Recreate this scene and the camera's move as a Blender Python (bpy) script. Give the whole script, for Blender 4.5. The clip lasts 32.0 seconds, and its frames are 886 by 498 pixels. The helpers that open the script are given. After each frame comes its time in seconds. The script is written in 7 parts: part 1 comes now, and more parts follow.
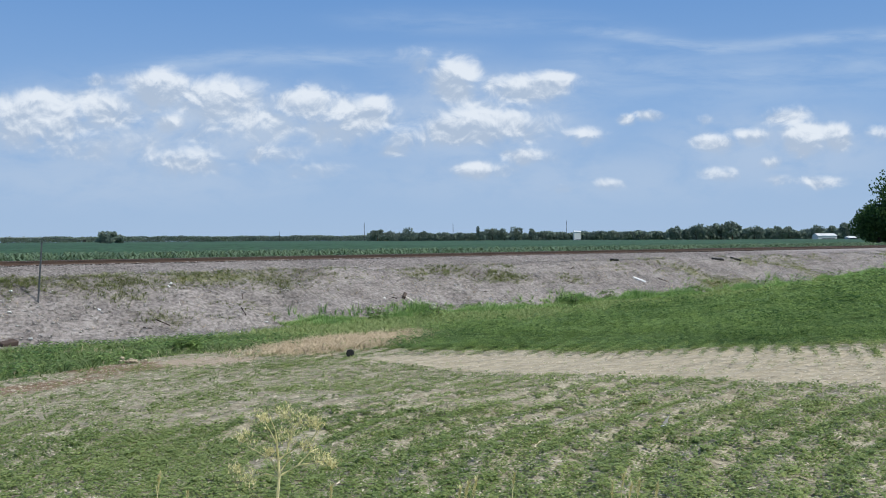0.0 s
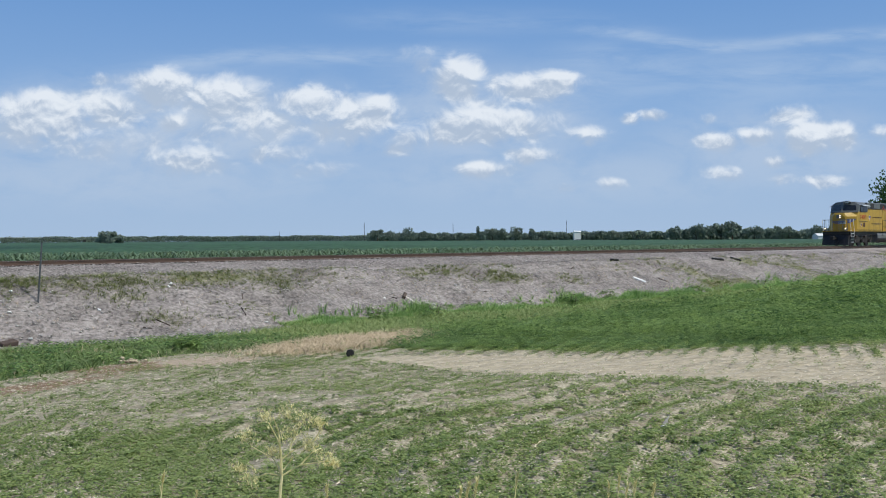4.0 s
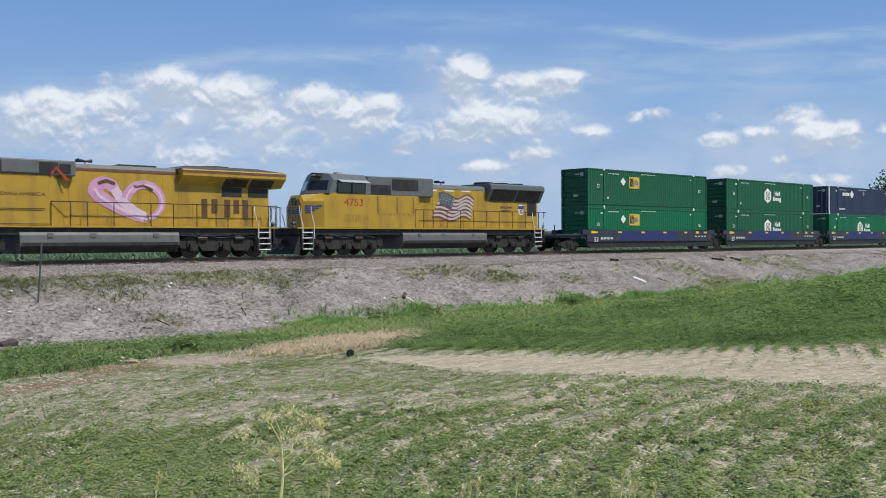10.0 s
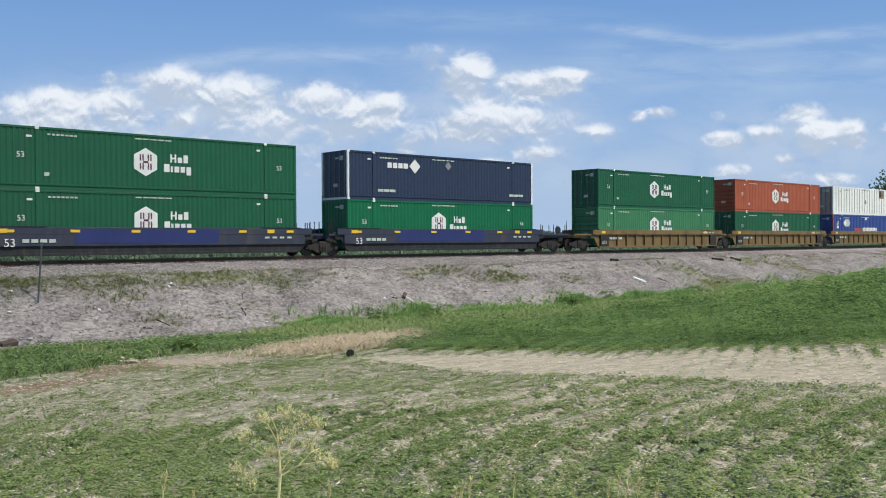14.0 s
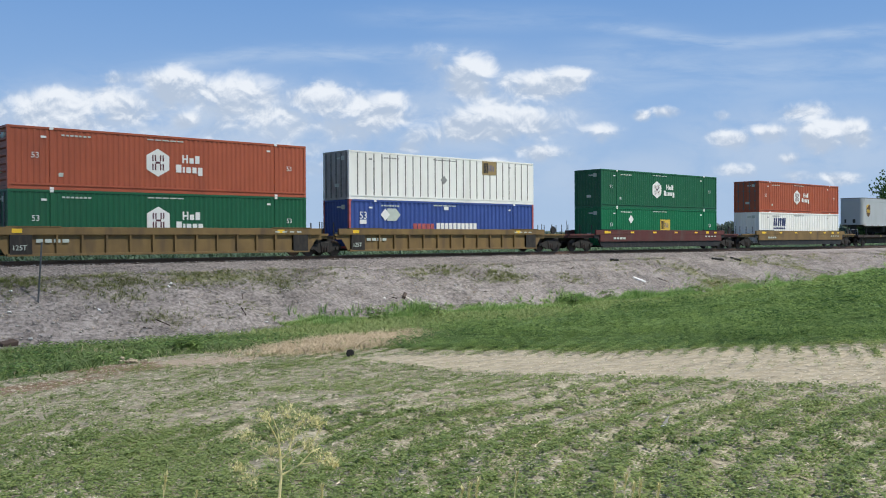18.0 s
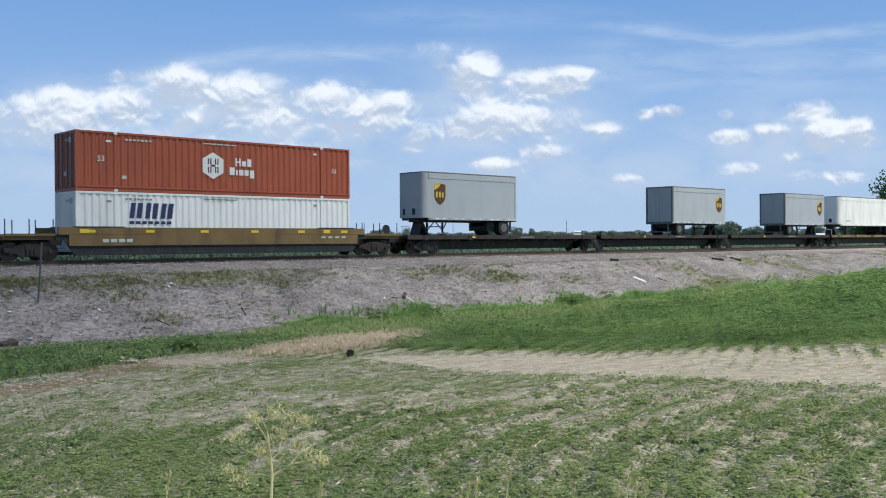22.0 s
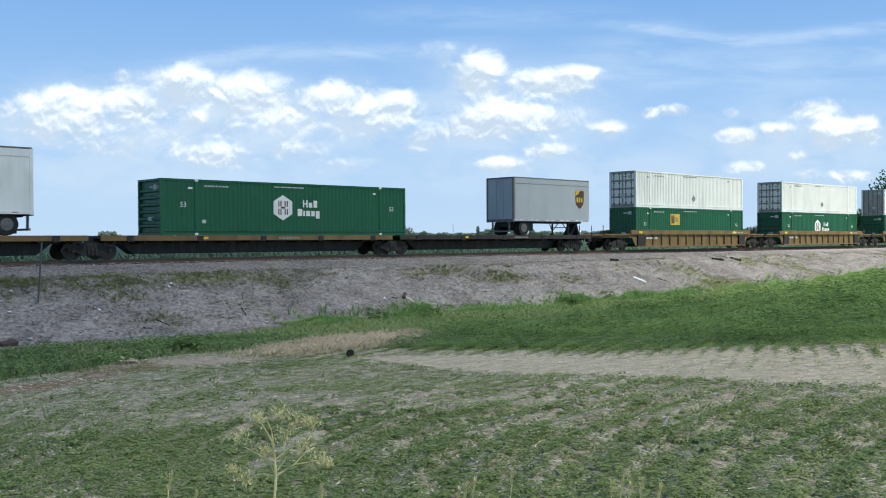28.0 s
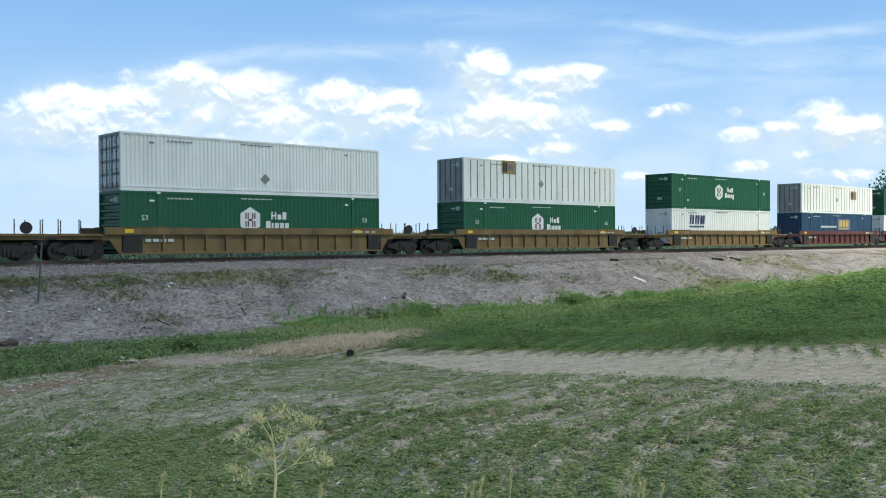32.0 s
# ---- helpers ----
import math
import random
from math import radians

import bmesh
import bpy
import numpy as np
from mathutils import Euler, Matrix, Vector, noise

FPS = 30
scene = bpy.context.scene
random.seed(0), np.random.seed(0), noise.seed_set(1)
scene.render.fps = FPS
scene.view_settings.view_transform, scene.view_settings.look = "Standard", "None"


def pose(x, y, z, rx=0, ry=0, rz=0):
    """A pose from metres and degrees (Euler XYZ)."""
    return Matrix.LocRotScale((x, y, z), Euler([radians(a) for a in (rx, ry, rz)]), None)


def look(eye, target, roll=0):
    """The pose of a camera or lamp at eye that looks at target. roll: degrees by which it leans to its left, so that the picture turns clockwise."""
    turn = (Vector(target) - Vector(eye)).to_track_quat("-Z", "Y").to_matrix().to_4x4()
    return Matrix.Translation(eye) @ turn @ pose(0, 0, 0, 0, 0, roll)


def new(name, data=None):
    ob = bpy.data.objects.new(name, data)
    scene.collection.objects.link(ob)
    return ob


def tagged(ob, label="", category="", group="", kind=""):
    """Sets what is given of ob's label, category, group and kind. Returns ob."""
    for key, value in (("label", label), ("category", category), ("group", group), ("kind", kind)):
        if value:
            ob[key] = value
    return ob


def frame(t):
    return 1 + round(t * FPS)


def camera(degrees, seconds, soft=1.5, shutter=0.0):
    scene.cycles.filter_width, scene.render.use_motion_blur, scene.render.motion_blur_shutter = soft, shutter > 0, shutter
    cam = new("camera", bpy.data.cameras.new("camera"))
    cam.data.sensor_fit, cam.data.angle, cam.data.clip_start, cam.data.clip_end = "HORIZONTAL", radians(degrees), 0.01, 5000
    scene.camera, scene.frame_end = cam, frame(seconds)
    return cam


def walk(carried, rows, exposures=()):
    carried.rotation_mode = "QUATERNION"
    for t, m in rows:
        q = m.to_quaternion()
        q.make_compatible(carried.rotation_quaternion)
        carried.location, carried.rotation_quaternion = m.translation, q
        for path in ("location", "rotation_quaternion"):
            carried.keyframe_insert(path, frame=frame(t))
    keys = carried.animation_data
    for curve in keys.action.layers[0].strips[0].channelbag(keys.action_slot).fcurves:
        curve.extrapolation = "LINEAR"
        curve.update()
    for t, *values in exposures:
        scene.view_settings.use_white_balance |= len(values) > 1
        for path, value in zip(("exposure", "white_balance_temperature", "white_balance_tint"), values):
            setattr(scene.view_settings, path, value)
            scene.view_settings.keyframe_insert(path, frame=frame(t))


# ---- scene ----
# The camera stands at the edge of a field; x runs along the track (the train comes from +x), y away from the camera, z = 0 is the rail head.
EYE = Vector((0.0, 0.0, 0.895))
PAN, TILT = 0.7445, -0.0097
cam = camera(50.0, 32.0, soft=1.0, shutter=0.08)
AIM = EYE + 100 * Vector((math.sin(PAN) * math.cos(TILT), math.cos(PAN) * math.cos(TILT), math.sin(TILT)))
walk(cam, [(0, look(EYE, AIM, -0.304)), (32, look(EYE, AIM, -0.304))],
     exposures=[(0, -0.14, 6150, 9), (3, -0.14, 6200, 9), (8, -0.13, 6300, 10), (13, -0.05, 6350, 10), (19, -0.02, 6350, 10), (25, 0.2, 6200, 8), (28, 0.34, 6450, 5), (32, 0.5, 6750, 3)])

# ---- light: high sun behind the camera, fair-weather sky ----
SUN_EL, SUN_AZ = radians(55), radians(160)  # azimuth from +y, clockwise
world = bpy.data.worlds.new("world")
scene.world = world
world.use_nodes = True
wn = world.node_tree
sky = wn.nodes.new("ShaderNodeTexSky")
sky.sky_type, sky.sun_disc = "NISHITA", False
sky.sun_elevation, sky.sun_rotation = SUN_EL, SUN_AZ
sky.air_density, sky.dust_density, sky.ozone_density = 1.0, 0.1, 5.0
wn.nodes["Background"].inputs["Strength"].default_value = 0.10
wn.links.new(sky.outputs[0], wn.nodes["Background"].inputs["Color"])
sun_dir = Vector((math.sin(SUN_AZ) * math.cos(SUN_EL), math.cos(SUN_AZ) * math.cos(SUN_EL), math.sin(SUN_EL)))
sun = new("sun", bpy.data.lights.new("sun", "SUN"))
sun.data.energy, sun.data.angle, sun.data.color = 4.15, radians(0.6), (1.0, 0.94, 0.82)
sun.matrix_world = look(sun_dir * 50, (0, 0, 0))


# ---- materials ----
def shade(name, rgb, rough=0.6, metal=0.0, var=0.25, scale=3.0, fine=40.0, bump=0.15, dirt=None, dirt_amt=0.4, rnd=0.0, island=0.0, spec=0.4):
    """A painted, earthy or metal surface: two scales of variation, bump, optional grime, optional change from piece to piece."""
    m = bpy.data.materials.new(name)
    m.use_nodes = True
    nt = m.node_tree
    N, Lk = nt.nodes, nt.links
    b = N["Principled BSDF"]
    b.inputs["Roughness"].default_value, b.inputs["Metallic"].default_value = rough, metal
    b.inputs["Specular IOR Level"].default_value = spec
    geo = N.new("ShaderNodeTexCoord")
    n1, n2 = N.new("ShaderNodeTexNoise"), N.new("ShaderNodeTexNoise")
    for n, s, d in ((n1, scale, 4), (n2, fine, 3)):
        n.inputs["Scale"].default_value, n.inputs["Detail"].default_value = s, d
        Lk.new(geo.outputs["Object"], n.inputs["Vector"])
    add = N.new("ShaderNodeMath")
    add.operation = "MULTIPLY_ADD"
    Lk.new(n2.outputs["Fac"], add.inputs[0])
    add.inputs[1].default_value = 0.5
    Lk.new(n1.outputs["Fac"], add.inputs[2])
    mr = N.new("ShaderNodeMapRange")
    mr.inputs["From Min"].default_value, mr.inputs["From Max"].default_value = 0.45, 1.05
    mr.inputs["To Min"].default_value, mr.inputs["To Max"].default_value = 1 - var, 1 + var
    Lk.new(add.outputs[0], mr.inputs["Value"])
    val = mr.outputs[0]
    if rnd or island:
        info = N.new("ShaderNodeObjectInfo" if rnd else "ShaderNodeNewGeometry")
        m2 = N.new("ShaderNodeMapRange")
        m2.inputs["To Min"].default_value, m2.inputs["To Max"].default_value = 1 - (rnd or island), 1 + (rnd or island)
        Lk.new(info.outputs["Random" if rnd else "Random Per Island"], m2.inputs["Value"])
        mul = N.new("ShaderNodeMath")
        mul.operation = "MULTIPLY"
        Lk.new(val, mul.inputs[0])
        Lk.new(m2.outputs[0], mul.inputs[1])
        val = mul.outputs[0]
    mix = N.new("ShaderNodeVectorMath")
    mix.operation = "SCALE"
    mix.inputs[0].default_value = rgb
    Lk.new(val, mix.inputs["Scale"])
    col = mix.outputs[0]
    if dirt:
        n3 = N.new("ShaderNodeTexNoise")
        n3.inputs["Scale"].default_value, n3.inputs["Detail"].default_value = scale * 0.7, 6
        mp = N.new("ShaderNodeMapping")
        mp.inputs["Scale"].default_value = (1.6, 1.6, 0.35)
        Lk.new(geo.outputs["Object"], mp.inputs["Vector"])
        Lk.new(mp.outputs[0], n3.inputs["Vector"])
        r3 = N.new("ShaderNodeMapRange")
        r3.inputs["From Min"].default_value, r3.inputs["From Max"].default_value = 0.5, 0.75
        r3.inputs["To Max"].default_value = dirt_amt
        Lk.new(n3.outputs["Fac"], r3.inputs["Value"])
        mx = N.new("ShaderNodeMix")
        mx.data_type = "RGBA"
        Lk.new(r3.outputs[0], mx.inputs["Factor"])
        Lk.new(col, mx.inputs["A"])
        mx.inputs["B"].default_value = (*dirt, 1)
        col = mx.outputs["Result"]
    Lk.new(col, b.inputs["Base Color"])
    if bump:
        bp = N.new("ShaderNodeBump")
        bp.inputs["Strength"].default_value, bp.inputs["Distance"].default_value = bump, 0.02
        Lk.new(add.outputs[0], bp.inputs["Height"])
        Lk.new(bp.outputs[0], b.inputs["Normal"])
    return m


def leafy(name, rgb, rgb2, island=0.3, trans=0.25):
    """Leaves: colour between two greens from leaf to leaf, a little light passing through."""
    m = bpy.data.materials.new(name)
    m.use_nodes = True
    N, Lk = m.node_tree.nodes, m.node_tree.links
    b = N["Principled BSDF"]
    b.inputs["Roughness"].default_value = 0.55
    b.inputs["Specular IOR Level"].default_value = 0.3
    g = N.new("ShaderNodeNewGeometry")
    tc, nz = N.new("ShaderNodeTexCoord"), N.new("ShaderNodeTexNoise")
    nz.inputs["Scale"].default_value = 0.35
    Lk.new(tc.outputs["Object"], nz.inputs["Vector"])
    ad = N.new("ShaderNodeMath")
    ad.operation = "MULTIPLY_ADD"
    Lk.new(g.outputs["Random Per Island"], ad.inputs[0])
    ad.inputs[1].default_value = 0.9
    Lk.new(nz.outputs["Fac"], ad.inputs[2])
    mr = N.new("ShaderNodeMapRange")
    mr.inputs["From Min"].default_value, mr.inputs["From Max"].default_value = 0.45, 1.4
    Lk.new(ad.outputs[0], mr.inputs["Value"])
    mx = N.new("ShaderNodeMix")
    mx.data_type = "RGBA"
    mx.inputs["A"].default_value, mx.inputs["B"].default_value = (*rgb, 1), (*rgb2, 1)
    Lk.new(mr.outputs[0], mx.inputs["Factor"])
    Lk.new(mx.outputs["Result"], b.inputs["Base Color"])
    tr = N.new("ShaderNodeBsdfTranslucent")
    Lk.new(mx.outputs["Result"], tr.inputs["Color"])
    ms = N.new("ShaderNodeMixShader")
    ms.inputs[0].default_value = trans
    Lk.new(b.outputs[0], ms.inputs[1])
    Lk.new(tr.outputs[0], ms.inputs[2])
    Lk.new(ms.outputs[0], N["Material Output"].inputs["Surface"])
    return m


def glow(name, rgb, strength):
    m = bpy.data.materials.new(name)
    m.use_nodes = True
    b = m.node_tree.nodes["Principled BSDF"]
    b.inputs["Base Color"].default_value = (*rgb, 1)
    b.inputs["Emission Color"].default_value = (*rgb, 1)
    b.inputs["Emission Strength"].default_value = strength
    return m


GRIME = (0.10, 0.085, 0.07)
M = {}
M["yellow"] = shade("loco_yellow", (0.43, 0.27, 0.033), 0.42, var=0.13, scale=1.2, bump=0.03, dirt=(0.20, 0.125, 0.04), dirt_amt=0.65)
M["loco_grey"] = shade("loco_grey", (0.125, 0.138, 0.145), 0.5, var=0.12, bump=0.03, dirt=GRIME, dirt_amt=0.4)
M["loco_light"] = shade("light_grey_paint", (0.42, 0.45, 0.47), 0.45, var=0.1, bump=0.02)
M["black"] = shade("black_paint", (0.022, 0.022, 0.024), 0.6, var=0.3, bump=0.1, dirt=(0.07, 0.06, 0.05), dirt_amt=0.6)
M["truck"] = shade("bogie_steel", (0.026, 0.024, 0.022), 0.75, var=0.35, scale=6, bump=0.2, dirt=(0.07, 0.055, 0.045), dirt_amt=0.6)
M["wheel"] = shade("wheel_steel", (0.07, 0.055, 0.05), 0.5, metal=0.6, var=0.3)
M["tank_grey"] = shade("tank_grey", (0.14, 0.145, 0.147), 0.55, var=0.12, dirt=GRIME, dirt_amt=0.5)
M["red"] = shade("red_paint", (0.36, 0.05, 0.025), 0.5, var=0.1, bump=0.02)
M["white"] = shade("white_paint", (0.78, 0.78, 0.76), 0.5, var=0.05, bump=0.02)
M["glass"] = shade("dark_glass", (0.015, 0.018, 0.02), 0.08, var=0.05, bump=0, spec=0.7)
M["brown_box"] = shade("rust_brown", (0.10, 0.055, 0.03), 0.7, var=0.25)
M["pink"] = shade("pink_paint", (0.58, 0.30, 0.49), 0.45, var=0.18, scale=2.0, bump=0)
M["pale_pink"] = shade("pale_pink_paint", (0.66, 0.50, 0.62), 0.45, var=0.1, bump=0)
M["flag_red"] = shade("faded_red_paint", (0.19, 0.055, 0.06), 0.5, var=0.12, bump=0)
M["flag_blue"] = shade("faded_blue_paint", (0.07, 0.09, 0.115), 0.5, var=0.2, bump=0)
M["flag_white"] = shade("greyed_white_paint", (0.50, 0.465, 0.44), 0.5, var=0.15, bump=0)
M["navy"] = shade("navy_paint", (0.028, 0.042, 0.085), 0.45, var=0.12, bump=0.03)
M["logo_blue"] = shade("logo_blue", (0.05, 0.07, 0.25), 0.45, var=0.1, bump=0)
M["lamp"] = glow("lit_lamp", (1.0, 0.82, 0.55), 2.2)
M["green"] = shade("container_green", (0.013, 0.108, 0.050), 0.45, var=0.10, scale=0.8, bump=0.03, dirt=(0.03, 0.10, 0.055), dirt_amt=0.45)
M["green_b"] = shade("bright_container_green", (0.006, 0.142, 0.058), 0.45, var=0.10, scale=0.8, bump=0.03)
M["green_l"] = shade("faded_container_green", (0.05, 0.20, 0.09), 0.5, var=0.10, scale=0.8, bump=0.03)
M["orange"] = shade("container_orange", (0.40, 0.10, 0.05), 0.5, var=0.10, scale=0.8, bump=0.03, dirt=(0.25, 0.07, 0.04), dirt_amt=0.4)
M["blue"] = shade("container_blue", (0.045, 0.085, 0.30), 0.5, var=0.12, scale=0.8, bump=0.03)
M["dkblue"] = shade("container_dark_blue", (0.02, 0.06, 0.12), 0.5, var=0.12, scale=0.8, bump=0.03)
M["cwhite"] = shade("container_white", (0.86, 0.86, 0.83), 0.5, var=0.05, scale=0.8, bump=0.03, dirt=(0.50, 0.47, 0.41), dirt_amt=0.3)
M["cgrey"] = shade("container_end_grey", (0.36, 0.345, 0.32), 0.6, var=0.15, dirt=(0.15, 0.12, 0.10), dirt_amt=0.6)
M["seam"] = shade("dark_seam", (0.16, 0.155, 0.15), 0.6, var=0.15)
M["gold"] = shade("gold_paint", (0.62, 0.42, 0.06), 0.5, var=0.12, bump=0)
M["dkbrown"] = shade("shield_brown", (0.10, 0.05, 0.018), 0.5, var=0.1, bump=0)
M["trailer"] = shade("trailer_grey", (0.40, 0.43, 0.46), 0.45, var=0.05, scale=0.8, bump=0.02, dirt=(0.30, 0.31, 0.31), dirt_amt=0.4)
M["trailer_w"] = shade("trailer_white", (0.86, 0.86, 0.83), 0.5, var=0.06, scale=0.8, bump=0.02, dirt=(0.42, 0.36, 0.26), dirt_amt=0.45)
M["rubber"] = shade("tyre_rubber", (0.02, 0.02, 0.02), 0.85, var=0.2)
M["well_y"] = shade("well_car_ochre", (0.19, 0.125, 0.05), 0.65, var=0.2, scale=1.2, dirt=(0.085, 0.06, 0.042), dirt_amt=0.85)
M["well_b"] = shade("well_car_slate", (0.034, 0.04, 0.066), 0.6, var=0.15, scale=1.2, dirt=GRIME, dirt_amt=0.5)
M["well_blue"] = shade("well_car_blue", (0.022, 0.034, 0.135), 0.6, var=0.15, scale=1.2)
M["well_r"] = shade("well_car_maroon", (0.10, 0.032, 0.03), 0.65, var=0.15, scale=1.2, dirt=GRIME, dirt_amt=0.6)
M["flat"] = shade("flat_car_brown", (0.038, 0.03, 0.028), 0.75, var=0.3, scale=1.5, dirt=(0.10, 0.06, 0.035), dirt_amt=0.5)
M["reflector"] = shade("yellow_reflector", (0.80, 0.52, 0.04), 0.3, var=0.05, bump=0)
M["rail"] = shade("rail_steel", (0.13, 0.085, 0.062), 0.55, metal=0.3, var=0.2, scale=4)
M["rail_top"] = shade("rail_head", (0.30, 0.29, 0.28), 0.3, metal=0.9, var=0.1)
M["tie"] = shade("tie_wood", (0.085, 0.062, 0.05), 0.85, var=0.3, scale=5, rnd=0.3)
M["stone"] = shade("ballast_stone", (0.35, 0.315, 0.295), 0.85, var=0.2, scale=6, island=0.45)
M["stone_w"] = shade("pale_stone", (0.55, 0.52, 0.49), 0.85, var=0.2, scale=6, island=0.2)
M["stone_bank"] = shade("broken_stone", (0.40, 0.37, 0.335), 0.85, var=0.2, scale=6, island=0.25)
M["wood"] = shade("weathered_wood", (0.16, 0.13, 0.11), 0.85, var=0.3, scale=4, fine=60)
M["pale_wood"] = shade("bleached_wood", (0.62, 0.58, 0.53), 0.8, var=0.2, scale=4)
M["post"] = shade("steel_post", (0.13, 0.14, 0.15), 0.6, metal=0.3, var=0.2)
M["soy"] = leafy("soy_leaves", (0.12, 0.195, 0.046), (0.36, 0.43, 0.155), trans=0.38)
M["lush"] = leafy("lush_leaves", (0.05, 0.125, 0.03), (0.33, 0.45, 0.15), trans=0.45)
M["fringe"] = leafy("bright_tall_grass", (0.17, 0.33, 0.08), (0.42, 0.56, 0.22), trans=0.5)
M["grass"] = leafy("grass_blades", (0.10, 0.17, 0.045), (0.22, 0.28, 0.11))
M["straw"] = leafy("dry_grass", (0.48, 0.38, 0.24), (0.72, 0.60, 0.42))
M["corn"] = leafy("corn_leaves", (0.07, 0.12, 0.065), (0.20, 0.28, 0.16))
M["tree"] = leafy("tree_leaves", (0.06, 0.125, 0.045), (0.17, 0.27, 0.09), trans=0.45)
# horizon leaves: distance haze is painted in, as paler and greyer greens
M["hazed_tree"] = leafy("hazed_far_leaves", (0.24, 0.30, 0.245), (0.36, 0.42, 0.34), trans=0.5)
M["bark"] = shade("bark", (0.12, 0.09, 0.065), 0.9, var=0.3, scale=5)
M["bank_grass"] = leafy("olive_weeds", (0.15, 0.20, 0.06), (0.38, 0.40, 0.18), trans=0.35)
M["meadow"] = leafy("bright_grass", (0.15, 0.24, 0.065), (0.42, 0.47, 0.20), trans=0.45)
M["weed"] = leafy("dry_weed", (0.66, 0.61, 0.28), (0.90, 0.84, 0.50), trans=0.3)


# ---- shared builders ----
def part(name, bm, material, parent, label=""):
    me = bpy.data.meshes.new(name)
    bm.to_mesh(me)
    bm.free()
    for mt in (material if isinstance(material, (list, tuple)) else [material]):
        me.materials.append(mt)
    ob = new(name, me)
    ob.parent = parent
    if label:
        tagged(ob, label)
    if name.endswith(("bars", "marks", "wordmark", "crossbearers", "_posts", "strokes", "writing", "spring", "brake_hose")):
        tagged(ob, kind="stuff")
    return ob


def thing(name, label, category, group="", kind="", at=(0, 0, 0)):
    ob = new(name)
    ob.location = at
    ob.empty_display_size = 0.2
    return tagged(ob, label, category, group, kind)


def box(x0, x1, y0, y1, z0, z1, bevel=0.0, bm=None, mi=0):
    bm = bm or bmesh.new()
    v = [bm.verts.new(c) for c in ((x0, y0, z0), (x1, y0, z0), (x1, y1, z0), (x0, y1, z0), (x0, y0, z1), (x1, y0, z1), (x1, y1, z1), (x0, y1, z1))]
    fs = [bm.faces.new([v[i] for i in q]) for q in ((3, 2, 1, 0), (4, 5, 6, 7), (0, 1, 5, 4), (1, 2, 6, 5), (2, 3, 7, 6), (3, 0, 4, 7))]
    for f in fs:
        f.material_index = mi
    if bevel:
        bmesh.ops.bevel(bm, geom=list({e for f in fs for e in f.edges}), offset=bevel, segments=2, affect="EDGES", profile=0.5)
    return bm


def extrude_profile(pts, a0, a1, axis="y", bm=None, mi=0):
    """A prism from a closed outline: (x, z) drawn out along y, (y, z) along x, or (x, y) along z."""
    bm = bm or bmesh.new()
    def put(p, a):
        return bm.verts.new({"y": (p[0], a, p[1]), "x": (a, p[0], p[1]), "z": (p[0], p[1], a)}[axis])
    lo, hi = [put(p, a0) for p in pts], [put(p, a1) for p in pts]
    n = len(pts)
    fs = [bm.faces.new([lo[i], lo[(i + 1) % n], hi[(i + 1) % n], hi[i]]) for i in range(n)]
    fs += [bm.faces.new(lo[::-1]), bm.faces.new(hi)]
    for f in fs:
        f.material_index = mi
    bmesh.ops.recalc_face_normals(bm, faces=fs)
    return bm


def rod(p, q, r, seg=6, bm=None, r2=None):
    """A round bar from p to q."""
    bm = bm or bmesh.new()
    p, q = Vector(p), Vector(q)
    d = q - p
    mt = Matrix.Translation((p + q) / 2) @ d.to_track_quat("Z", "Y").to_matrix().to_4x4()
    bmesh.ops.create_cone(bm, cap_ends=True, segments=seg, radius1=r, radius2=r if r2 is None else r2, depth=d.length, matrix=mt)
    return bm


def bars(bm, x0, x1, y, z0, z1, n=1, gap=0.25, d=0.012):
    """A line of unreadable writing as n bars standing 12 mm proud of a wall that faces -y."""
    w = (x1 - x0) / n
    for i in range(n):
        box(x0 + i * w, x0 + (i + 1 - gap) * w, y - d, y, z0, z1, bm=bm)
    return bm


def words(text, size, x, y, z, parent, material, name="lettering", flat=1.0):
    """Lettering on a wall that faces -y, its lower left corner at x, z."""
    cu = bpy.data.curves.new("letters", "FONT")
    cu.body, cu.size, cu.extrude = text, size, 0.006
    tmp = new("letters", cu)
    me = bpy.data.meshes.new_from_object(tmp)
    bpy.data.objects.remove(tmp)
    me.transform(Matrix.Translation((x, y - 0.008, z)) @ Matrix.Rotation(math.pi / 2, 4, "X") @ Matrix.Diagonal((flat, 1, 1, 1)))
    me.materials.clear()
    me.materials.append(material)
    ob = new(name, me)
    ob.parent = parent
    return ob


def mesh_np(name, verts, faces, material, parent=None):
    """One mesh from numpy arrays; faces all of one size."""
    me = bpy.data.meshes.new(name)
    n, k = faces.shape
    me.vertices.add(len(verts))
    me.vertices.foreach_set("co", verts.astype(np.float32).ravel())
    me.loops.add(n * k)
    me.loops.foreach_set("vertex_index", faces.astype(np.int32).ravel())
    me.polygons.add(n)
    me.polygons.foreach_set("loop_start", np.arange(n, dtype=np.int32) * k)
    me.update(calc_edges=True)
    me.validate()
    me.materials.append(material)
    ob = new(name, me)
    ob.parent = parent
    return ob


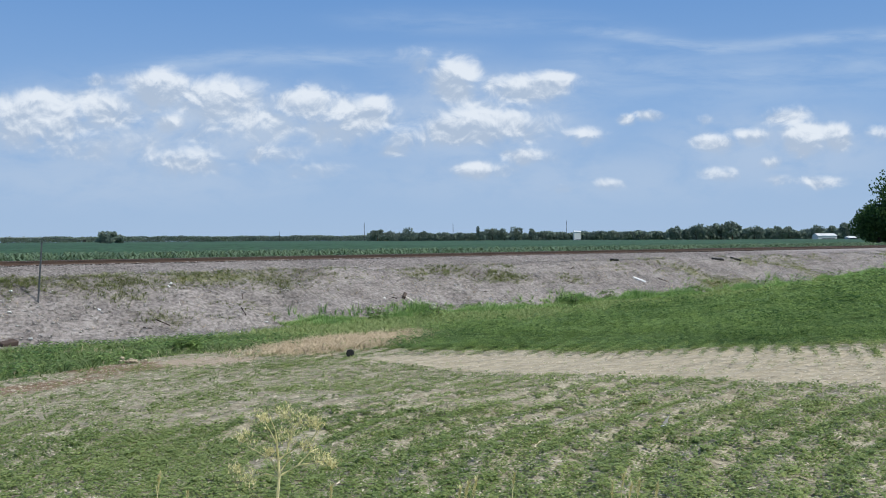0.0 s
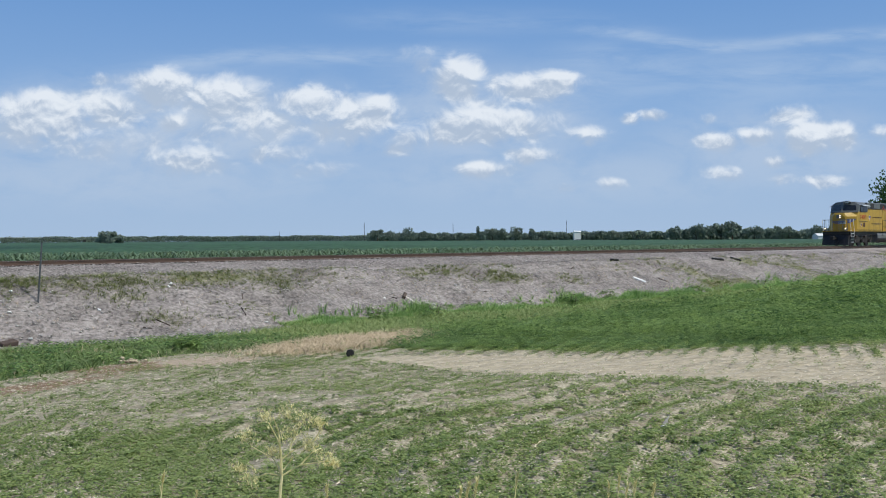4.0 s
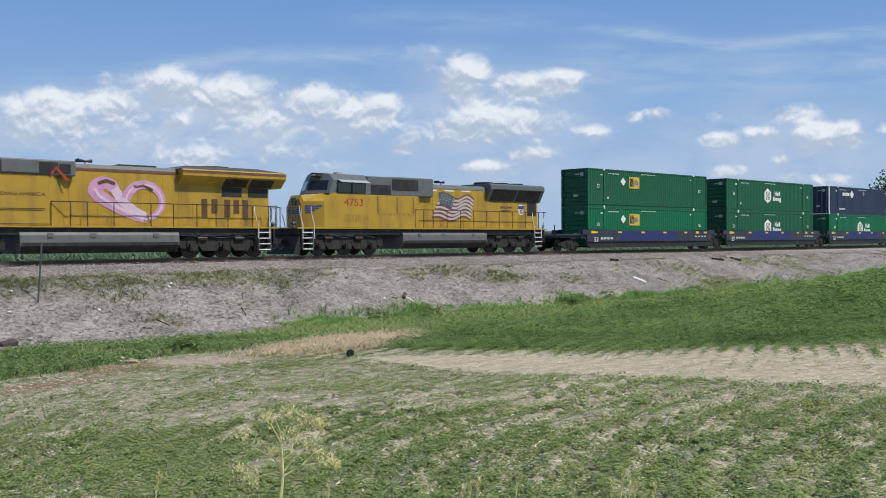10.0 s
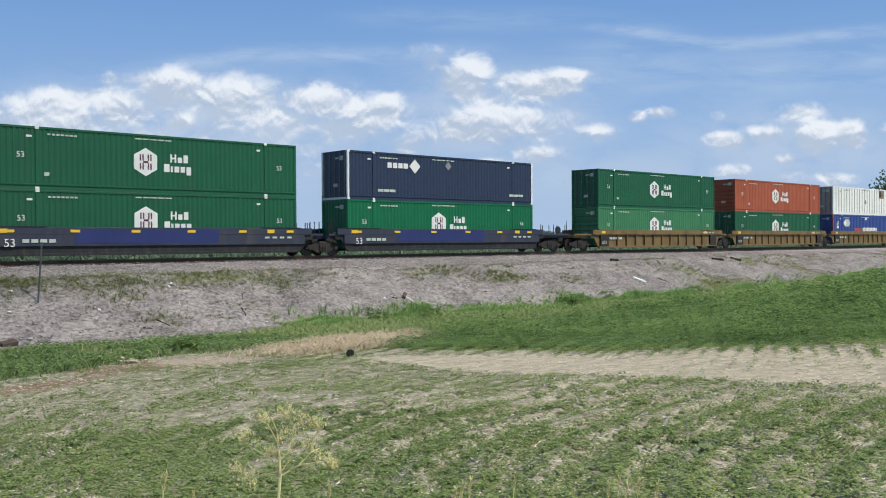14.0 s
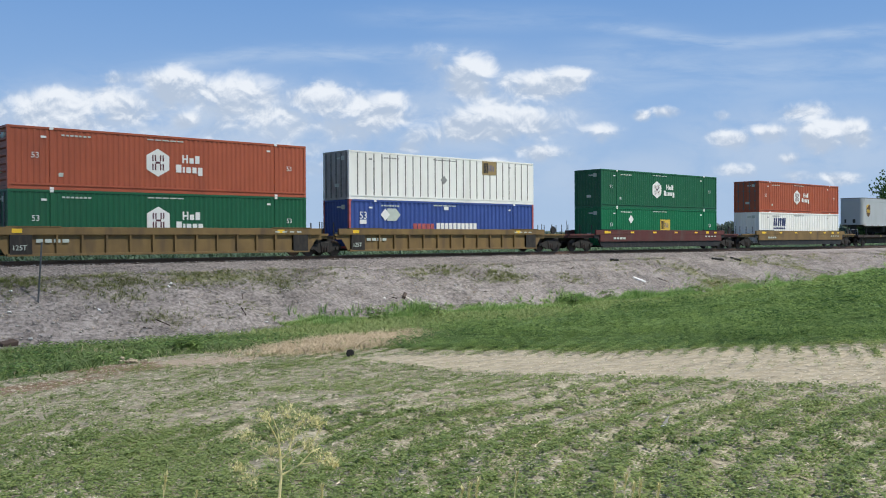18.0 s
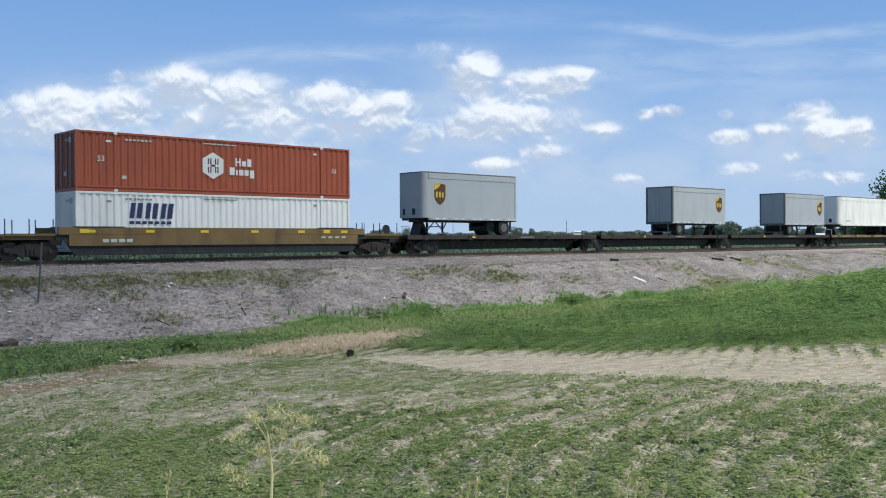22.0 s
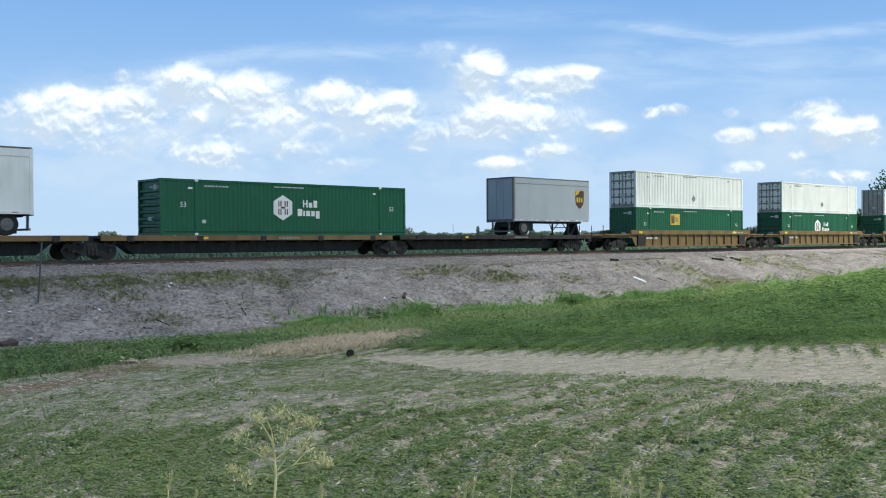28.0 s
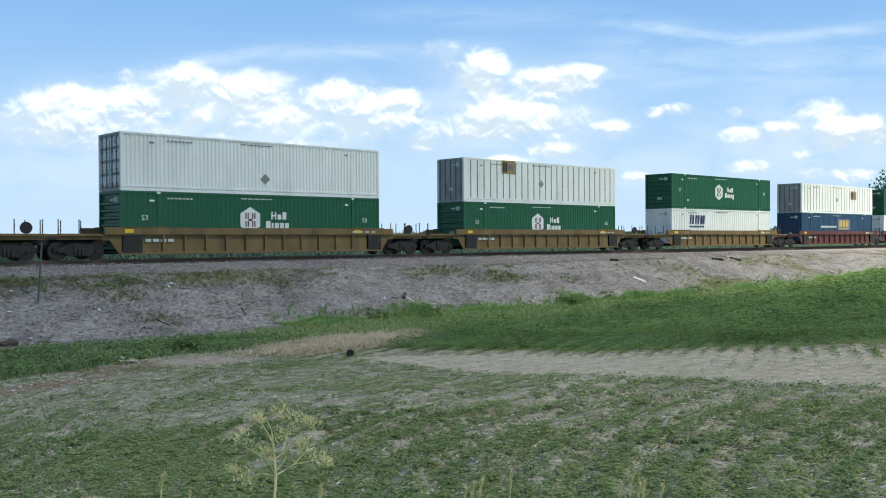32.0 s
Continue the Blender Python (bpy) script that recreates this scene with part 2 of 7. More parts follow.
def strew(name, tv, tf, pos, yaw, size, material, lean=None, parent=None, tall=None):
    """Copies of a small template at many places, joined in one mesh."""
    tv, tf, n = np.asarray(tv, float), np.asarray(tf), len(pos)
    c, s = np.cos(yaw)[:, None], np.sin(yaw)[:, None]
    x, y, z = tv[None, :, 0] * size[:, None], tv[None, :, 1] * size[:, None], tv[None, :, 2] * (size if tall is None else tall)[:, None]
    if lean is not None:
        x = x + z * lean[:, None]
    v = np.stack([x * c - y * s, x * s + y * c, z], -1) + pos[:, None, :]
    f = (tf[None] + (np.arange(n) * len(tv))[:, None, None]).reshape(-1, tf.shape[1])
    return mesh_np(name, v.reshape(-1, 3), f, material, parent)


rng = np.random.default_rng(7)


def vnoise(x, y, scale, seed=0, octaves=3):
    """Smooth value noise, 0 to 1, for numpy arrays."""
    tab = np.random.default_rng(seed + 100).random((256, 256))
    out, amp, tot = 0.0, 1.0, 0.0
    for k in range(octaves):
        u, v = np.asarray(x) / scale * 2 ** k + 37.3 * k, np.asarray(y) / scale * 2 ** k + 11.7 * k
        i, j = np.floor(u).astype(int), np.floor(v).astype(int)
        a, b = u - i, v - j
        a, b = a * a * (3 - 2 * a), b * b * (3 - 2 * b)
        g = lambda p, q: tab[p % 256, q % 256]
        out = out + amp * ((g(i, j) * (1 - a) + g(i + 1, j) * a) * (1 - b) + (g(i, j + 1) * (1 - a) + g(i + 1, j + 1) * a) * b)
        tot += amp
        amp *= 0.5
    return out / tot


def step(a, b, x):
    t = np.clip((np.asarray(x) - a) / (b - a), 0, 1)
    return t * t * (3 - 2 * t)


# ---- ground: one sheet with the field, the swale, the embankment and the plain beyond ----
TRACK_Y = 46.07


def row_across(x, y):
    """Distance across the crop rows: they run nearly along the track and bend away from it near the camera's left."""
    b = np.clip(8.0 - np.asarray(x), 0, 7)
    return np.asarray(y) - 0.13 * np.asarray(x) + 0.14 * b * b


ROW_GAP = 0.34


def furrow(X, Y):
    """Count of the furrows that run aslant over the bare strip."""
    return (-X * math.sin(radians(27)) + Y * math.cos(radians(27))) / ROW_GAP


def relief(X, Y):
    """Height of the ground: field falling to a swale, bank up to the track bed, a lower plain behind it."""
    X, Y = np.asarray(X, float), np.asarray(Y, float)
    rise = 0.62 * step(45, 95, X)
    toe = -3.0 + rise
    z = -0.72 - (2.28 - rise) * np.clip(Y, -5, 36) / 36
    z = z + np.interp(Y, [36, 37.2, 41.8, 42.4, 44.3, 44.6, 47.6, 53.0], [0, 0, 1, 1.04, 1.25, 1.22, 1.22, 0.15]) * (-0.75 - toe)
    near = step(-2, 4, Y) * (1 - step(40, 42.5, Y))
    z = z + near * ((vnoise(X, Y, 3.0, 3) - 0.5) * 0.10 + (vnoise(X, Y, 14.0, 4) - 0.5) * 0.18 * (1 - step(30, 38, Y)))
    z = z + 0.035 * np.sin(2 * math.pi * row_across(X, Y) / 0.70) * step(4, 6, X) * (1 - step(10.5, 12, X)) * step(1, 2, Y) * (1 - step(9, 13, Y))
    bank = step(36.5, 38.5, Y) * (1 - step(42, 43.5, Y))
    z = z + bank * ((vnoise(X, Y, 2.6, 5) - 0.5) * 0.42 + (vnoise(X, Y, 0.8, 6) - 0.5) * 0.22)
    return z


def zones(X, Y):
    """Weights of the kinds of surface: lush crop, bare soil, straw, reddish dirt, rubble, green grass."""
    X, Y = np.asarray(X, float), np.asarray(Y, float)
    w = (vnoise(X, Y, 2.5, 11) - 0.5)
    # the bare strip: a straight near edge, and a far edge that draws away from it
    lo = np.interp(Y, [5, 12, 16.7], [12.2, 12.1, 13.1]) + 0.35 * w
    hi = np.interp(Y, [3, 8.4, 10.5, 11.8, 14.9, 16.7], [17.2, 16.9, 16.4, 15.7, 15.2, 14.3]) + 0.5 * w
    wide = np.interp(Y, [7, 10, 13], [3.4, 2.2, 0.6])  # breadth of the thinly grown ground beyond it
    bare = step(lo - 0.25, lo + 0.3, X) * (1 - step(hi - 1.0, hi + 0.8 + 0.8 * wide, X)) * step(2.0, 4.0, Y + w) * (1 - step(16.5, 18.2, Y + 0.25 * (X - 13)))
    straw = np.exp(-(((X - 16.9) / 3.7) ** 2 + ((Y - 22.0 - 0.5 * (X - 16)) / 2.2) ** 2) ** 2) * (0.75 + 0.9 * w)
    dirt = np.exp(-(((X - 9.6) / 1.6) ** 2 + ((Y - 21.6) / 1.7) ** 2)) + 0.9 * np.exp(-(((X - 6.2) / 2.6) ** 2 + ((Y - 18.6 - 0.3 * (X - 6)) / 1.4) ** 2))
    pale = np.exp(-(((X - 11.3) / 1.3) ** 2 + ((Y - 20.6) / 1.6) ** 2) ** 2)
    toe = 36.9 - 4.5 * np.exp(-((X - 17) / 5.5) ** 2) + 1.2 * w
    rubble = step(toe - 0.6, toe + 0.6, Y) * (1 - step(0, 1, step(52, 53, Y)))
    meadow = step(0.0, 5.0, Y - 23.0 - 0.11 * (X - 25) + 5 * (vnoise(X, Y, 5.0, 85) - 0.5)) * step(16, 20, X) * (1 - rubble) * (1 - step(37, 40, Y))
    lush = (1 - meadow) * step(hi + 0.1, hi + 1.0 + 1.5 * wide, X + 0.8 * w) * step(2, 6, X - 11) * (1 - rubble) * (1 - straw) * step(0, 1, 1 - step(36, 38, Y))
    grass = (1 - rubble) * step(22.5, 24.0, Y + 0.6 * w - 0.35 * np.clip(X - 12, -9, 0)) * (1 - straw)
    top_fringe = 0.70 * np.exp(-((Y - 41.5 - 0.6 * w) / 0.85) ** 2) * (1 - step(22, 34, X)) * (0.55 + 0.45 * step(0.3, 0.55, vnoise(X, Y, 2.2, 22)))
    bank_green = np.maximum(0.85 * step(0.52, 0.80, vnoise(X, Y * 1.6, 6.0, 21, 5)), top_fringe) * rubble * step(36.5, 38, Y) * (1 - step(42.0, 42.8, Y))
    return dict(meadow=meadow * (1 - np.clip(straw, 0, 1)), rowv=row_across(X, Y), bare=bare, straw=np.clip(straw, 0, 1), dirt=np.clip(dirt, 0, 1) * (1 - rubble), pale=pale * (1 - rubble), rubble=rubble, lush=lush, grass=np.clip(grass, 0, 1), bank_green=bank_green)


def graded(*runs):
    out = []
    for a, b, s in runs:
        out.append(np.arange(a, b, s))
    return np.concatenate(out)


gx = graded((-4000, -400, 400), (-400, -40, 30), (-40, -4, 2), (-4, 4, 0.22), (4, 18.5, 0.11), (18.5, 30, 0.22), (30, 112, 0.6), (112, 200, 4), (200, 4400, 150))
gy = graded((-4000, -400, 400), (-400, -20, 30), (-20, 0, 2), (0, 18, 0.12), (18, 48, 0.24), (48, 60, 1.5), (60, 300, 20), (300, 4700, 150))
GX, GY = np.meshgrid(gx, gy, indexing="ij")
GZ = relief(GX, GY)
nx, ny = GX.shape
idx = np.arange(nx * ny).reshape(nx, ny)
quads = np.stack([idx[:-1, :-1], idx[1:, :-1], idx[1:, 1:], idx[:-1, 1:]], -1).reshape(-1, 4)


def ground_material():
    m = bpy.data.materials.new("field_soil")
    m.use_nodes = True
    N, Lk = m.node_tree.nodes, m.node_tree.links
    b = N["Principled BSDF"]
    b.inputs["Roughness"].default_value, b.inputs["Specular IOR Level"].default_value = 0.95, 0.1
    tc = N.new("ShaderNodeTexCoord")
    def noise(scale, detail=5, vec=None):
        n = N.new("ShaderNodeTexNoise")
        n.inputs["Scale"].default_value, n.inputs["Detail"].default_value = scale, detail
        Lk.new(vec or tc.outputs["Object"], n.inputs["Vector"])
        return n.outputs["Fac"]
    def attr(name):
        a = N.new("ShaderNodeAttribute")
        a.attribute_name = name
        return a.outputs["Fac"]
    def ramp(fac, a, b_, c0, c1):
        r = N.new("ShaderNodeValToRGB")
        r.color_ramp.elements[0].position, r.color_ramp.elements[1].position = a, b_
        r.color_ramp.elements[0].color, r.color_ramp.elements[1].color = (*c0, 1), (*c1, 1)
        Lk.new(fac, r.inputs["Fac"])
        return r.outputs["Color"]
    def mix(f, a, c):
        x = N.new("ShaderNodeMix")
        x.data_type = "RGBA"
        Lk.new(f, x.inputs["Factor"])
        Lk.new(a, x.inputs["A"])
        Lk.new(c, x.inputs["B"])
        return x.outputs["Result"]
    def gate(at, nz, lo=0.45, hi=0.65):
        """The zone's weight, broken up by noise at its border."""
        s = N.new("ShaderNodeMath")
        s.operation = "MULTIPLY_ADD"
        Lk.new(nz, s.inputs[0])
        s.inputs[1].default_value = 0.9
        s2 = N.new("ShaderNodeMath")
        s2.operation = "SUBTRACT"
        Lk.new(at, s.inputs[2])
        Lk.new(s.outputs[0], s2.inputs[0])
        s2.inputs[1].default_value = 0.45
        r = N.new("ShaderNodeMapRange")
        r.interpolation_type = "SMOOTHSTEP"
        r.inputs["From Min"].default_value, r.inputs["From Max"].default_value = lo, hi
        Lk.new(s2.outputs[0], r.inputs["Value"])
        return r.outputs[0]
    def fract_of_rows():
        """0 to 1 across each drilled row of the bare strip."""
        dt, fr = N.new("ShaderNodeVectorMath"), N.new("ShaderNodeMath")
        dt.operation, fr.operation = "DOT_PRODUCT", "FRACT"
        Lk.new(tc.outputs["Object"], dt.inputs[0])
        dt.inputs[1].default_value = (-math.sin(radians(27)) / ROW_GAP, math.cos(radians(27)) / ROW_GAP, 0)
        Lk.new(dt.outputs["Value"], fr.inputs[0])
        return fr.outputs[0]
    def blend(a, c, k=0.5):
        x = N.new("ShaderNodeMix")
        x.inputs["Factor"].default_value = k
        Lk.new(a, x.inputs["A"])
        Lk.new(c, x.inputs["B"])
        return x.outputs["Result"]
    big, mid, fine = noise(0.7), noise(3.5), noise(22, 6)
    soil = mix(ramp(fine, 0.36, 0.64, (0, 0, 0), (1, 1, 1)), ramp(mid, 0.35, 0.68, (0.22, 0.19, 0.13), (0.36, 0.32, 0.23)), ramp(mid, 0.35, 0.68, (0.37, 0.33, 0.24), (0.60, 0.54, 0.405)))
    sep, cmb = N.new("ShaderNodeSeparateXYZ"), N.new("ShaderNodeCombineXYZ")
    Lk.new(tc.outputs["Object"], sep.inputs[0])
    Lk.new(sep.outputs["X"], cmb.inputs["X"])
    Lk.new(attr("rowv"), cmb.inputs["Y"])
    mp = N.new("ShaderNodeMapping")
    mp.inputs["Scale"].default_value = (1.5, 1.9, 1)
    Lk.new(cmb.outputs[0], mp.inputs["Vector"])
    streak = noise(1.9, 8, mp.outputs[0])
    green = ramp(fine, 0.3, 0.75, (0.09, 0.135, 0.045), (0.22, 0.26, 0.12))
    speck = noise(11, 5)
    col = mix(gate(streak, blend(speck, fine), 0.58, 0.72), soil, green)
    saw = fract_of_rows()
    col = mix(gate(attr("bare"), blend(blend(speck, mid), saw, 0.62), 0.42, 0.54), col, ramp(streak, 0.3, 0.7, (0.40, 0.34, 0.235), (0.60, 0.525, 0.38)))
    col = mix(gate(attr("dirt"), mid), col, ramp(fine, 0.3, 0.7, (0.18, 0.115, 0.07), (0.35, 0.255, 0.165)))
    col = mix(gate(attr("pale"), mid), col, ramp(fine, 0.3, 0.7, (0.36, 0.28, 0.20), (0.56, 0.46, 0.35)))
    col = mix(gate(attr("grass"), mid), col, ramp(speck, 0.3, 0.75, (0.085, 0.145, 0.045), (0.20, 0.27, 0.10)))
    col = mix(gate(attr("lush"), mid), col, mix(ramp(big, 0.4, 0.65, (0, 0, 0), (1, 1, 1)), ramp(speck, 0.3, 0.75, (0.06, 0.115, 0.03), (0.16, 0.23, 0.07)), ramp(speck, 0.3, 0.75, (0.12, 0.18, 0.05), (0.27, 0.34, 0.13))))
    col = mix(gate(attr("meadow"), mid), col, mix(ramp(big, 0.42, 0.62, (0, 0, 0), (1, 1, 1)), ramp(speck, 0.3, 0.75, (0.13, 0.20, 0.055), (0.27, 0.35, 0.12)), ramp(speck, 0.3, 0.75, (0.22, 0.26, 0.10), (0.38, 0.40, 0.19))))
    col = mix(gate(attr("straw"), mid), col, ramp(fine, 0.3, 0.75, (0.40, 0.325, 0.21), (0.60, 0.50, 0.345)))
    patchy = mix(ramp(big, 0.38, 0.62, (0, 0, 0), (1, 1, 1)), ramp(noise(6, 8), 0.32, 0.72, (0.13, 0.116, 0.11), (0.36, 0.325, 0.305)), ramp(noise(6, 8), 0.30, 0.70, (0.18, 0.163, 0.148), (0.47, 0.425, 0.40)))
    col = mix(gate(attr("rubble"), mid), col, patchy)
    col = mix(gate(attr("bank_green"), speck), col, ramp(speck, 0.3, 0.75, (0.17, 0.18, 0.09), (0.30, 0.295, 0.18)))
    Lk.new(col, b.inputs["Base Color"])
    bp = N.new("ShaderNodeBump")
    bp.inputs["Strength"].default_value, bp.inputs["Distance"].default_value = 0.8, 0.06
    ph, sn, hs = N.new("ShaderNodeMath"), N.new("ShaderNodeMath"), N.new("ShaderNodeMath")
    ph.operation, sn.operation, hs.operation = "MULTIPLY", "SINE", "MULTIPLY_ADD"
    Lk.new(attr("rowv"), ph.inputs[0])
    ph.inputs[1].default_value = 2 * math.pi / 0.70
    Lk.new(ph.outputs[0], sn.inputs[0])
    Lk.new(sn.outputs[0], hs.inputs[0])
    hs.inputs[1].default_value = 0.35
    Lk.new(noise(14, 8), hs.inputs[2])
    Lk.new(hs.outputs[0], bp.inputs["Height"])
    Lk.new(bp.outputs[0], b.inputs["Normal"])
    return m


ground = mesh_np("ground", np.stack([GX, GY, GZ], -1).reshape(-1, 3), quads, ground_material())
for key, val in zones(GX, GY).items():
    at = ground.data.attributes.new(key, "FLOAT", "POINT")
    at.data.foreach_set("value", val.astype(np.float32).ravel())
ground.data.polygons.foreach_set("use_smooth", np.ones(len(quads), dtype=bool))
tagged(ground, "sparse crop field falling to a grassy swale and a stony railway bank", "ground", kind="structure")

# ---- track ----
def rail_piece(y):
    prof = [(-0.075, -0.18), (0.075, -0.18), (0.075, -0.165), (0.012, -0.15), (0.012, -0.045), (0.036, -0.035), (0.036, -0.004), (-0.036, -0.004), (-0.036, -0.035), (-0.012, -0.045), (-0.012, -0.15), (-0.075, -0.165)]
    rt = thing("rail", "rust-brown steel rail on wooden ties", "rail", "rails of the track", "structure", (0, TRACK_Y + y, 0))
    part("web", extrude_profile(prof, -150, 900, "x"), M["rail"], rt)
    part("head", box(-150, 900, -0.034, 0.034, -0.004, 0.0), M["rail_top"], rt, "polished running surface of a rail")
    return rt


rail_piece(-0.755)
rail_piece(0.755)

tie_bm = box(-0.11, 0.11, -1.3, 1.3, -0.36, -0.18, 0.012)
tie_me = bpy.data.meshes.new("tie")
tie_bm.to_mesh(tie_me)
tie_bm.free()
tie_me.materials.append(M["tie"])
ties = thing("track_bed", "dark wooden ties carrying the rails", "railway ties", kind="structure", at=(0, TRACK_Y, 0))
for i in range(230):
    t_ob = new("tie", tie_me)
    t_ob.parent = ties
    t_ob.location = (5 + i * 0.5 + random.uniform(-0.03, 0.03), random.uniform(-0.05, 0.05), random.uniform(-0.015, 0.01))
    t_ob.rotation_euler = (0, 0, random.uniform(-0.02, 0.02))

# ---- train ----
# How far the train has run at each time, in metres towards -x.
RUN = [(0, -247.9), (3, -203.1), (6, -157.85), (9, -112.16), (11, -81.63), (13, -50.92), (15, -20.0), (16.5, 3.32), (18, 26.74), (19.5, 50.49), (21, 74.37), (22.5, 97.93), (24, 121.64), (26, 153.85), (28, 186.36), (29, 202.75), (30.5, 227.16), (32, 251.8)]
ROLLING = []


def rolling(name, label, category, u, z=0.0, group=""):
    ob = thing(name, label, category, group, at=(u - RUN[0][1], TRACK_Y, z))
    ROLLING.append((ob, u, z))
    return ob




def bogie(parent, x, base=1.78, r=0.45, axles=2):
    """A freight bogie: wheels, cast side frames, springs, bolster, brake gear."""
    bg = part("bogie", box(x - 0.28, x + 0.28, -1.15, 1.15, 0.45, 0.78, 0.03), M["truck"], parent, "grimy cast-steel bogie with steel wheels")
    xs = [x - base / 2, x + base / 2]
    for y in (-0.76, 0.76):
        for xx in xs:
            bm = rod((xx, y - 0.07, r), (xx, y + 0.07, r), r, 22)
            rod((xx, y - 0.085, r), (xx, y + 0.085, r), r * 0.78, 20, bm)
            part("wheel", bm, M["wheel"], bg)
    for sg in (-1, 1):
        y0, y1 = sorted((sg * 0.98, sg * 1.10))
        b = base / 2
        outline = [(x - b - 0.3, 0.42), (x - b - 0.3, 0.60), (x - b + 0.12, 0.66), (x - 0.35, 0.86), (x + 0.35, 0.86), (x + b - 0.12, 0.66), (x + b + 0.3, 0.60), (x + b + 0.3, 0.42), (x + b - 0.12, 0.40), (x + 0.42, 0.20), (x - 0.42, 0.20), (x - b + 0.12, 0.40)]
        part("side_frame", extrude_profile(outline, y0, y1, "y"), M["truck"], bg)
        bm = bmesh.new()
        for dx in (-0.18, 0, 0.18):
            rod((x + dx, sg * 1.12, 0.24), (x + dx, sg * 1.12, 0.58), 0.075, 8, bm)
        part("spring", bm, M["wheel"], bg)
        for xx in xs:
            part("axle_cap", rod((xx, sg * 1.0, r), (xx, sg * 1.16, r), 0.11, 10), M["truck"], bg)
    return bg


def coupler(parent, x, sg):
    """sg: -1 for the end towards -x."""
    bm = box(min(x, x - sg * 0.9), max(x, x - sg * 0.9), -0.12, 0.12, 0.72, 0.98, 0.02)
    box(x - 0.18, x + 0.18, -0.18, 0.18, 0.66, 1.04, 0.04, bm)
    part("coupler", bm, M["truck"], parent)
    c = bmesh.new()
    for i in range(6):
        a, b = i / 6, (i + 1) / 6
        f = lambda k: (x - sg * (0.55 - 0.6 * k), -0.45, 0.85 - 0.45 * math.sin(math.pi * k))
        rod(f(a), f(b), 0.025, 5, c)
    part("brake_hose", c, M["black"], parent)


# -- containers --
CL, CH, CY = 16.15, 2.89, 1.295


def corrugated(a0, a1, pitch, depth, flat=0.32):
    """Outline of a corrugated sheet as (along, depth inward) points."""
    pts, n = [], max(1, round((a1 - a0) / pitch))
    p = (a1 - a0) / n
    for i in range(n):
        s = a0 + i * p
        pts += [(s, 0), (s + flat * p, 0), (s + 0.5 * p, depth), (s + (0.5 + flat) * p, depth)]
    return pts + [(a1, 0)]


def logo_hex(c, x, z, y, s=1.0):
    """Hexagon badge with dark bars, and two rows of white bars for the wordmark beside it."""
    r = 0.66 * s
    pts = [(x + r * math.sin(k * math.pi / 3) * 1.0, z + r * math.cos(k * math.pi / 3)) for k in range(6)]
    badge = part("badge", extrude_profile(pts, y - 0.012, y, "y"), M["white"], c, "white hexagon badge")
    bm = bmesh.new()
    for dx in (-0.26, -0.13, 0.13, 0.26):
        box(x + dx * s - 0.035, x + dx * s + 0.035, y - 0.02, y - 0.012, z + 0.06, z + 0.36 * s, bm=bm)
        box(x + dx * s - 0.035, x + dx * s + 0.035, y - 0.02, y - 0.012, z - 0.36 * s, z - 0.06, bm=bm)
    box(x - 0.13, x + 0.13, y - 0.02, y - 0.012, z - 0.05, z + 0.05, bm=bm)
    part("badge_motif", bm, M["maroon"], badge)
    bm = bmesh.new()
    for x0, x1, z0, z1 in ((1.25, 1.33, 0.04, 0.44), (1.33, 1.47, 0.2, 0.28), (1.47, 1.55, 0.04, 0.44), (1.63, 1.85, 0.04, 0.30), (1.93, 2.16, 0.04, 0.42), (0.92, 1.20, -0.42, -0.04), (1.27, 1.38, -0.42, -0.14), (1.46, 1.70, -0.42, -0.14), (1.78, 2.0, -0.42, -0.14), (2.08, 2.32, -0.54, -0.14)):
        box(x + x0 * s, x + x1 * s, y - 0.012, y, z + z0 * s, z + z1 * s, bm=bm)
    part("wordmark", bm, M["white"], c)


def logo_square(c, x, z, y, s=1.0, material="gold"):
    sq = part("badge", box(x - 0.67 * s, x + 0.67 * s, y - 0.012, y, z - 0.45 * s, z + 0.45 * s), M[material], c, "yellow square badge with dark marks")
    bm = bmesh.new()
    for k in (-0.55, -0.40, -0.25):
        box(x + k * s, x + (k + 0.11) * s, y - 0.02, y - 0.012, z - 0.33 * s, z + 0.33 * s, bm=bm)
    part("badge_motif", bm, M["black"], sq)
    bm = bmesh.new()
    for k in (-0.08, 0.06, 0.2, 0.34):
        box(x + k * s, x + (k + 0.08) * s, y - 0.02, y - 0.012, z - 0.2 * s, z + (0.2 if k < 0.3 else 0.12) * s, bm=bm)
    part("badge_lettering", bm, M["badge_grey"], sq)


def logo_blocks(c, x, z, y, material, s=1.0):
    """Three heavy slanting blocks and a thin line of bars under them."""
    bm = bmesh.new()
    for k in range(3):
        a = x + k * 0.82 * s
        extrude_profile([(a, z - 0.38 * s), (a + 0.24 * s, z - 0.38 * s), (a + 0.34 * s, z + 0.38 * s), (a + 0.10 * s, z + 0.38 * s)], y - 0.012, y, "y", bm)
        extrude_profile([(a + 0.36 * s, z - 0.38 * s), (a + 0.62 * s, z - 0.38 * s), (a + 0.72 * s, z + 0.38 * s), (a + 0.46 * s, z + 0.38 * s)], y - 0.012, y, "y", bm)
    part("wordmark", bm, M[material], c)
    part("small_writing", bars(bmesh.new(), x, x + 2.3 * s, y, z - 0.66 * s, z - 0.52 * s, 7), M[material], c)


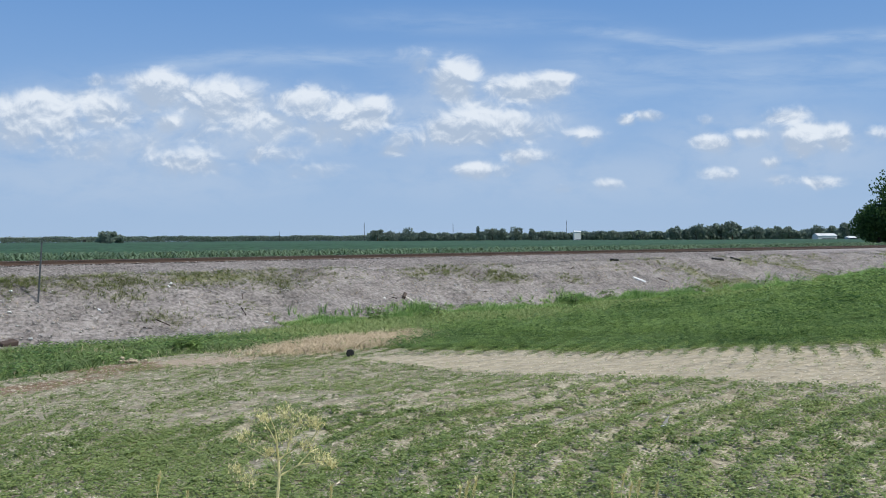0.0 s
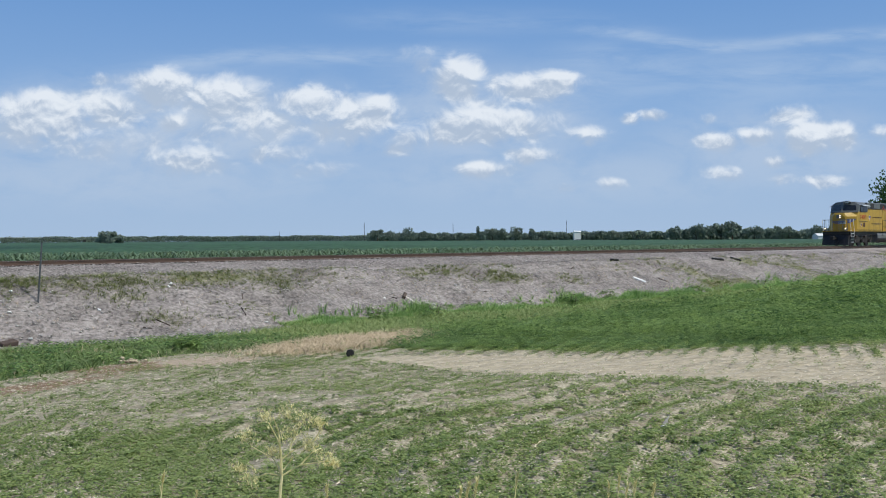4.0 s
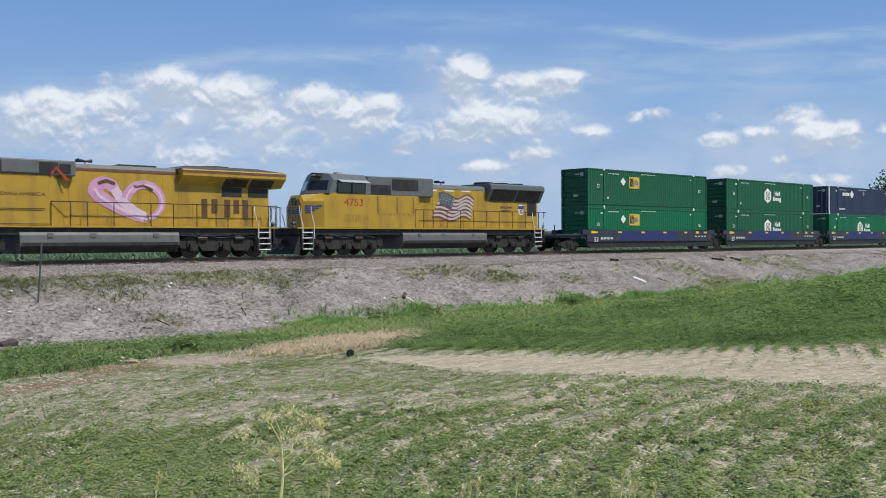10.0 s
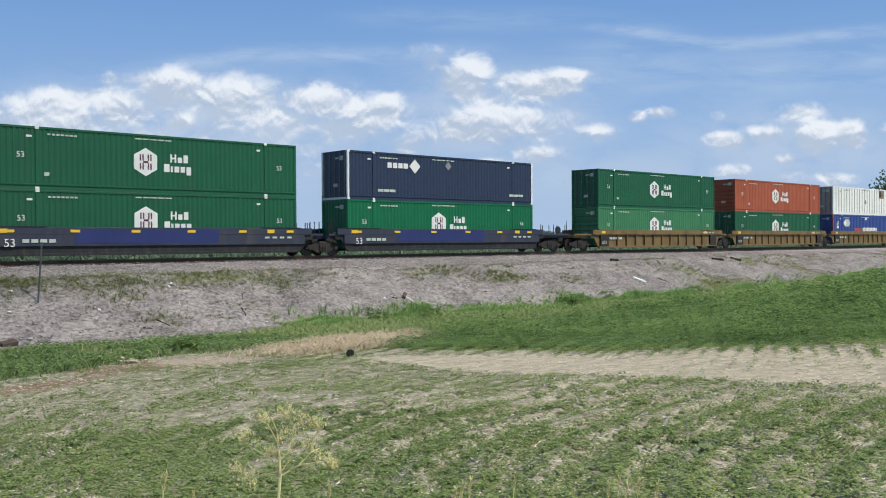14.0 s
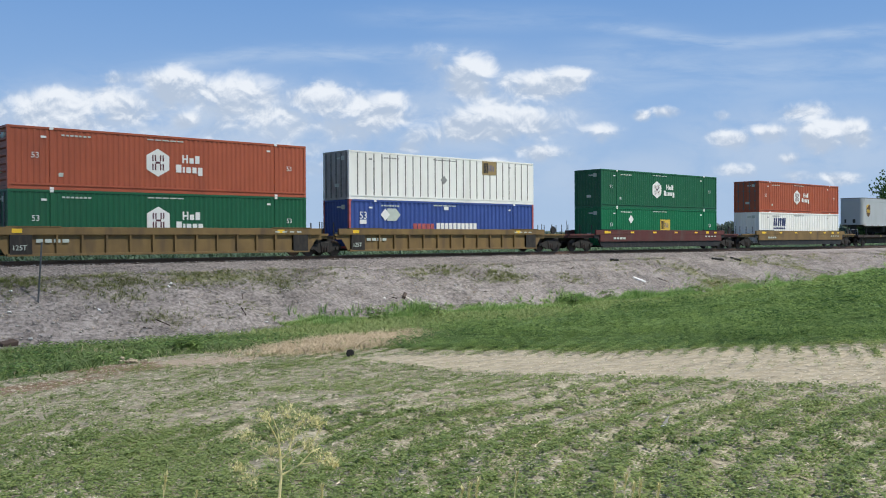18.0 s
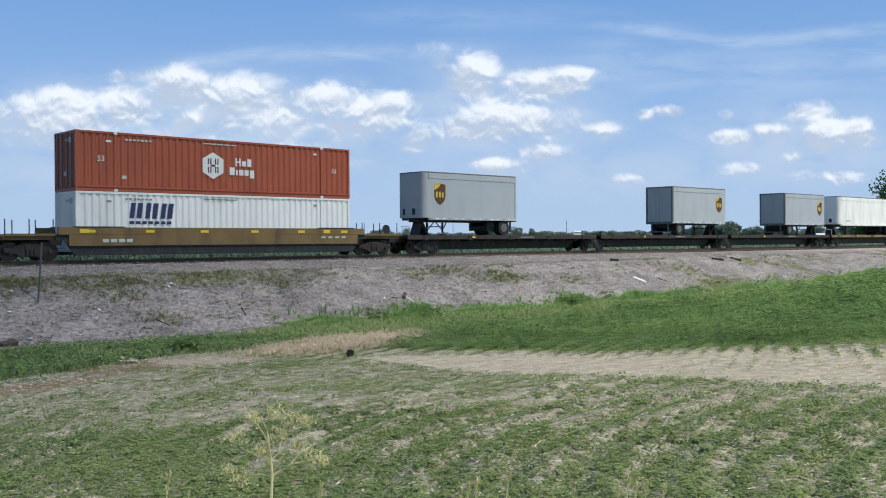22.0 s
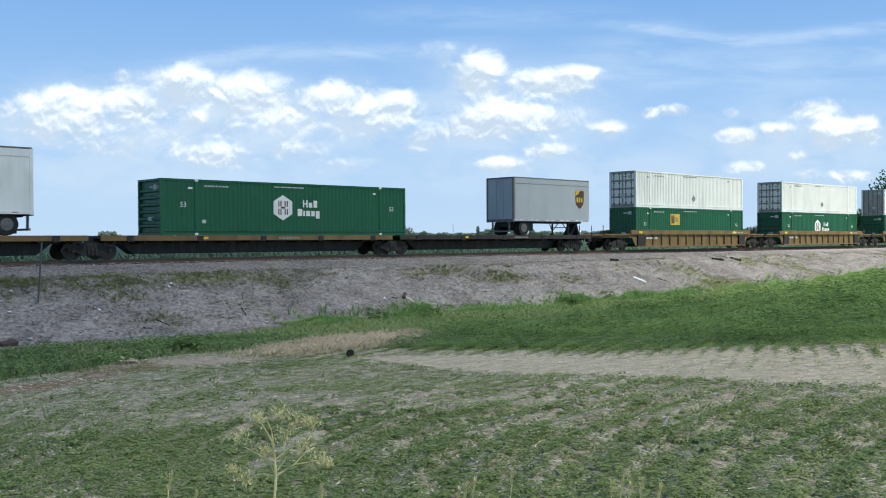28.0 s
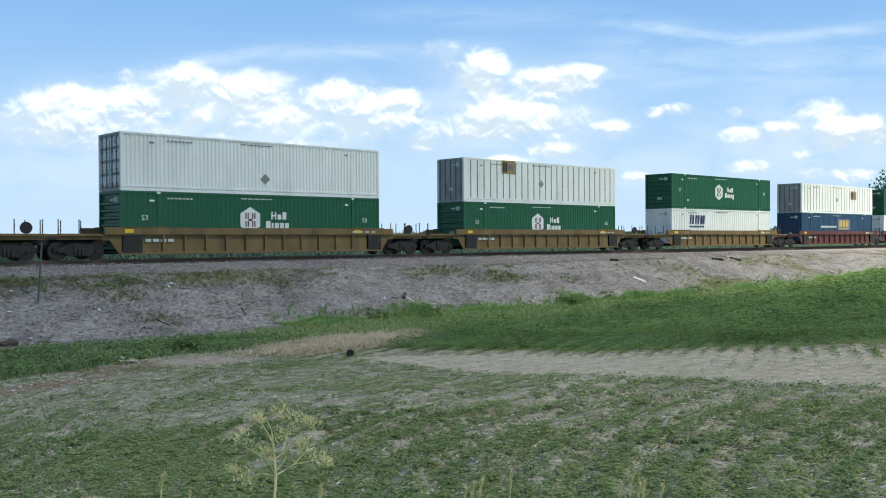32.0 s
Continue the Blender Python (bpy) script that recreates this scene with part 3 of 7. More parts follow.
M["maroon"] = shade("maroon_marks", (0.09, 0.02, 0.03), 0.5, var=0.1, bump=0)
M["badge_grey"] = shade("badge_grey_blue", (0.16, 0.15, 0.22), 0.5, var=0.1, bump=0)
M["pale_mark"] = shade("pale_marks", (0.50, 0.55, 0.50), 0.6, var=0.1, bump=0)
M["dark_mark"] = shade("grey_marks", (0.25, 0.25, 0.25), 0.6, var=0.1, bump=0)
M["red_mark"] = shade("faded_red_marks", (0.40, 0.10, 0.10), 0.6, var=0.3, bump=0)


def container(u, z, paint, label, side="corr", end="hrib", logo=None, marks="white", posts=None, numbers=True, end_paint=None, group="double-stacked containers", L=CL):
    c = rolling("shipping_container", label, "container", u, z, group)
    P = M[paint]
    E_ = M[end_paint] if end_paint else P
    post = M[posts] if posts else P
    pitch, depth = {"corr": (0.27, 0.03), "fine": (0.22, 0.04), "deep": (0.36, 0.055), "panel": (0.62, 0.0)}[side]
    for sg in (-1, 1):
        y_out = sg * (CY - 0.02)
        if side == "panel":
            pts = [(0.12, y_out), (L - 0.12, y_out), (L - 0.12, y_out - sg * 0.04), (0.12, y_out - sg * 0.04)]
            part("side_wall", extrude_profile(pts, 0.26, CH - 0.11, "z"), P, c)
            for k in range(1, int((L - 0.3) / 0.62) + 1):
                part("side_post", box(0.62 * k, 0.62 * k + 0.075, *sorted((y_out, y_out + sg * 0.012)), 0.27, CH - 0.12), M["seam"], c)
        else:
            pts = [(a, y_out - sg * d) for a, d in corrugated(0.12, L - 0.12, pitch, depth)]
            pts += [(L - 0.12, y_out - sg * 0.09), (0.12, y_out - sg * 0.09)]
            part("side_wall", extrude_profile(pts, 0.28, CH - 0.11, "z"), P, c)
        part("top_rail", box(0, L, *sorted((sg * CY, sg * (CY - 0.09))), CH - 0.11, CH, 0.012), P, c)
        bm = box(0, L, *sorted((sg * CY, sg * (CY - 0.11))), 0.0, 0.11)
        box(0, L, *sorted((sg * (CY - 0.045), sg * (CY - 0.11))), 0.11, 0.20, bm=bm)
        box(0, L, *sorted((sg * CY, sg * (CY - 0.11))), 0.20, 0.28, bm=bm)
        part("bottom_rail", bm, P, c)
        for x0 in (0.0, L - 0.13):
            part("corner_post", box(x0, x0 + 0.13, *sorted((sg * (CY + 0.002), sg * (CY - 0.14))), 0.12, CH - 0.12), post, c)
        for x0 in (0.0, L - 0.18, 1.98 - 0.09, L - 1.98 - 0.09):
            for z0 in (-0.002, CH - 0.118):
                part("corner_casting", box(x0 - 0.003, x0 + 0.183, *sorted((sg * (CY + 0.006), sg * (CY - 0.17))), z0, z0 + 0.12, 0.01), M["white"] if (0.5 < x0 < L - 1 and paint.startswith(("green", "orange", "navy", "blue", "dkb"))) else post, c)
        for x0 in (1.98, L - 1.98):
            part("stacking_post", box(x0 - 0.07, x0 + 0.07, *sorted((sg * (CY - 0.008), sg * (CY - 0.06))), 0.28, CH - 0.11), P, c)
    bm = bmesh.new()
    for i in range(18):
        a = i * (L - 0.2) / 18 + 0.1
        box(a, a + (L - 0.2) / 18 - 0.12, -CY + 0.09, CY - 0.09, CH - 0.05, CH - 0.012, bm=bm)
    box(0.05, L - 0.05, -CY + 0.08, CY - 0.08, CH - 0.06, CH - 0.03, bm=bm)
    part("roof", bm, P, c)
    part("floor", box(0.05, L - 0.05, -CY + 0.1, CY - 0.1, 0.1, 0.16), M["flat"], c)
    # the end that leads, and the one that trails
    for x_out, dr, kind in ((0.0, 1, end), (L, -1, "door" if end != "door" else "vrib")):
        X = lambda d: x_out + dr * d
        y0, y1 = -CY + 0.14, CY - 0.14
        if kind == "vrib":
            pts = [(X(0.03 + d), a) for a, d in corrugated(y0, y1, 0.30, 0.05)] + [(X(0.12), y1), (X(0.12), y0)]
            part("end_wall", extrude_profile(pts, 0.12, CH - 0.1, "z"), E_, c)
        elif kind == "hrib":
            part("end_wall", box(*sorted((X(0.13), X(0.17))), y0, y1, 0.12, CH - 0.1), E_, c)
            for k in range(6):
                z0 = 0.42 + k * 0.36
                part("end_rib", extrude_profile([(X(0.13), z0 - 0.03), (X(0.02), z0 + 0.02), (X(0.02), z0 + 0.11), (X(0.13), z0 + 0.16)], y0 + 0.04, y1 - 0.04, "y"), E_, c)
        elif kind == "post":
            part("end_wall", box(*sorted((X(0.03), X(0.08))), y0, y1, 0.12, CH - 0.1), E_, c)
            for k in range(5):
                a = y0 + 0.1 + k * (y1 - y0 - 0.28) / 4
                part("end_post", box(*sorted((X(0.0), X(0.03))), a, a + 0.08, 0.12, CH - 0.1), M["seam"], c)
        else:
            for yy in (-1, 1):
                a0, a1 = sorted((yy * 0.012, yy * (CY - 0.14)))
                dr_ = part("door_leaf", box(*sorted((X(0.03), X(0.08))), a0, a1, 0.14, CH - 0.12, 0.008), E_, c)
                bm = bmesh.new()
                for k in range(4):
                    box(*sorted((X(0.012), X(0.03))), a0 + 0.08, a1 - 0.08, 0.28 + k * 0.64, 0.76 + k * 0.64, bm=bm)
                part("door_panel", bm, M["cwhite"] if end_paint == "cgrey" else E_, dr_)
                for f in (0.25, 0.72):
                    yb = a0 + f * (a1 - a0)
                    bm = rod((X(-0.012), yb, 0.16), (X(-0.012), yb, CH - 0.14), 0.03, 6)
                    for zz in (0.3, 1.0, 1.9, 2.6):
                        box(*sorted((X(-0.03), X(0.01))), yb - 0.09, yb + 0.09, zz, zz + 0.09, bm=bm)
                    part("lock_rod", bm, M["seam"] if end_paint == "cgrey" else M["tank_grey"], dr_)
        part("end_sill", box(*sorted((X(0.0), X(0.1))), -CY + 0.14, CY - 0.14, 0.0, 0.13), post if posts else E_, c)
        part("end_header", box(*sorted((X(0.0), X(0.1))), -CY + 0.14, CY - 0.14, CH - 0.11, CH - 0.005), E_, c)
    # markings on the side that faces the camera and on the leading end
    y = -CY + 0.018
    mk = M["white"] if marks == "white" else M["dark_mark"]
    if marks != "none":
        part("number_marking", bars(bmesh.new(), 2.45, 3.9, y, 2.52, 2.60, 7, 0.3), M["pale_mark"] if marks == "white" else mk, c, "small painted bars of writing")
        part("notice_marking", bars(bmesh.new(), 6.7, 8.7, y, 2.62, 2.68, 5, 0.15), M["pale_mark"] if marks == "white" else mk, c)
        part("placard", box(13.6, 13.82, y - 0.012, y, 2.42, 2.52), mk, c)
        part("placard", box(1.5, 1.75, y - 0.012, y, 2.38, 2.48), mk, c)
        if numbers:
            words("53", 0.38, 1.05, y, 1.45, c, mk)
            words("53", 0.36, 14.85, y, 1.45, c, mk)
            part("number_marking", bars(bmesh.new(), 2.3, 2.52, y, 0.62, 0.8, 1, 0.0), M["pale_mark"] if marks == "white" else mk, c)
        for y0, y1, z0, z1 in ((-0.85, -0.55, 2.32, 2.58), (-0.45, -0.1, 2.40, 2.5), (-0.3, 0.1, 0.75, 0.95)):
            part("end_placard", box(-0.012, 0.16, y0, y1, z0, z1), M["pale_mark"], c)
    if logo:
        logo(c, y)
    return c


def diamond(c, x, z, y, r=0.33, material="white"):
    part("placard", extrude_profile([(x - r, z), (x, z - r), (x + r, z), (x, z + r)], y - 0.012, y, "y"), M[material], c, "diamond placard")


# -- well cars --
def well_car(u, f, r, paint, label, lead=True, trail=True, front_x=None, rear_x=None, group="well cars", strip=None, ribs=True, text53=False, stencil=False):
    """One well with its sills, ribs, decks and bogies; f and r: where the container in it begins and ends; u: the car's leading end."""
    w = rolling("well_car", label, "railcar", u, 0.0, group)
    P = M[paint]
    a, b = f - u, r - u
    end = (rear_x if rear_x is not None else r + 3.4) - u
    for sg in (-1, 1):
        ya, yb = sg * 1.36, sg * 1.52
        part("top_sill", box(a - 0.9, b + 0.9, *sorted((ya, yb)), 1.22, 1.58, 0.015), P, w)
        ol = [(a - 1.0, 1.22), (a - 1.0, 0.95), (a - 0.6, 0.95), (a - 0.12, 0.27), (b + 0.12, 0.27), (b + 0.6, 0.95), (b + 1.0, 0.95), (b + 1.0, 1.22)]
        part("side_plate", extrude_profile(ol, *sorted((sg * 1.33, sg * (1.37 if ribs else 1.42))), "y"), P if not strip else M["black"], w)
        part("bottom_sill", box(a - 0.1, b + 0.1, *sorted((sg * 1.30, sg * 1.50)), 0.24, 0.36, 0.01), P if not strip else M["black"], w)
        if ribs:
            n = 13
            for i in range(n):
                x = a + 0.9 + i * (b - a - 1.9) / (n - 1)
                part("rib", box(x, x + 0.09, *sorted((sg * 1.37, sg * 1.50)), 0.36, 1.22), P, w)
            for x in (a + 0.02, b - 1.0):
                part("ladder_panel", box(x, x + 0.98, *sorted((sg * 1.37, sg * 1.505)), 0.32, 1.215, 0.01), M["truck"], w, "dark grimy panel behind the ladder")
        else:
            part("blue_band", box(a + 3.6, b - 5.0, *sorted((sg * 1.52, sg * 1.526)), 0.80, 1.50), M[strip], w)
            part("side_band", box(a - 0.4, b + 0.4, *sorted((sg * 1.42, sg * 1.515)), 0.70, 1.22), P, w)
            for k in range(6):
                x = a + 0.4 + k * (b - a - 1.2) / 5
                part("reflector", box(x, x + 0.45, *sorted((sg * 1.52, sg * 1.532)), 1.33, 1.46), M["reflector"], w)
        for k, (x0, x1) in enumerate(((a - 0.15, a + 2.3), (b - 2.3, b + 0.15))):
            part("walkway_plate", box(x0, x1, *sorted((sg * 1.30, sg * 1.54)), 1.582, 1.62), P if ribs else M["black"], w)
            part("reflector", box(x0 + 0.25, x0 + 0.7, *sorted((sg * 1.521, sg * 1.535)), 1.31, 1.50), M["reflector"], w)
    part("well_floor", box(a + 0.2, b - 0.2, -1.3, 1.3, 0.30, 0.395), M["black"], w)
    for (x0, x1, on) in ((0.25 if lead else 0.2, a - 0.9, lead), (b + 0.9, end - (0.25 if trail else 0.2), trail)):
        part("end_platform", box(x0, x1, -1.25, 1.25, 0.98, 1.16, 0.02), P, w)
        part("center_sill", box(min(x0, x1 - 0.5), x1 + 0.6, -0.35, 0.35, 0.72, 0.98, 0.02), M["truck"], w)
        for x in (x0 + 0.12, (x0 + x1) / 2, x1 - 0.1):
            for sg in (-1, 1):
                part("grab_post", rod((x, sg * 1.15, 1.16), (x, sg * 1.15, 1.95), 0.028, 6), M["black"], w)
        for sg in (-1, 1):
            part("end_beam", box(x0 + 0.05, x1, *sorted((sg * 1.26, sg * 1.38)), 1.16, 1.28, 0.01), P, w)
    bogie(w, (a - 2.0) if lead else (a - 1.65))
    if trail:
        bogie(w, b + 2.0)
        coupler(w, end, 1)
        bm = rod((end - 1.0, -0.9, 1.16), (end - 1.0, -0.9, 1.65), 0.03, 6)
        rod((end - 1.0, -0.93, 1.55), (end - 1.0, -0.86, 1.55), 0.28, 14, bm)
        part("brake_wheel", bm, M["black"], w)
    if lead:
        coupler(w, 0.0, -1)
    yb = -1.53
    part("car_number_marking", bars(bmesh.new(), a + 1.2, a + 1.2 + 1.6, yb + (0.105 if ribs else 0.0), 0.86, 1.02, 4), M["pale_mark"], w)
    for k in range(4):
        part("stencil", bars(bmesh.new(), b - 2.2 + 0.475 * k, b - 1.92 + 0.475 * k, yb, 1.02 if not ribs else 1.34, 1.12 if not ribs else 1.42, 1, 0.0), M["pale_mark"], w)
    if stencil:
        words("125T", 0.33, a + 0.10, -1.505, 0.52, w, M["pale_mark"], "load_stencil", 0.95)
    if text53:
        words("53", 0.52, a + 0.4, yb, 0.68, w, M["white"])
    return w


# -- flat cars --
def flat_unit(u, end, label, lead, trail, f_b, r_b, group="articulated flat cars", ochre=False):
    w = rolling("flat_car", label, "railcar", u, 0.0, group)
    L = end - u
    part("deck", box(0.35, L - 0.35, -1.32, 1.32, 1.04, 1.15, 0.01), M["flat"], w)
    for sg in (-1, 1):
        part("side_sill", box(0.3, L - 0.3, *sorted((sg * 1.32, sg * 1.42)), 0.92, 1.19, 0.01), M["well_y" if ochre else "flat"], w)
        for i in range(12):
            x = 1.0 + i * (L - 2.0) / 11
            part("crossbearer", box(x, x + 0.07, *sorted((sg * 0.4, sg * 1.34)), 0.80, 1.04), M["flat"], w)
        for i in range(5):
            x = 1.6 + i * (L - 3.6) / 4
            part("sill_bracket", box(x, x + 0.34, *sorted((sg * 1.42, sg * 1.47)), 0.88, 1.17, 0.01), M["truck"], w)
        part("reflector", box(L * 0.3, L * 0.3 + 0.4, *sorted((sg * 1.421, sg * 1.43)), 1.0, 1.12), M["reflector"], w)
    part("center_sill", extrude_profile([(0.2, 1.04), (0.2, 0.78), (1.7, 0.78), (2.4, 0.26), (L - 2.4, 0.26), (L - 1.7, 0.78), (L - 0.2, 0.78), (L - 0.2, 1.04)], -0.42, 0.42, "y"), M["black"], w)
    part("runway", box(0.6, L - 0.6, -1.25, -0.55, 1.152, 1.19, 0.005), M["flat"], w)
    part("runway", box(0.6, L - 0.6, 0.55, 1.25, 1.152, 1.19, 0.005), M["flat"], w)
    part("car_number_marking", bars(bmesh.new(), L * 0.55, L * 0.55 + 1.4, -1.42, 1.0, 1.09, 6), M["dark_mark"], w)
    bogie(w, f_b - u)
    if lead:
        coupler(w, 0.0, -1)
        bm = bmesh.new()
        for y in (-1.2, -0.5):
            rod((0.6, y, 1.15), (0.6, y, 1.75), 0.02, 5, bm)
        rod((0.6, -1.2, 1.75), (0.6, -0.5, 1.75), 0.02, 5, bm)
        part("end_rail", bm, M["loco_light"], w)
    if trail:
        bogie(w, r_b - u)
        coupler(w, L, 1)
    return w


# -- trailers --
def tyre_pair(tr, x, r=0.51):
    for sg in (-1, 1):
        y = sg * 0.95
        bm = rod((x, y - 0.26, 1.19 + r), (x, y + 0.26, 1.19 + r), r, 24)
        ty = part("tyre", bm, M["rubber"], tr)
        bm = rod((x, sg * 1.215, 1.19 + r), (x, sg * 1.23, 1.19 + r), r * 0.56, 18)
        rod((x, sg * 1.22, 1.19 + r), (x, sg * 1.26, 1.19 + r), r * 0.2, 10, bm)
        part("rim", bm, M["tank_grey"], ty, "grey steel rim")


def trailer(u, L, nose_first, paint, label, shield=True, axles=1, group="truck trailers"):
    """Box trailer; local x from 0 to L; the nose is at 0 if nose_first, else at L."""
    tr = rolling("semi_trailer", label, "trailer", u, 0.0, group)
    P = M[paint]
    zb, zt, Y = 2.18, 5.21, 1.29
    X = (lambda d: d) if nose_first else (lambda d: L - d)
    def xs(a, b):
        return tuple(sorted((X(a), X(b))))
    # rounded nose corners
    arc = [(0.42 - 0.42 * math.cos(k * math.pi / 10), -Y + 0.42 - 0.42 * math.sin(k * math.pi / 10)) for k in range(6)]
    plan = arc + [(L - 0.08, -Y), (L - 0.08, Y)] + [(a, -b) for a, b in arc[::-1]]
    part("body", extrude_profile([(X(a), b) for a, b in plan], zb + 0.12, zt - 0.06, "z"), P, tr)
    part("roof", extrude_profile([(X(a), b * 0.995) for a, b in plan], zt - 0.058, zt + 0.015, "z"), M["seam"], tr, "dark-edged aluminium roof")
    for sg in (-1, 1):
        part("top_rail", box(*xs(0.42, L - 0.05), *sorted((sg * Y, sg * (Y + 0.025))), zt - 0.42, zt - 0.07, 0.006), P, tr)
        part("roof_edge", box(*xs(0.42, L - 0.05), *sorted((sg * Y, sg * (Y + 0.03))), zt - 0.07, zt + 0.01, 0.006), M["seam"], tr)
        part("bottom_rail", box(*xs(0.42, L), *sorted((sg * (Y - 0.1), sg * (Y + 0.03))), zb - 0.02, zb + 0.14, 0.008), P, tr)
        for k in range(int(L / 0.55)):
            part("marker_strip", box(*xs(0.5 + k * 0.55, 0.76 + k * 0.55), *sorted((sg * (Y + 0.03), sg * (Y + 0.035))), zb + 0.045, zb + 0.085), M["white" if k % 3 else "red_mark"], tr)
        part("rear_post", box(*xs(L - 0.16, L), *sorted((sg * (Y + 0.03), sg * (Y - 0.12))), zb - 0.05, zt + 0.01, 0.01), M["seam" if not nose_first else paint], tr)
        part("mudflap", box(*xs(L - 0.75, L - 0.72), *sorted((sg * 0.68, sg * 1.22)), 1.28, 2.1), M["rubber"], tr)
    for sg in (-1, 1):
        dl = part("rear_door", box(*xs(L - 0.079, L - 0.02), *sorted((sg * 0.01, sg * (Y - 0.13))), zb + 0.13, zt - 0.1, 0.006), P, tr)
        part("lock_rod", rod((X(L + 0.01), sg * 0.32, zb), (X(L + 0.01), sg * 0.32, zt - 0.12), 0.018, 6), M["loco_light"], dl)
    part("rear_header", box(*xs(L - 0.079, L + 0.005), -Y + 0.13, Y - 0.13, zt - 0.1, zt + 0.005), M["seam"], tr)
    part("rear_sill", box(*xs(L - 0.1, L + 0.01), -Y, Y, zb - 0.08, zb + 0.125), M["loco_grey"], tr)
    bm = box(*xs(L - 0.15, L - 0.05), -1.05, 1.05, 1.42, 1.52)
    for y in (-0.8, 0.8):
        box(*xs(L - 0.15, L - 0.05), y - 0.05, y + 0.05, 1.5, zb, bm=bm)
    part("bumper_guard", bm, M["loco_grey"], tr)
    part("frame_rail", box(*xs(0.3, L - 0.2), -0.5, 0.5, zb - 0.14, zb + 0.12, 0.01), M["black"], tr)
    # landing gear
    g = 2.1 if L < 10 else 2.6
    for sg in (-1, 1):
        bm = rod((X(g), sg * 0.75, 1.30), (X(g), sg * 0.75, zb), 0.07, 8)
        rod((X(g), sg * 0.75, 1.5), (X(g + 0.55), sg * 0.6, zb - 0.05), 0.035, 6, bm)
        rod((X(g), sg * 0.75, 1.5), (X(g - 0.55), sg * 0.6, zb - 0.05), 0.035, 6, bm)
        box(*xs(g - 0.15, g + 0.15), sg * 0.75 - 0.14, sg * 0.75 + 0.14, 1.20, 1.28, bm=bm)
        part("landing_leg", bm, M["black"], tr)
    part("cross_brace", rod((X(g), -0.75, 1.75), (X(g), 0.75, 1.75), 0.03, 6), M["black"], tr)
    bm = bmesh.new()
    for k in range(2):
        extrude_profile([(X(0.25 + 0.9 * k), 1.19), (X(0.45 + 0.9 * k), 1.19), (X(0.75), zb - 0.14), (X(0.55), zb - 0.14)], -0.35, 0.35, "y", bm)
    part("hitch_stand", bm, M["black"], tr, "black folding hitch stand")
    # running gear
    for k in range(axles):
        x = X(L - 1.15 - 1.25 * k)
        tyre_pair(tr, x)
        part("axle", rod((x, -1.0, 1.70), (x, 1.0, 1.70), 0.07, 8), M["black"], tr)
    a = L - 0.8 - 1.25 * axles
    part("suspension", box(*xs(a - 0.4, L - 0.65), -0.62, 0.62, 1.78, zb - 0.14, 0.02), M["black"], tr)
    part("skid_plate", box(*xs(L - 1.75 - 1.25 * (axles - 1) - 0.7, L - 1.8 - 1.25 * (axles - 1)), -0.9, 0.9, 1.5, zb - 0.1, 0.03), M["black"], tr)
    y = -Y - 0.002
    if shield:
        x = X(1.4)
        pts = [(x - 0.48, 4.42), (x, 4.50), (x + 0.48, 4.42), (x + 0.48, 3.75), (x + 0.42, 3.45), (x + 0.22, 3.25), (x, 3.12), (x - 0.22, 3.25), (x - 0.42, 3.45), (x - 0.48, 3.75)]
        sh = part("shield_badge", extrude_profile(pts, y - 0.012, y, "y"), M["dkbrown"], tr, "brown and gold shield badge")
        part("shield_top", extrude_profile([(x - 0.48, 4.42), (x, 4.50), (x + 0.1, 4.49), (x - 0.1, 4.25), (x - 0.48, 4.05)], y - 0.018, y - 0.012, "y"), M["gold"], sh)
        bm = bmesh.new()
        for p, q in ((-0.36, -0.2), (-0.1, 0.06), (0.16, 0.32)):
            box(x + p, x + q, y - 0.02, y - 0.012, 3.60, 3.92 + 0.04 * (p < 0), bm=bm)
        part("shield_lettering", bm, M["gold"], sh)
    else:
        part("writing_marking", bars(bmesh.new(), X(1.5), X(1.5) + 1.2, y, 2.6, 2.7, 4), M["dark_mark"], tr)
        for k in (3.2, 5.8, 8.6):
            part("panel_seam", box(*xs(k, k + 0.04), *sorted((y, y - 0.006)), 2.4, 4.85), M["trailer_w"], tr)
    e = bmesh.new()
    if nose_first:
        box(-0.012, 0.01, -0.5, -0.2, 2.5, 2.9, bm=e)
        box(-0.012, 0.01, 0.5, 0.7, 2.5, 2.9, bm=e)
        part("hose_box", e, M["black"], tr)
    return tr


# ---- the consist, front to back ----
def hub(dz=0.0):
    return lambda c, y: logo_hex(c, 7.25, 1.52, y, 1.06)


def emp(x, z=1.97, dx=None):
    def f(c, y):
        logo_square(c, x, z, y)
        if dx is not None:
            diamond(c, dx, 2.0, y)
    return f


def navy_logo(c, y):
    part("wordmark", bars(bmesh.new(), 3.05, 4.75, y, 1.98, 2.30, 4, 0.2), M["white"], c)
    diamond(c, 5.25, 2.15, y, 0.45)
    diamond(c, 8.1, 2.3, y, 0.28, "dark_mark")
    part("notice_marking", bars(bmesh.new(), 2.3, 3.7, y, 0.5, 0.66, 3, 0.1), M["pale_mark"], c)
    part("notice_marking", bars(bmesh.new(), 13.8, 15.2, y, 0.5, 0.66, 3, 0.1), M["pale_mark"], c)


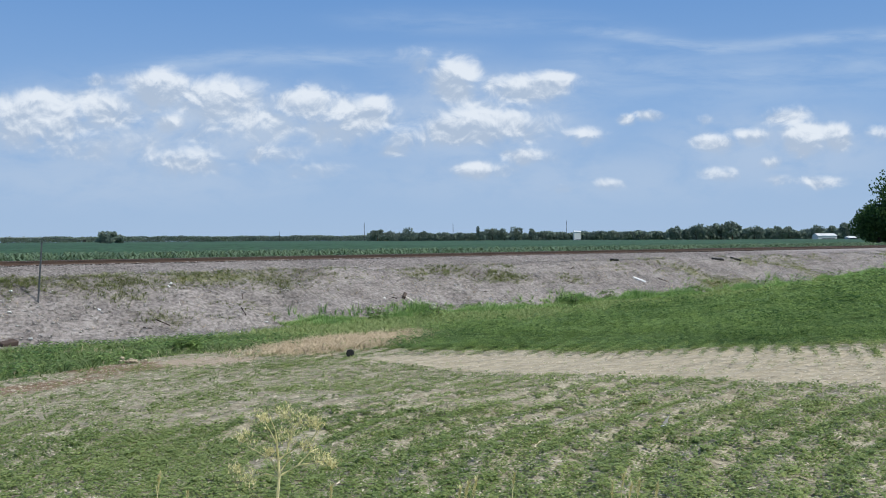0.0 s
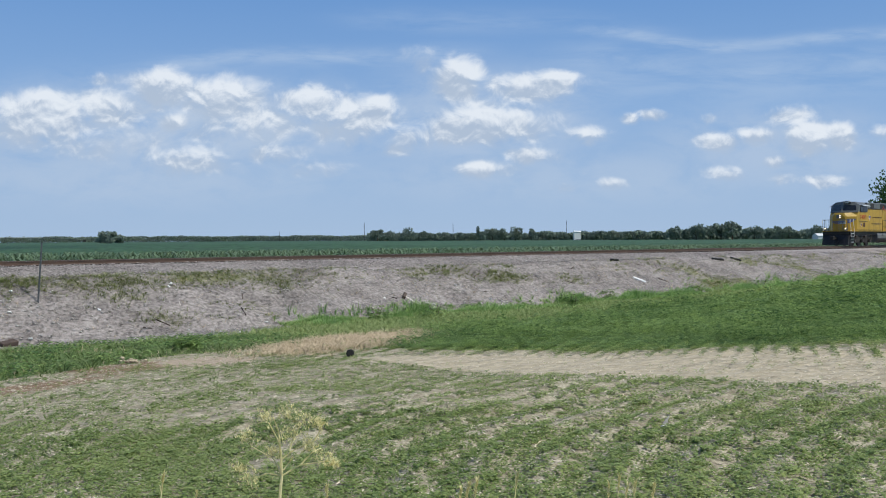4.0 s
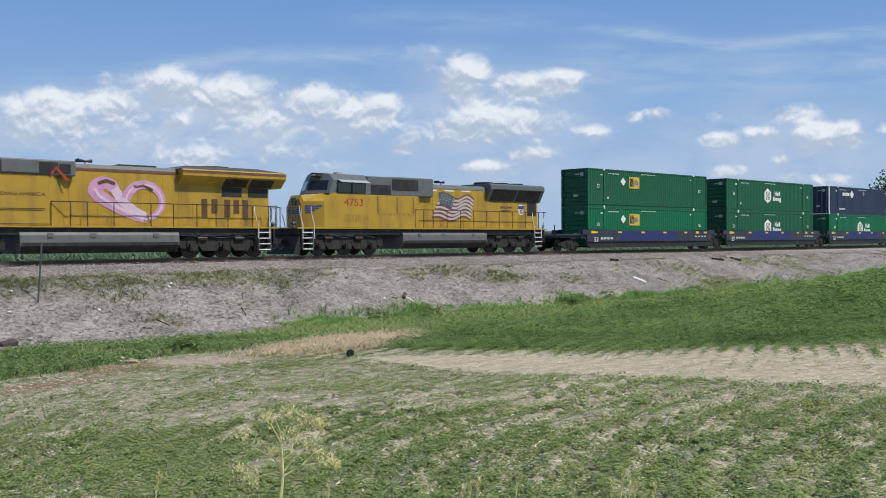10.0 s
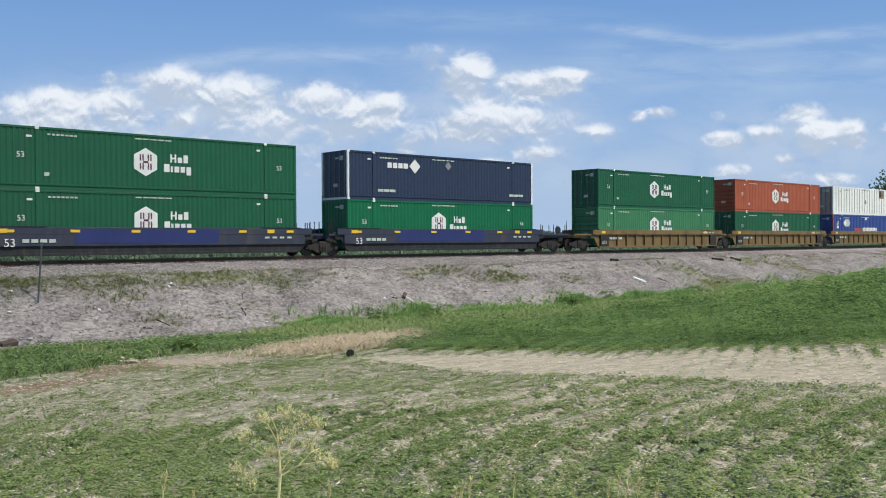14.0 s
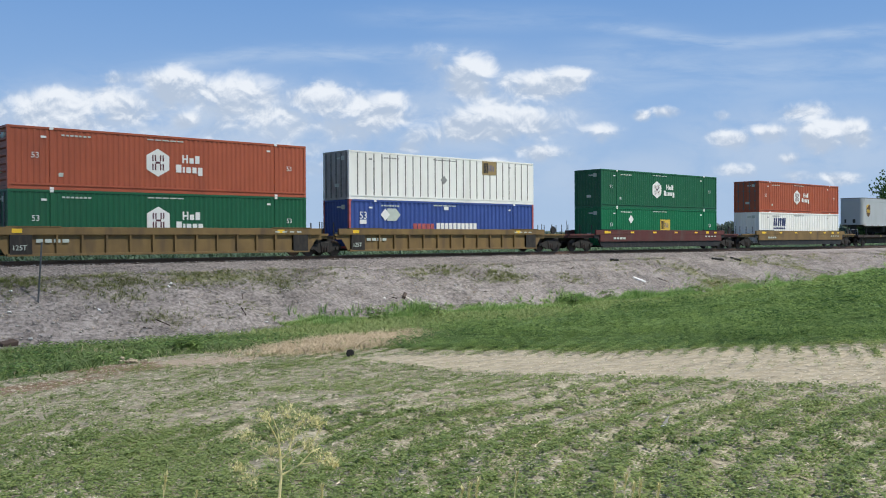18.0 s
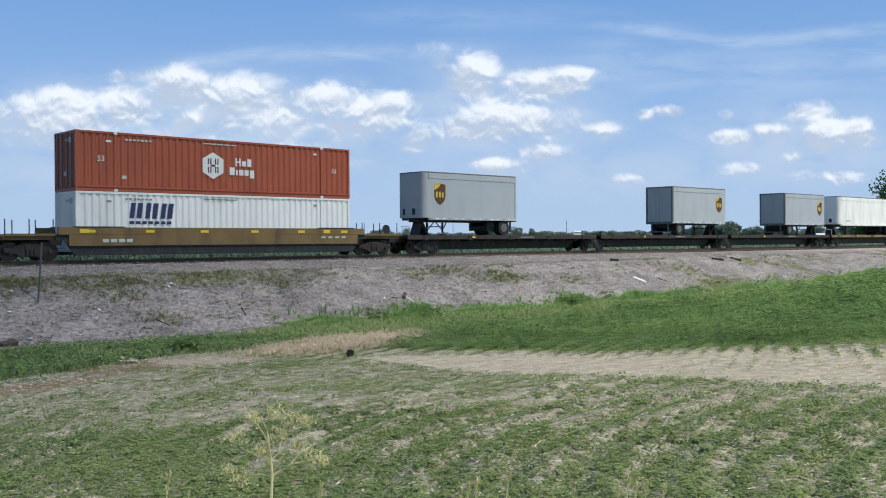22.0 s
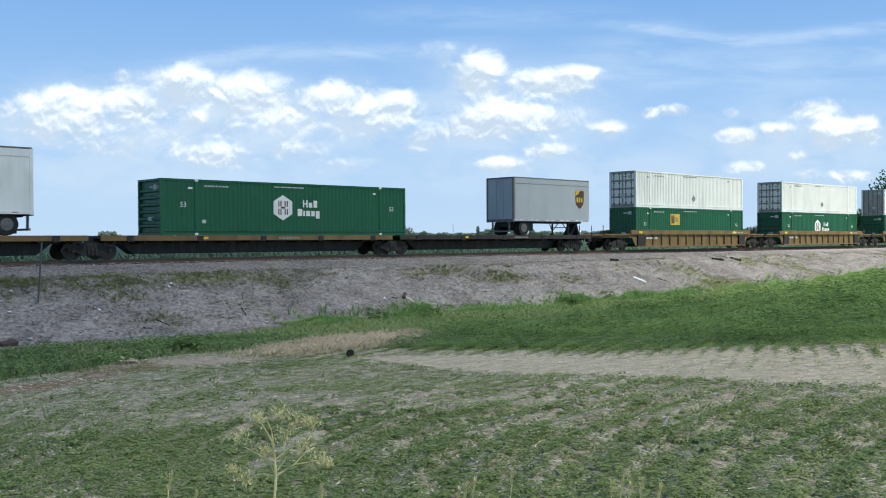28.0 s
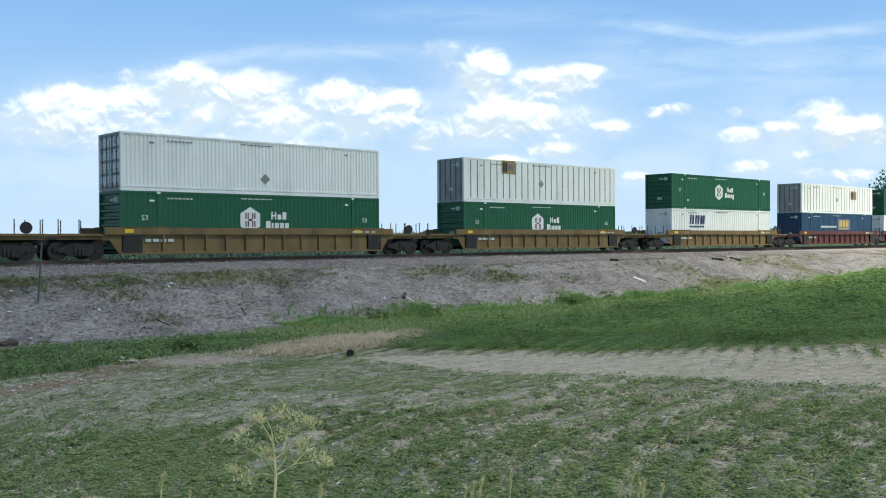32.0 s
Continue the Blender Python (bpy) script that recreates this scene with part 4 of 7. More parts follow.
def blue_logo(c, y):
    words("53", 0.62, 0.75, y, 1.75, c, M["white"])
    part("wordmark", bars(bmesh.new(), 5.0, 6.8, y, 1.12, 1.50, 5, 0.2), M["red_mark"], c, "faded red wordmark bars")
    part("wordmark", bars(bmesh.new(), 6.95, 10.6, y, 1.12, 1.55, 10, 0.22), M["white"], c, "white wordmark bars")
    diamond(c, 2.75, 2.02, y, 0.36)
    part("arrow_badge", extrude_profile([(2.9, 1.65), (3.6, 1.65), (3.95, 2.02), (3.6, 2.4), (2.9, 2.4)], y - 0.01, y, "y"), M["pale_mark"], c)
    part("placard", box(7.6, 8.0, y - 0.012, y, 2.38, 2.6), M["white"], c)
    part("placard", box(0.8, 1.3, y - 0.012, y, 1.45, 1.7), M["white"], c)


def csx_dark(c, y):
    logo_blocks(c, 2.65, 2.0, y, "navy_mark")


def csx_yellow(c, y):
    part("badge", box(7.8, 10.7, y - 0.012, y, 1.2, 2.3), M["badge_grey"], c)
    logo_blocks(c, 8.15, 1.85, y - 0.012, "gold", 0.9)
    part("wordmark", bars(bmesh.new(), 4.1, 7.6, y, 1.42, 1.62, 8), M["pale_mark"], c)


def white_emp(x, z):
    return lambda c, y: (logo_square(c, x, z, y - 0.012, 1.0, "faded_gold"), diamond(c, 7.6, 1.4, y - 0.012, 0.28, "dark_mark"))


def white_plain(c, y):
    diamond(c, 8.2, 0.85, y, 0.3, "dark_mark")


M["navy_mark"] = shade("navy_marks", (0.03, 0.04, 0.12), 0.5, var=0.1, bump=0)
M["faded_gold"] = shade("faded_gold", (0.30, 0.22, 0.10), 0.6, var=0.2, bump=0)

LOW, HIGH = 0.42, 0.42 + CH + 0.012
LOW_W, HIGH_W = 0.50, 0.50 + CH + 0.012
G1 = "green ribbed steel shipping container with a white hexagon badge"
G2 = "green ribbed steel shipping container with a yellow square badge"

well_car(-44.93, -40.93, -24.78, "well_b", "dirty slate-blue well car carrying two stacked containers", True, False, rear_x=-23.07, ribs=False, strip="well_blue", text53=True)
container(-40.93, LOW, "green_b", G2, logo=emp(5.8, dx=4.35), end="hrib")
container(-40.93, HIGH, "green", G2, logo=emp(5.8, dx=4.35), end="hrib")
well_car(-23.07, -21.55, -5.40, "well_b", "dirty slate-blue well car with yellow reflectors", False, False, rear_x=-3.46, ribs=False, strip="well_blue", text53=True)
container(-21.55, LOW, "green", G1, logo=hub(), end="hrib")
container(-21.55, HIGH, "green", G1, logo=hub(), end="hrib")
well_car(-3.46, -1.82, 14.33, "well_b", "dirty slate-blue well car with yellow reflectors", False, True, rear_x=18.51, ribs=False, strip="well_blue", text53=True)
container(-1.82, LOW, "green_b", G1, logo=hub(), end="vrib")
container(-1.82, HIGH, "navy", "navy shipping container with white corner posts and a diamond badge", logo=navy_logo, end="post", posts="white", numbers=False)

well_car(18.51, 21.73, 37.88, "well_y", "ochre well car streaked with grime", True, False, rear_x=39.94, stencil=True)
container(21.73, LOW, "green_l", "faded light green shipping container with a white hexagon badge", logo=hub(), end="hrib")
container(21.73, HIGH, "green", G1, logo=hub(), end="door")
well_car(39.94, 41.33, 57.48, "well_y", "ochre well car streaked with grime", False, False, rear_x=59.16, stencil=True)
container(41.33, LOW, "green", G1, logo=hub(), end="door")
container(41.33, HIGH, "orange", "orange-red shipping container with a white hexagon badge", logo=hub(), end="hrib")
well_car(59.16, 60.51, 76.66, "well_y", "ochre well car streaked with grime", False, True, rear_x=80.20, stencil=True)
container(60.51, LOW, "blue", "blue shipping container with red corner posts and white lettering bars", side="deep", logo=blue_logo, end="vrib", posts="red_mark", numbers=False)
container(60.51, HIGH, "cwhite", "white panelled shipping container with dark posts and a faded badge", side="panel", logo=white_emp(11.75, 2.35), end="post", marks="dark", numbers=False, end_paint="cgrey")

well_car(80.20, 84.31, 100.46, "well_r", "maroon well car with yellow reflectors", True, True, rear_x=104.23, ribs=False, strip="well_r")
container(84.31, LOW, "green_b", G2, logo=emp(8.4, 1.58, 3.76), end="vrib")
container(84.31, HIGH, "green", G1, logo=hub(), end="vrib")
well_car(104.23, 107.76, 123.91, "well_y", "smooth-sided ochre well car with tapered ends", True, True, rear_x=127.98, ribs=False, strip="well_y")
container(107.76, LOW, "cwhite", "white corrugated shipping container with navy lettering blocks", side="deep", logo=csx_dark, end="vrib", marks="dark", numbers=False)
container(107.76, HIGH, "orange", "orange-red shipping container with a white hexagon badge", side="deep", logo=hub(), end="door")

FL = "long low flat car with a rusty dark deck"
flat_unit(127.98, 147.19, FL, True, False, 129.99, 0)
trailer(129.70, 8.53, True, "trailer", "grey box trailer with a brown shield badge on a flat car")
flat_unit(147.19, 165.72, FL, False, False, 147.19, 0)
trailer(157.07, 8.53, False, "trailer", "grey box trailer with a brown shield badge on a flat car")
flat_unit(165.72, 185.26, FL, False, True, 165.72, 183.49)
trailer(175.90, 8.53, False, "trailer", "grey box trailer with a brown shield badge on a flat car")
flat_unit(185.26, 204.88, FL, True, False, 187.12, 0, ochre=True)
trailer(187.44, 14.65, True, "trailer_w", "long dirty white box trailer on a flat car", shield=False, axles=2)
flat_unit(204.88, 223.63, FL, False, False, 204.88, 0, ochre=True)
container(208.32, 1.2, "green", "green shipping container with a white hexagon badge on a flat car", logo=hub(), end="hrib")
flat_unit(223.63, 242.82, FL, False, True, 223.63, 240.75)
trailer(234.22, 8.53, False, "trailer", "grey box trailer with a brown shield badge on a flat car")

W1 = "ochre single well car with ribbed sides"
well_car(243.96, 248.31, 264.46, "well_y", W1, True, True, rear_x=268.33)
container(248.31, LOW_W, "green", G2, logo=emp(5.45, 1.97), end="vrib")
container(248.31, HIGH_W, "cwhite", "plain white corrugated shipping container with a rusty door end", side="fine", logo=white_plain, end="door", marks="dark", numbers=False, end_paint="cgrey")
well_car(268.33, 271.68, 287.83, "well_y", W1, True, True, rear_x=291.53)
container(271.68, LOW_W, "green", G1, logo=hub(), end="hrib")
container(271.68, HIGH_W, "cwhite", "plain white corrugated shipping container with a rusty door end", side="fine", logo=white_plain, end="door", marks="dark", numbers=False, end_paint="cgrey")
well_car(291.53, 294.93, 311.08, "well_y", W1, True, True, rear_x=315.11)
container(294.93, LOW_W, "green", G1, logo=hub(), end="hrib")
container(294.93, HIGH_W, "cwhite", "white panelled shipping container with dark posts and a faded badge", side="panel", logo=white_emp(4.25, 2.42), end="post", marks="dark", numbers=False, end_paint="cgrey")
well_car(315.11, 318.68, 334.83, "well_y", W1, True, True, rear_x=338.29)
container(318.68, LOW_W, "cwhite", "white corrugated shipping container with navy lettering blocks", side="deep", logo=csx_dark, end="vrib", marks="dark", numbers=False)
container(318.68, HIGH_W, "green", G1, logo=hub(), end="hrib")
well_car(338.29, 341.01, 357.16, "well_r", "brown well car streaked with grime", True, False, rear_x=359.06)
container(341.01, LOW_W, "dkblue", "dark blue shipping container with yellow lettering blocks", logo=csx_yellow, end="vrib", numbers=False)
container(341.01, HIGH_W, "cwhite", "white panelled shipping container with a rusty end", side="panel", logo=white_emp(11.5, 1.95), end="post", marks="dark", numbers=False, end_paint="cgrey")
well_car(359.06, 360.20, 376.35, "well_r", "brown well car streaked with grime", False, True, rear_x=380.10)
container(360.20, LOW_W, "cwhite", "white corrugated shipping container with navy lettering blocks", side="deep", logo=csx_dark, end="vrib", marks="dark", numbers=False)
container(360.20, HIGH_W, "green", G1, logo=hub(), end="hrib")


# ---- locomotives ----
def loco_bogie(parent, x, base=3.8, r=0.53):
    bg = part("bogie", box(x - base / 2 - 0.8, x + base / 2 + 0.8, -0.66, 0.66, 0.34, 1.2, 0.04), M["truck"], parent, "grimy six-wheel bogie")
    for i in (-1, 0, 1):
        xx = x + i * base / 2
        for y in (-0.76, 0.76):
            bm = rod((xx, y - 0.07, r), (xx, y + 0.07, r), r, 24)
            rod((xx, y - 0.085, r), (xx, y + 0.085, r), r * 0.8, 22, bm)
            part("wheel", bm, M["wheel"], bg)
        for sg in (-1, 1):
            part("axle_box", box(xx - 0.22, xx + 0.22, *sorted((sg * 1.02, sg * 1.27)), 0.36, 0.74, 0.03), M["truck"], bg)
            part("axle_cap", rod((xx, sg * 1.2, r), (xx, sg * 1.31, r), 0.14, 12), M["wheel"], bg)
            for dx in (-0.32, 0.32):
                part("spring", rod((xx + dx, sg * 1.14, 0.60), (xx + dx, sg * 1.14, 0.86), 0.085, 10), M["wheel"], bg)
    b = base / 2
    for sg in (-1, 1):
        y0, y1 = sorted((sg * 1.02, sg * 1.14))
        ol = [(x - b - 0.75, 0.62), (x - b - 0.75, 0.95), (x - b - 0.3, 1.16), (x + b + 0.3, 1.16), (x + b + 0.75, 0.95), (x + b + 0.75, 0.55), (x + b + 0.42, 0.50), (x + b + 0.3, 0.70), (x + b - 0.3, 0.70), (x + b - 0.55, 0.38), (x + 0.55, 0.38), (x + 0.3, 0.68), (x - 0.3, 0.68), (x - 0.55, 0.38), (x - b + 0.55, 0.38), (x - b + 0.3, 0.70), (x - b - 0.3, 0.70), (x - b - 0.42, 0.50), (x - b - 0.75, 0.55)]
        part("side_frame", extrude_profile(ol, y0, y1, "y"), M["truck"], bg)
        for dx in (-b * 0.75, b * 0.4):
            part("brake_cylinder", rod((x + dx - 0.28, sg * 1.2, 1.02), (x + dx + 0.28, sg * 1.2, 1.02), 0.11, 10), M["wheel"], bg)
        pipe = bmesh.new()
        for k in range(5):
            a0, a1 = x - b + k * base / 5, x - b + (k + 1) * base / 5
            rod((a0, sg * 1.24, 1.12 + 0.06 * math.sin(k * 2.1)), (a1, sg * 1.24, 1.12 + 0.06 * math.sin((k + 1) * 2.1)), 0.02, 5, pipe)
        part("sand_pipe", pipe, M["tank_grey"], bg)
    return bg


def handrail(parent, pts, z0, z1, sg, y=1.48, material="black"):
    """Walkway handrail: a bar on stanchions."""
    bar = part("handrail", rod((pts[0], sg * y, z1), (pts[-1], sg * y, z1), 0.022, 6), M[material], parent)
    for x in pts:
        part("stanchion", rod((x, sg * y, z0), (x, sg * y, z1), 0.022, 6), M[material], bar)


def steps(parent, x0, x1, sg, n=4):
    """A corner stairwell with pale tread edges."""
    st = part("step_well", extrude_profile([(x0, 0.38), (x0, 1.6), (x0 - 0.04, 1.6), (x0 - 0.04, 0.38)], *sorted((sg * 1.1, sg * 1.5)), "y"), M["loco_grey"], parent)
    part("step_side", box(x1, x1 + 0.04, *sorted((sg * 1.05, sg * 1.5)), 0.34, 1.62), M["loco_grey"], st)
    for k in range(n):
        z = 0.40 + k * 0.31
        t = part("step", box(x0, x1, *sorted((sg * 1.05, sg * 1.46)), z, z + 0.03), M["loco_grey"], st)
        part("step_edge", box(x0, x1, *sorted((sg * 1.46, sg * 1.51)), z - 0.005, z + 0.045), M["white"], t)


def band(pts, w, y, d=0.012):
    """A flat ribbon that follows points (x, z) on a wall facing -y."""
    bm = bmesh.new()
    n = len(pts)
    L, R = [], []
    for i, (x, z) in enumerate(pts):
        a, b = pts[max(0, i - 1)], pts[min(n - 1, i + 1)]
        dx, dz = b[0] - a[0], b[1] - a[1]
        k = math.hypot(dx, dz) or 1
        ww = w(i / (n - 1)) if callable(w) else w
        L.append(bm.verts.new((x - dz / k * ww / 2, y - d, z + dx / k * ww / 2)))
        R.append(bm.verts.new((x + dz / k * ww / 2, y - d, z - dx / k * ww / 2)))
    for i in range(n - 1):
        bm.faces.new((L[i], L[i + 1], R[i + 1], R[i]))
    fs = bmesh.ops.extrude_face_region(bm, geom=bm.faces[:])
    bmesh.ops.translate(bm, vec=(0, d, 0), verts=[v for v in fs["geom"] if isinstance(v, bmesh.types.BMVert)])
    bmesh.ops.recalc_face_normals(bm, faces=bm.faces[:])
    return bm


def shield_emblem(parent, x, z, y, s=1.0):
    pts = [(x - 0.28 * s, z + 0.25 * s), (x, z + 0.32 * s), (x + 0.28 * s, z + 0.25 * s), (x + 0.25 * s, z - 0.2 * s), (x, z - 0.34 * s), (x - 0.25 * s, z - 0.2 * s)]
    e = part("emblem", extrude_profile(pts, y - 0.012, y, "y"), M["white"], parent, "small shield emblem in blue, white and red")
    part("emblem_top", box(x - 0.27 * s, x + 0.27 * s, y - 0.02, y - 0.012, z + 0.04 * s, z + 0.24 * s), M["logo_blue"], e)
    for k in (-0.18, -0.06, 0.06, 0.18):
        part("emblem_stripe", box(x + (k - 0.025) * s, x + (k + 0.025) * s, y - 0.02, y - 0.012, z - 0.24 * s, z + 0.03 * s), M["red"], e)


def loco_common(lo, L, tank, b1, b2, lit=True):
    F = 0.8  # where the short front platform begins
    part("underframe", box(0.5 + F, L - 0.5, -1.35, 1.35, 1.22, 1.56, 0.02), M["black"], lo)
    part("walkway", box(0.35 + F, L - 0.35, -1.52, 1.52, 1.56, 1.64, 0.01), M["yellow"], lo)
    t0, t1 = tank
    part("fuel_tank", extrude_profile([(-1.42, 1.34), (-1.5, 1.2), (-1.5, 0.72), (-1.15, 0.36), (1.15, 0.36), (1.5, 0.72), (1.5, 1.2), (1.42, 1.34)], t0, t1, "x"), M["tank_grey"], lo, "grey fuel tank")
    part("tank_skirt", extrude_profile([(-1.502, 0.86), (-1.502, 0.70), (-1.152, 0.352), (1.152, 0.352), (1.502, 0.70), (1.502, 0.86)], t0 + 0.05, t1 - 0.05, "x"), M["black"], lo)
    for x in (t0 + 1.2, t0 + 3.2, t1 - 1.4):
        part("filler", box(x, x + 0.3, -1.54, -1.50, 1.1, 1.3, 0.01), M["loco_grey"], lo)
    loco_bogie(lo, b1)
    loco_bogie(lo, b2)
    coupler(lo, F - 0.35, -1)
    coupler(lo, L + 0.2, 1)
    # plow, end plates, ditch lights
    part("snow_plow", extrude_profile([(F + 0.15, 0.12), (F + 0.55, 0.12), (F + 0.75, 1.15), (F + 0.6, 1.2), (F + 0.35, 0.7)], -1.4, 1.4, "y"), M["black"], lo, "black steel pilot plow")
    part("end_plate", box(F + 0.62, F + 0.72, -1.5, 1.5, 0.7, 1.6), M["black"], lo)
    part("end_plate", box(L - 0.72, L - 0.62, -1.5, 1.5, 0.7, 1.6), M["black"], lo)
    for sg in (-1, 1):
        hs = part("ditch_light", rod((F + 0.28, sg * 1.1, 1.86), (F + 0.5, sg * 1.1, 1.86), 0.10, 14), M["loco_grey"], lo)
        part("lens", rod((F + 0.262, sg * 1.1, 1.86), (F + 0.28, sg * 1.1, 1.86), 0.07, 14), M["lamp" if lit else "glass"], hs, "lit lens" if lit else "")
        part("bracket", box(F + 0.3, F + 0.48, sg * 1.1 - 0.1, sg * 1.1 + 0.1, 1.64, 1.76), M["loco_grey"], hs)
        steps(lo, F + 0.75, F + 1.4, sg)
        steps(lo, L - 1.6, L - 0.9, sg)
        # white grab rails that slope down to the steps
        for x0, x1 in ((F + 0.5, F + 0.72), (F + 1.28, F + 1.5)):
            bm = rod((x0, sg * 1.5, 2.85), (x0, sg * 1.5, 2.55), 0.025, 6)
            rod((x0, sg * 1.5, 2.55), (x1, sg * 1.5, 1.75), 0.025, 6, bm)
            rod((x1, sg * 1.5, 1.75), (x1, sg * 1.5, 1.0), 0.025, 6, bm)
            part("grab_rail", bm, M["white"], lo, "white grab rail")
        for x0, x1 in ((L - 0.62, L - 0.95), (L - 1.9, L - 1.65)):
            bm = rod((x0, sg * 1.5, 2.75), (x0, sg * 1.5, 2.45), 0.025, 6)
            rod((x0, sg * 1.5, 2.45), (x1, sg * 1.5, 1.7), 0.025, 6, bm)
            rod((x1, sg * 1.5, 1.7), (x1, sg * 1.5, 1.05), 0.025, 6, bm)
            part("grab_rail", bm, M["white"], lo, "white grab rail")
        for x in (F + 0.42, L - 0.42):
            for y in (0.35, 0.75, 1.25):
                part("end_stanchion", rod((x, sg * y, 1.64), (x, sg * y, 2.8), 0.025, 6), M["loco_grey"], lo)
            part("end_rail", rod((x, sg * 0.35, 2.8), (x, sg * 1.45, 2.8), 0.025, 6), M["loco_grey"], lo)


def nose_and_cab(lo, n0, c0, c1, roof, wide_z=3.62, lit=True):
    """Wide safety-cab nose with chamfered cheeks, windscreen, cab with side window."""
    bm = bmesh.new()
    rows = []
    for x, hw, top, side, cut in ((n0, 0.66, 3.28, 3.02, 0.2), (n0 + 0.12, 0.78, 3.50, 3.14, 0.25), (n0 + 1.05, 1.5, wide_z - 0.02, 3.16, 0.55), (c0 + 0.86, 1.5, wide_z + 0.06, wide_z, 0.12)):
        rows.append([bm.verts.new(p) for p in ((x, -hw, 1.64), (x, -hw, side), (x, -hw + cut, top), (x, hw - cut, top), (x, hw, side), (x, hw, 1.64))])
    for a, b in zip(rows, rows[1:]):
        for i in range(5):
            bm.faces.new((a[i], a[i + 1], b[i + 1], b[i]))
    bm.faces.new(rows[0])
    bm.faces.new(rows[-1][::-1])
    bmesh.ops.recalc_face_normals(bm, faces=bm.faces[:])
    nose = part("nose", bm, M["yellow"], lo, "yellow nose with chamfered cheeks")
    hl = part("headlight", box(n0 - 0.06, n0 + 0.10, -0.26, 0.26, 2.95, 3.36, 0.02), M["loco_grey"], nose)
    for z in (3.06, 3.25):
        part("headlight_lens", rod((n0 - 0.085, -0.14, z), (n0 - 0.06, -0.14, z), 0.075, 14), M["lamp" if lit else "glass"], hl, "lit headlight lens" if lit else "")
    part("nose_door", box(n0 - 0.02, n0 + 0.02, 0.1, 0.72, 1.7, 2.95, 0.01), M["yellow"], nose)
    # winged emblem on nose front and cheek
    em = part("nose_emblem", box(n0 - 0.015, n0 + 0.01, -0.72, 0.72, 2.35, 2.72), M["loco_light"], nose)
    for k in range(3):
        part("wing", box(n0 - 0.03, n0 - 0.015, -0.7 + 0.12 * k, 0.7 - 0.12 * k, 2.62 - 0.1 * k, 2.68 - 0.1 * k), M["logo_blue"], em)
    ch = Vector((0.93, -0.72, 0)).normalized()
    bm = bmesh.new()
    for k in range(4):
        p0 = Vector((n0 + 0.13, -0.785, 2.82 - 0.12 * k)) + ch * 0.06
        p1 = p0 + ch * (1.0 - 0.2 * k)
        nrm = Vector((ch.y, -ch.x, 0)) * 0.014
        q = [p0 + nrm, p1 + nrm, p1 + nrm + Vector((0, 0, 0.08)), p0 + nrm + Vector((0, 0, 0.08))]
        lo_ = [bm.verts.new(v) for v in q]
        hi_ = [bm.verts.new(v - nrm * 1.2) for v in q]
        bm.faces.new(lo_)
        for i in range(4):
            bm.faces.new((lo_[i], lo_[(i + 1) % 4], hi_[(i + 1) % 4], hi_[i]))
    part("cheek_wing", bm, M["logo_blue"], nose, "blue winged emblem")
    # cab: yellow below the windows, grey above
    part("cab_side", box(c0 + 0.84, c1, -1.5, 1.5, 1.64, 3.70, 0.015), M["yellow"], lo)
    bm = bmesh.new()
    sect = [(-1.5, 3.60), (-1.5, 4.40), (-1.05, roof - 0.07), (0, roof + 0.02), (1.05, roof - 0.07), (1.5, 4.40), (1.5, 3.60), (0, 3.60)]
    front = lambda y, z: c0 + 0.05 + 0.42 * (z - 3.6) + 0.45 * abs(y)
    a = [bm.verts.new((front(y, z), y, z)) for y, z in sect]
    b = [bm.verts.new((c1, y, z)) for y, z in sect]
    n = len(sect)
    for i in range(n):
        bm.faces.new((a[i], a[(i + 1) % n], b[(i + 1) % n], b[i]))
    bm.faces.new((a[0], a[1], a[2], a[3], a[7]))
    bm.faces.new((a[3], a[4], a[5], a[6], a[7]))
    bm.faces.new(b[::-1])
    bmesh.ops.recalc_face_normals(bm, faces=bm.faces[:])
    cab = part("cab_top", bm, M["loco_grey"], lo, "grey cab roof")
    for sg in (-1, 1):
        y0, y1 = sorted((sg * 0.12, sg * 1.32))
        bm = bmesh.new()
        q = [(front(y, z) - 0.014, y, z) for y, z in ((y0, 3.82), (y1, 3.82), (y1 - (0.12 if sg > 0 else 0), 4.38), (y0 + (0.12 if sg < 0 else 0), 4.38))]
        v = [bm.verts.new(p) for p in q]
        v2 = [bm.verts.new((p[0] + 0.03, p[1], p[2])) for p in q]
        bm.faces.new(v)
        for i in range(4):
            bm.faces.new((v[i], v[(i + 1) % 4], v2[(i + 1) % 4], v2[i]))
        part("windscreen", bm, M["glass"], cab)
        w0, w1 = c0 + 1.3, c1 - 0.2
        part("window_frame", box(w0, w1, *sorted((sg * 1.50, sg * 1.52)), 3.62, 4.36), M["black"], cab)
        for k in range(2):
            xm = w0 + 0.06 + k * (w1 - w0) / 2
            part("window_pane", box(xm, xm + (w1 - w0) / 2 - 0.12, *sorted((sg * 1.52, sg * 1.53)), 3.70, 4.28), M["glass"], cab)
        part("sun_visor", extrude_profile([(sg * 1.5, 4.42), (sg * 1.9, 4.28), (sg * 1.9, 4.255), (sg * 1.5, 4.39)], w0 + 0.05, w1 + 0.05, "x"), M["loco_light"], cab, "pale sun visor over the cab window")
    part("number_board", box(c0 + 0.42, c0 + 0.8, -0.75, -0.15, roof - 0.24, roof - 0.04), M["black"], cab)
    bm = rod((c1 - 0.9, 0.3, roof), (c1 - 0.9, 0.3, roof + 0.12), 0.3, 14)
    part("roof_antenna", bm, M["loco_light"], cab)
    part("number_lettering_plate", box(c0 + 0.405, c0 + 0.42, -0.7, -0.2, roof - 0.2, roof - 0.09), M["pale_mark"], cab)


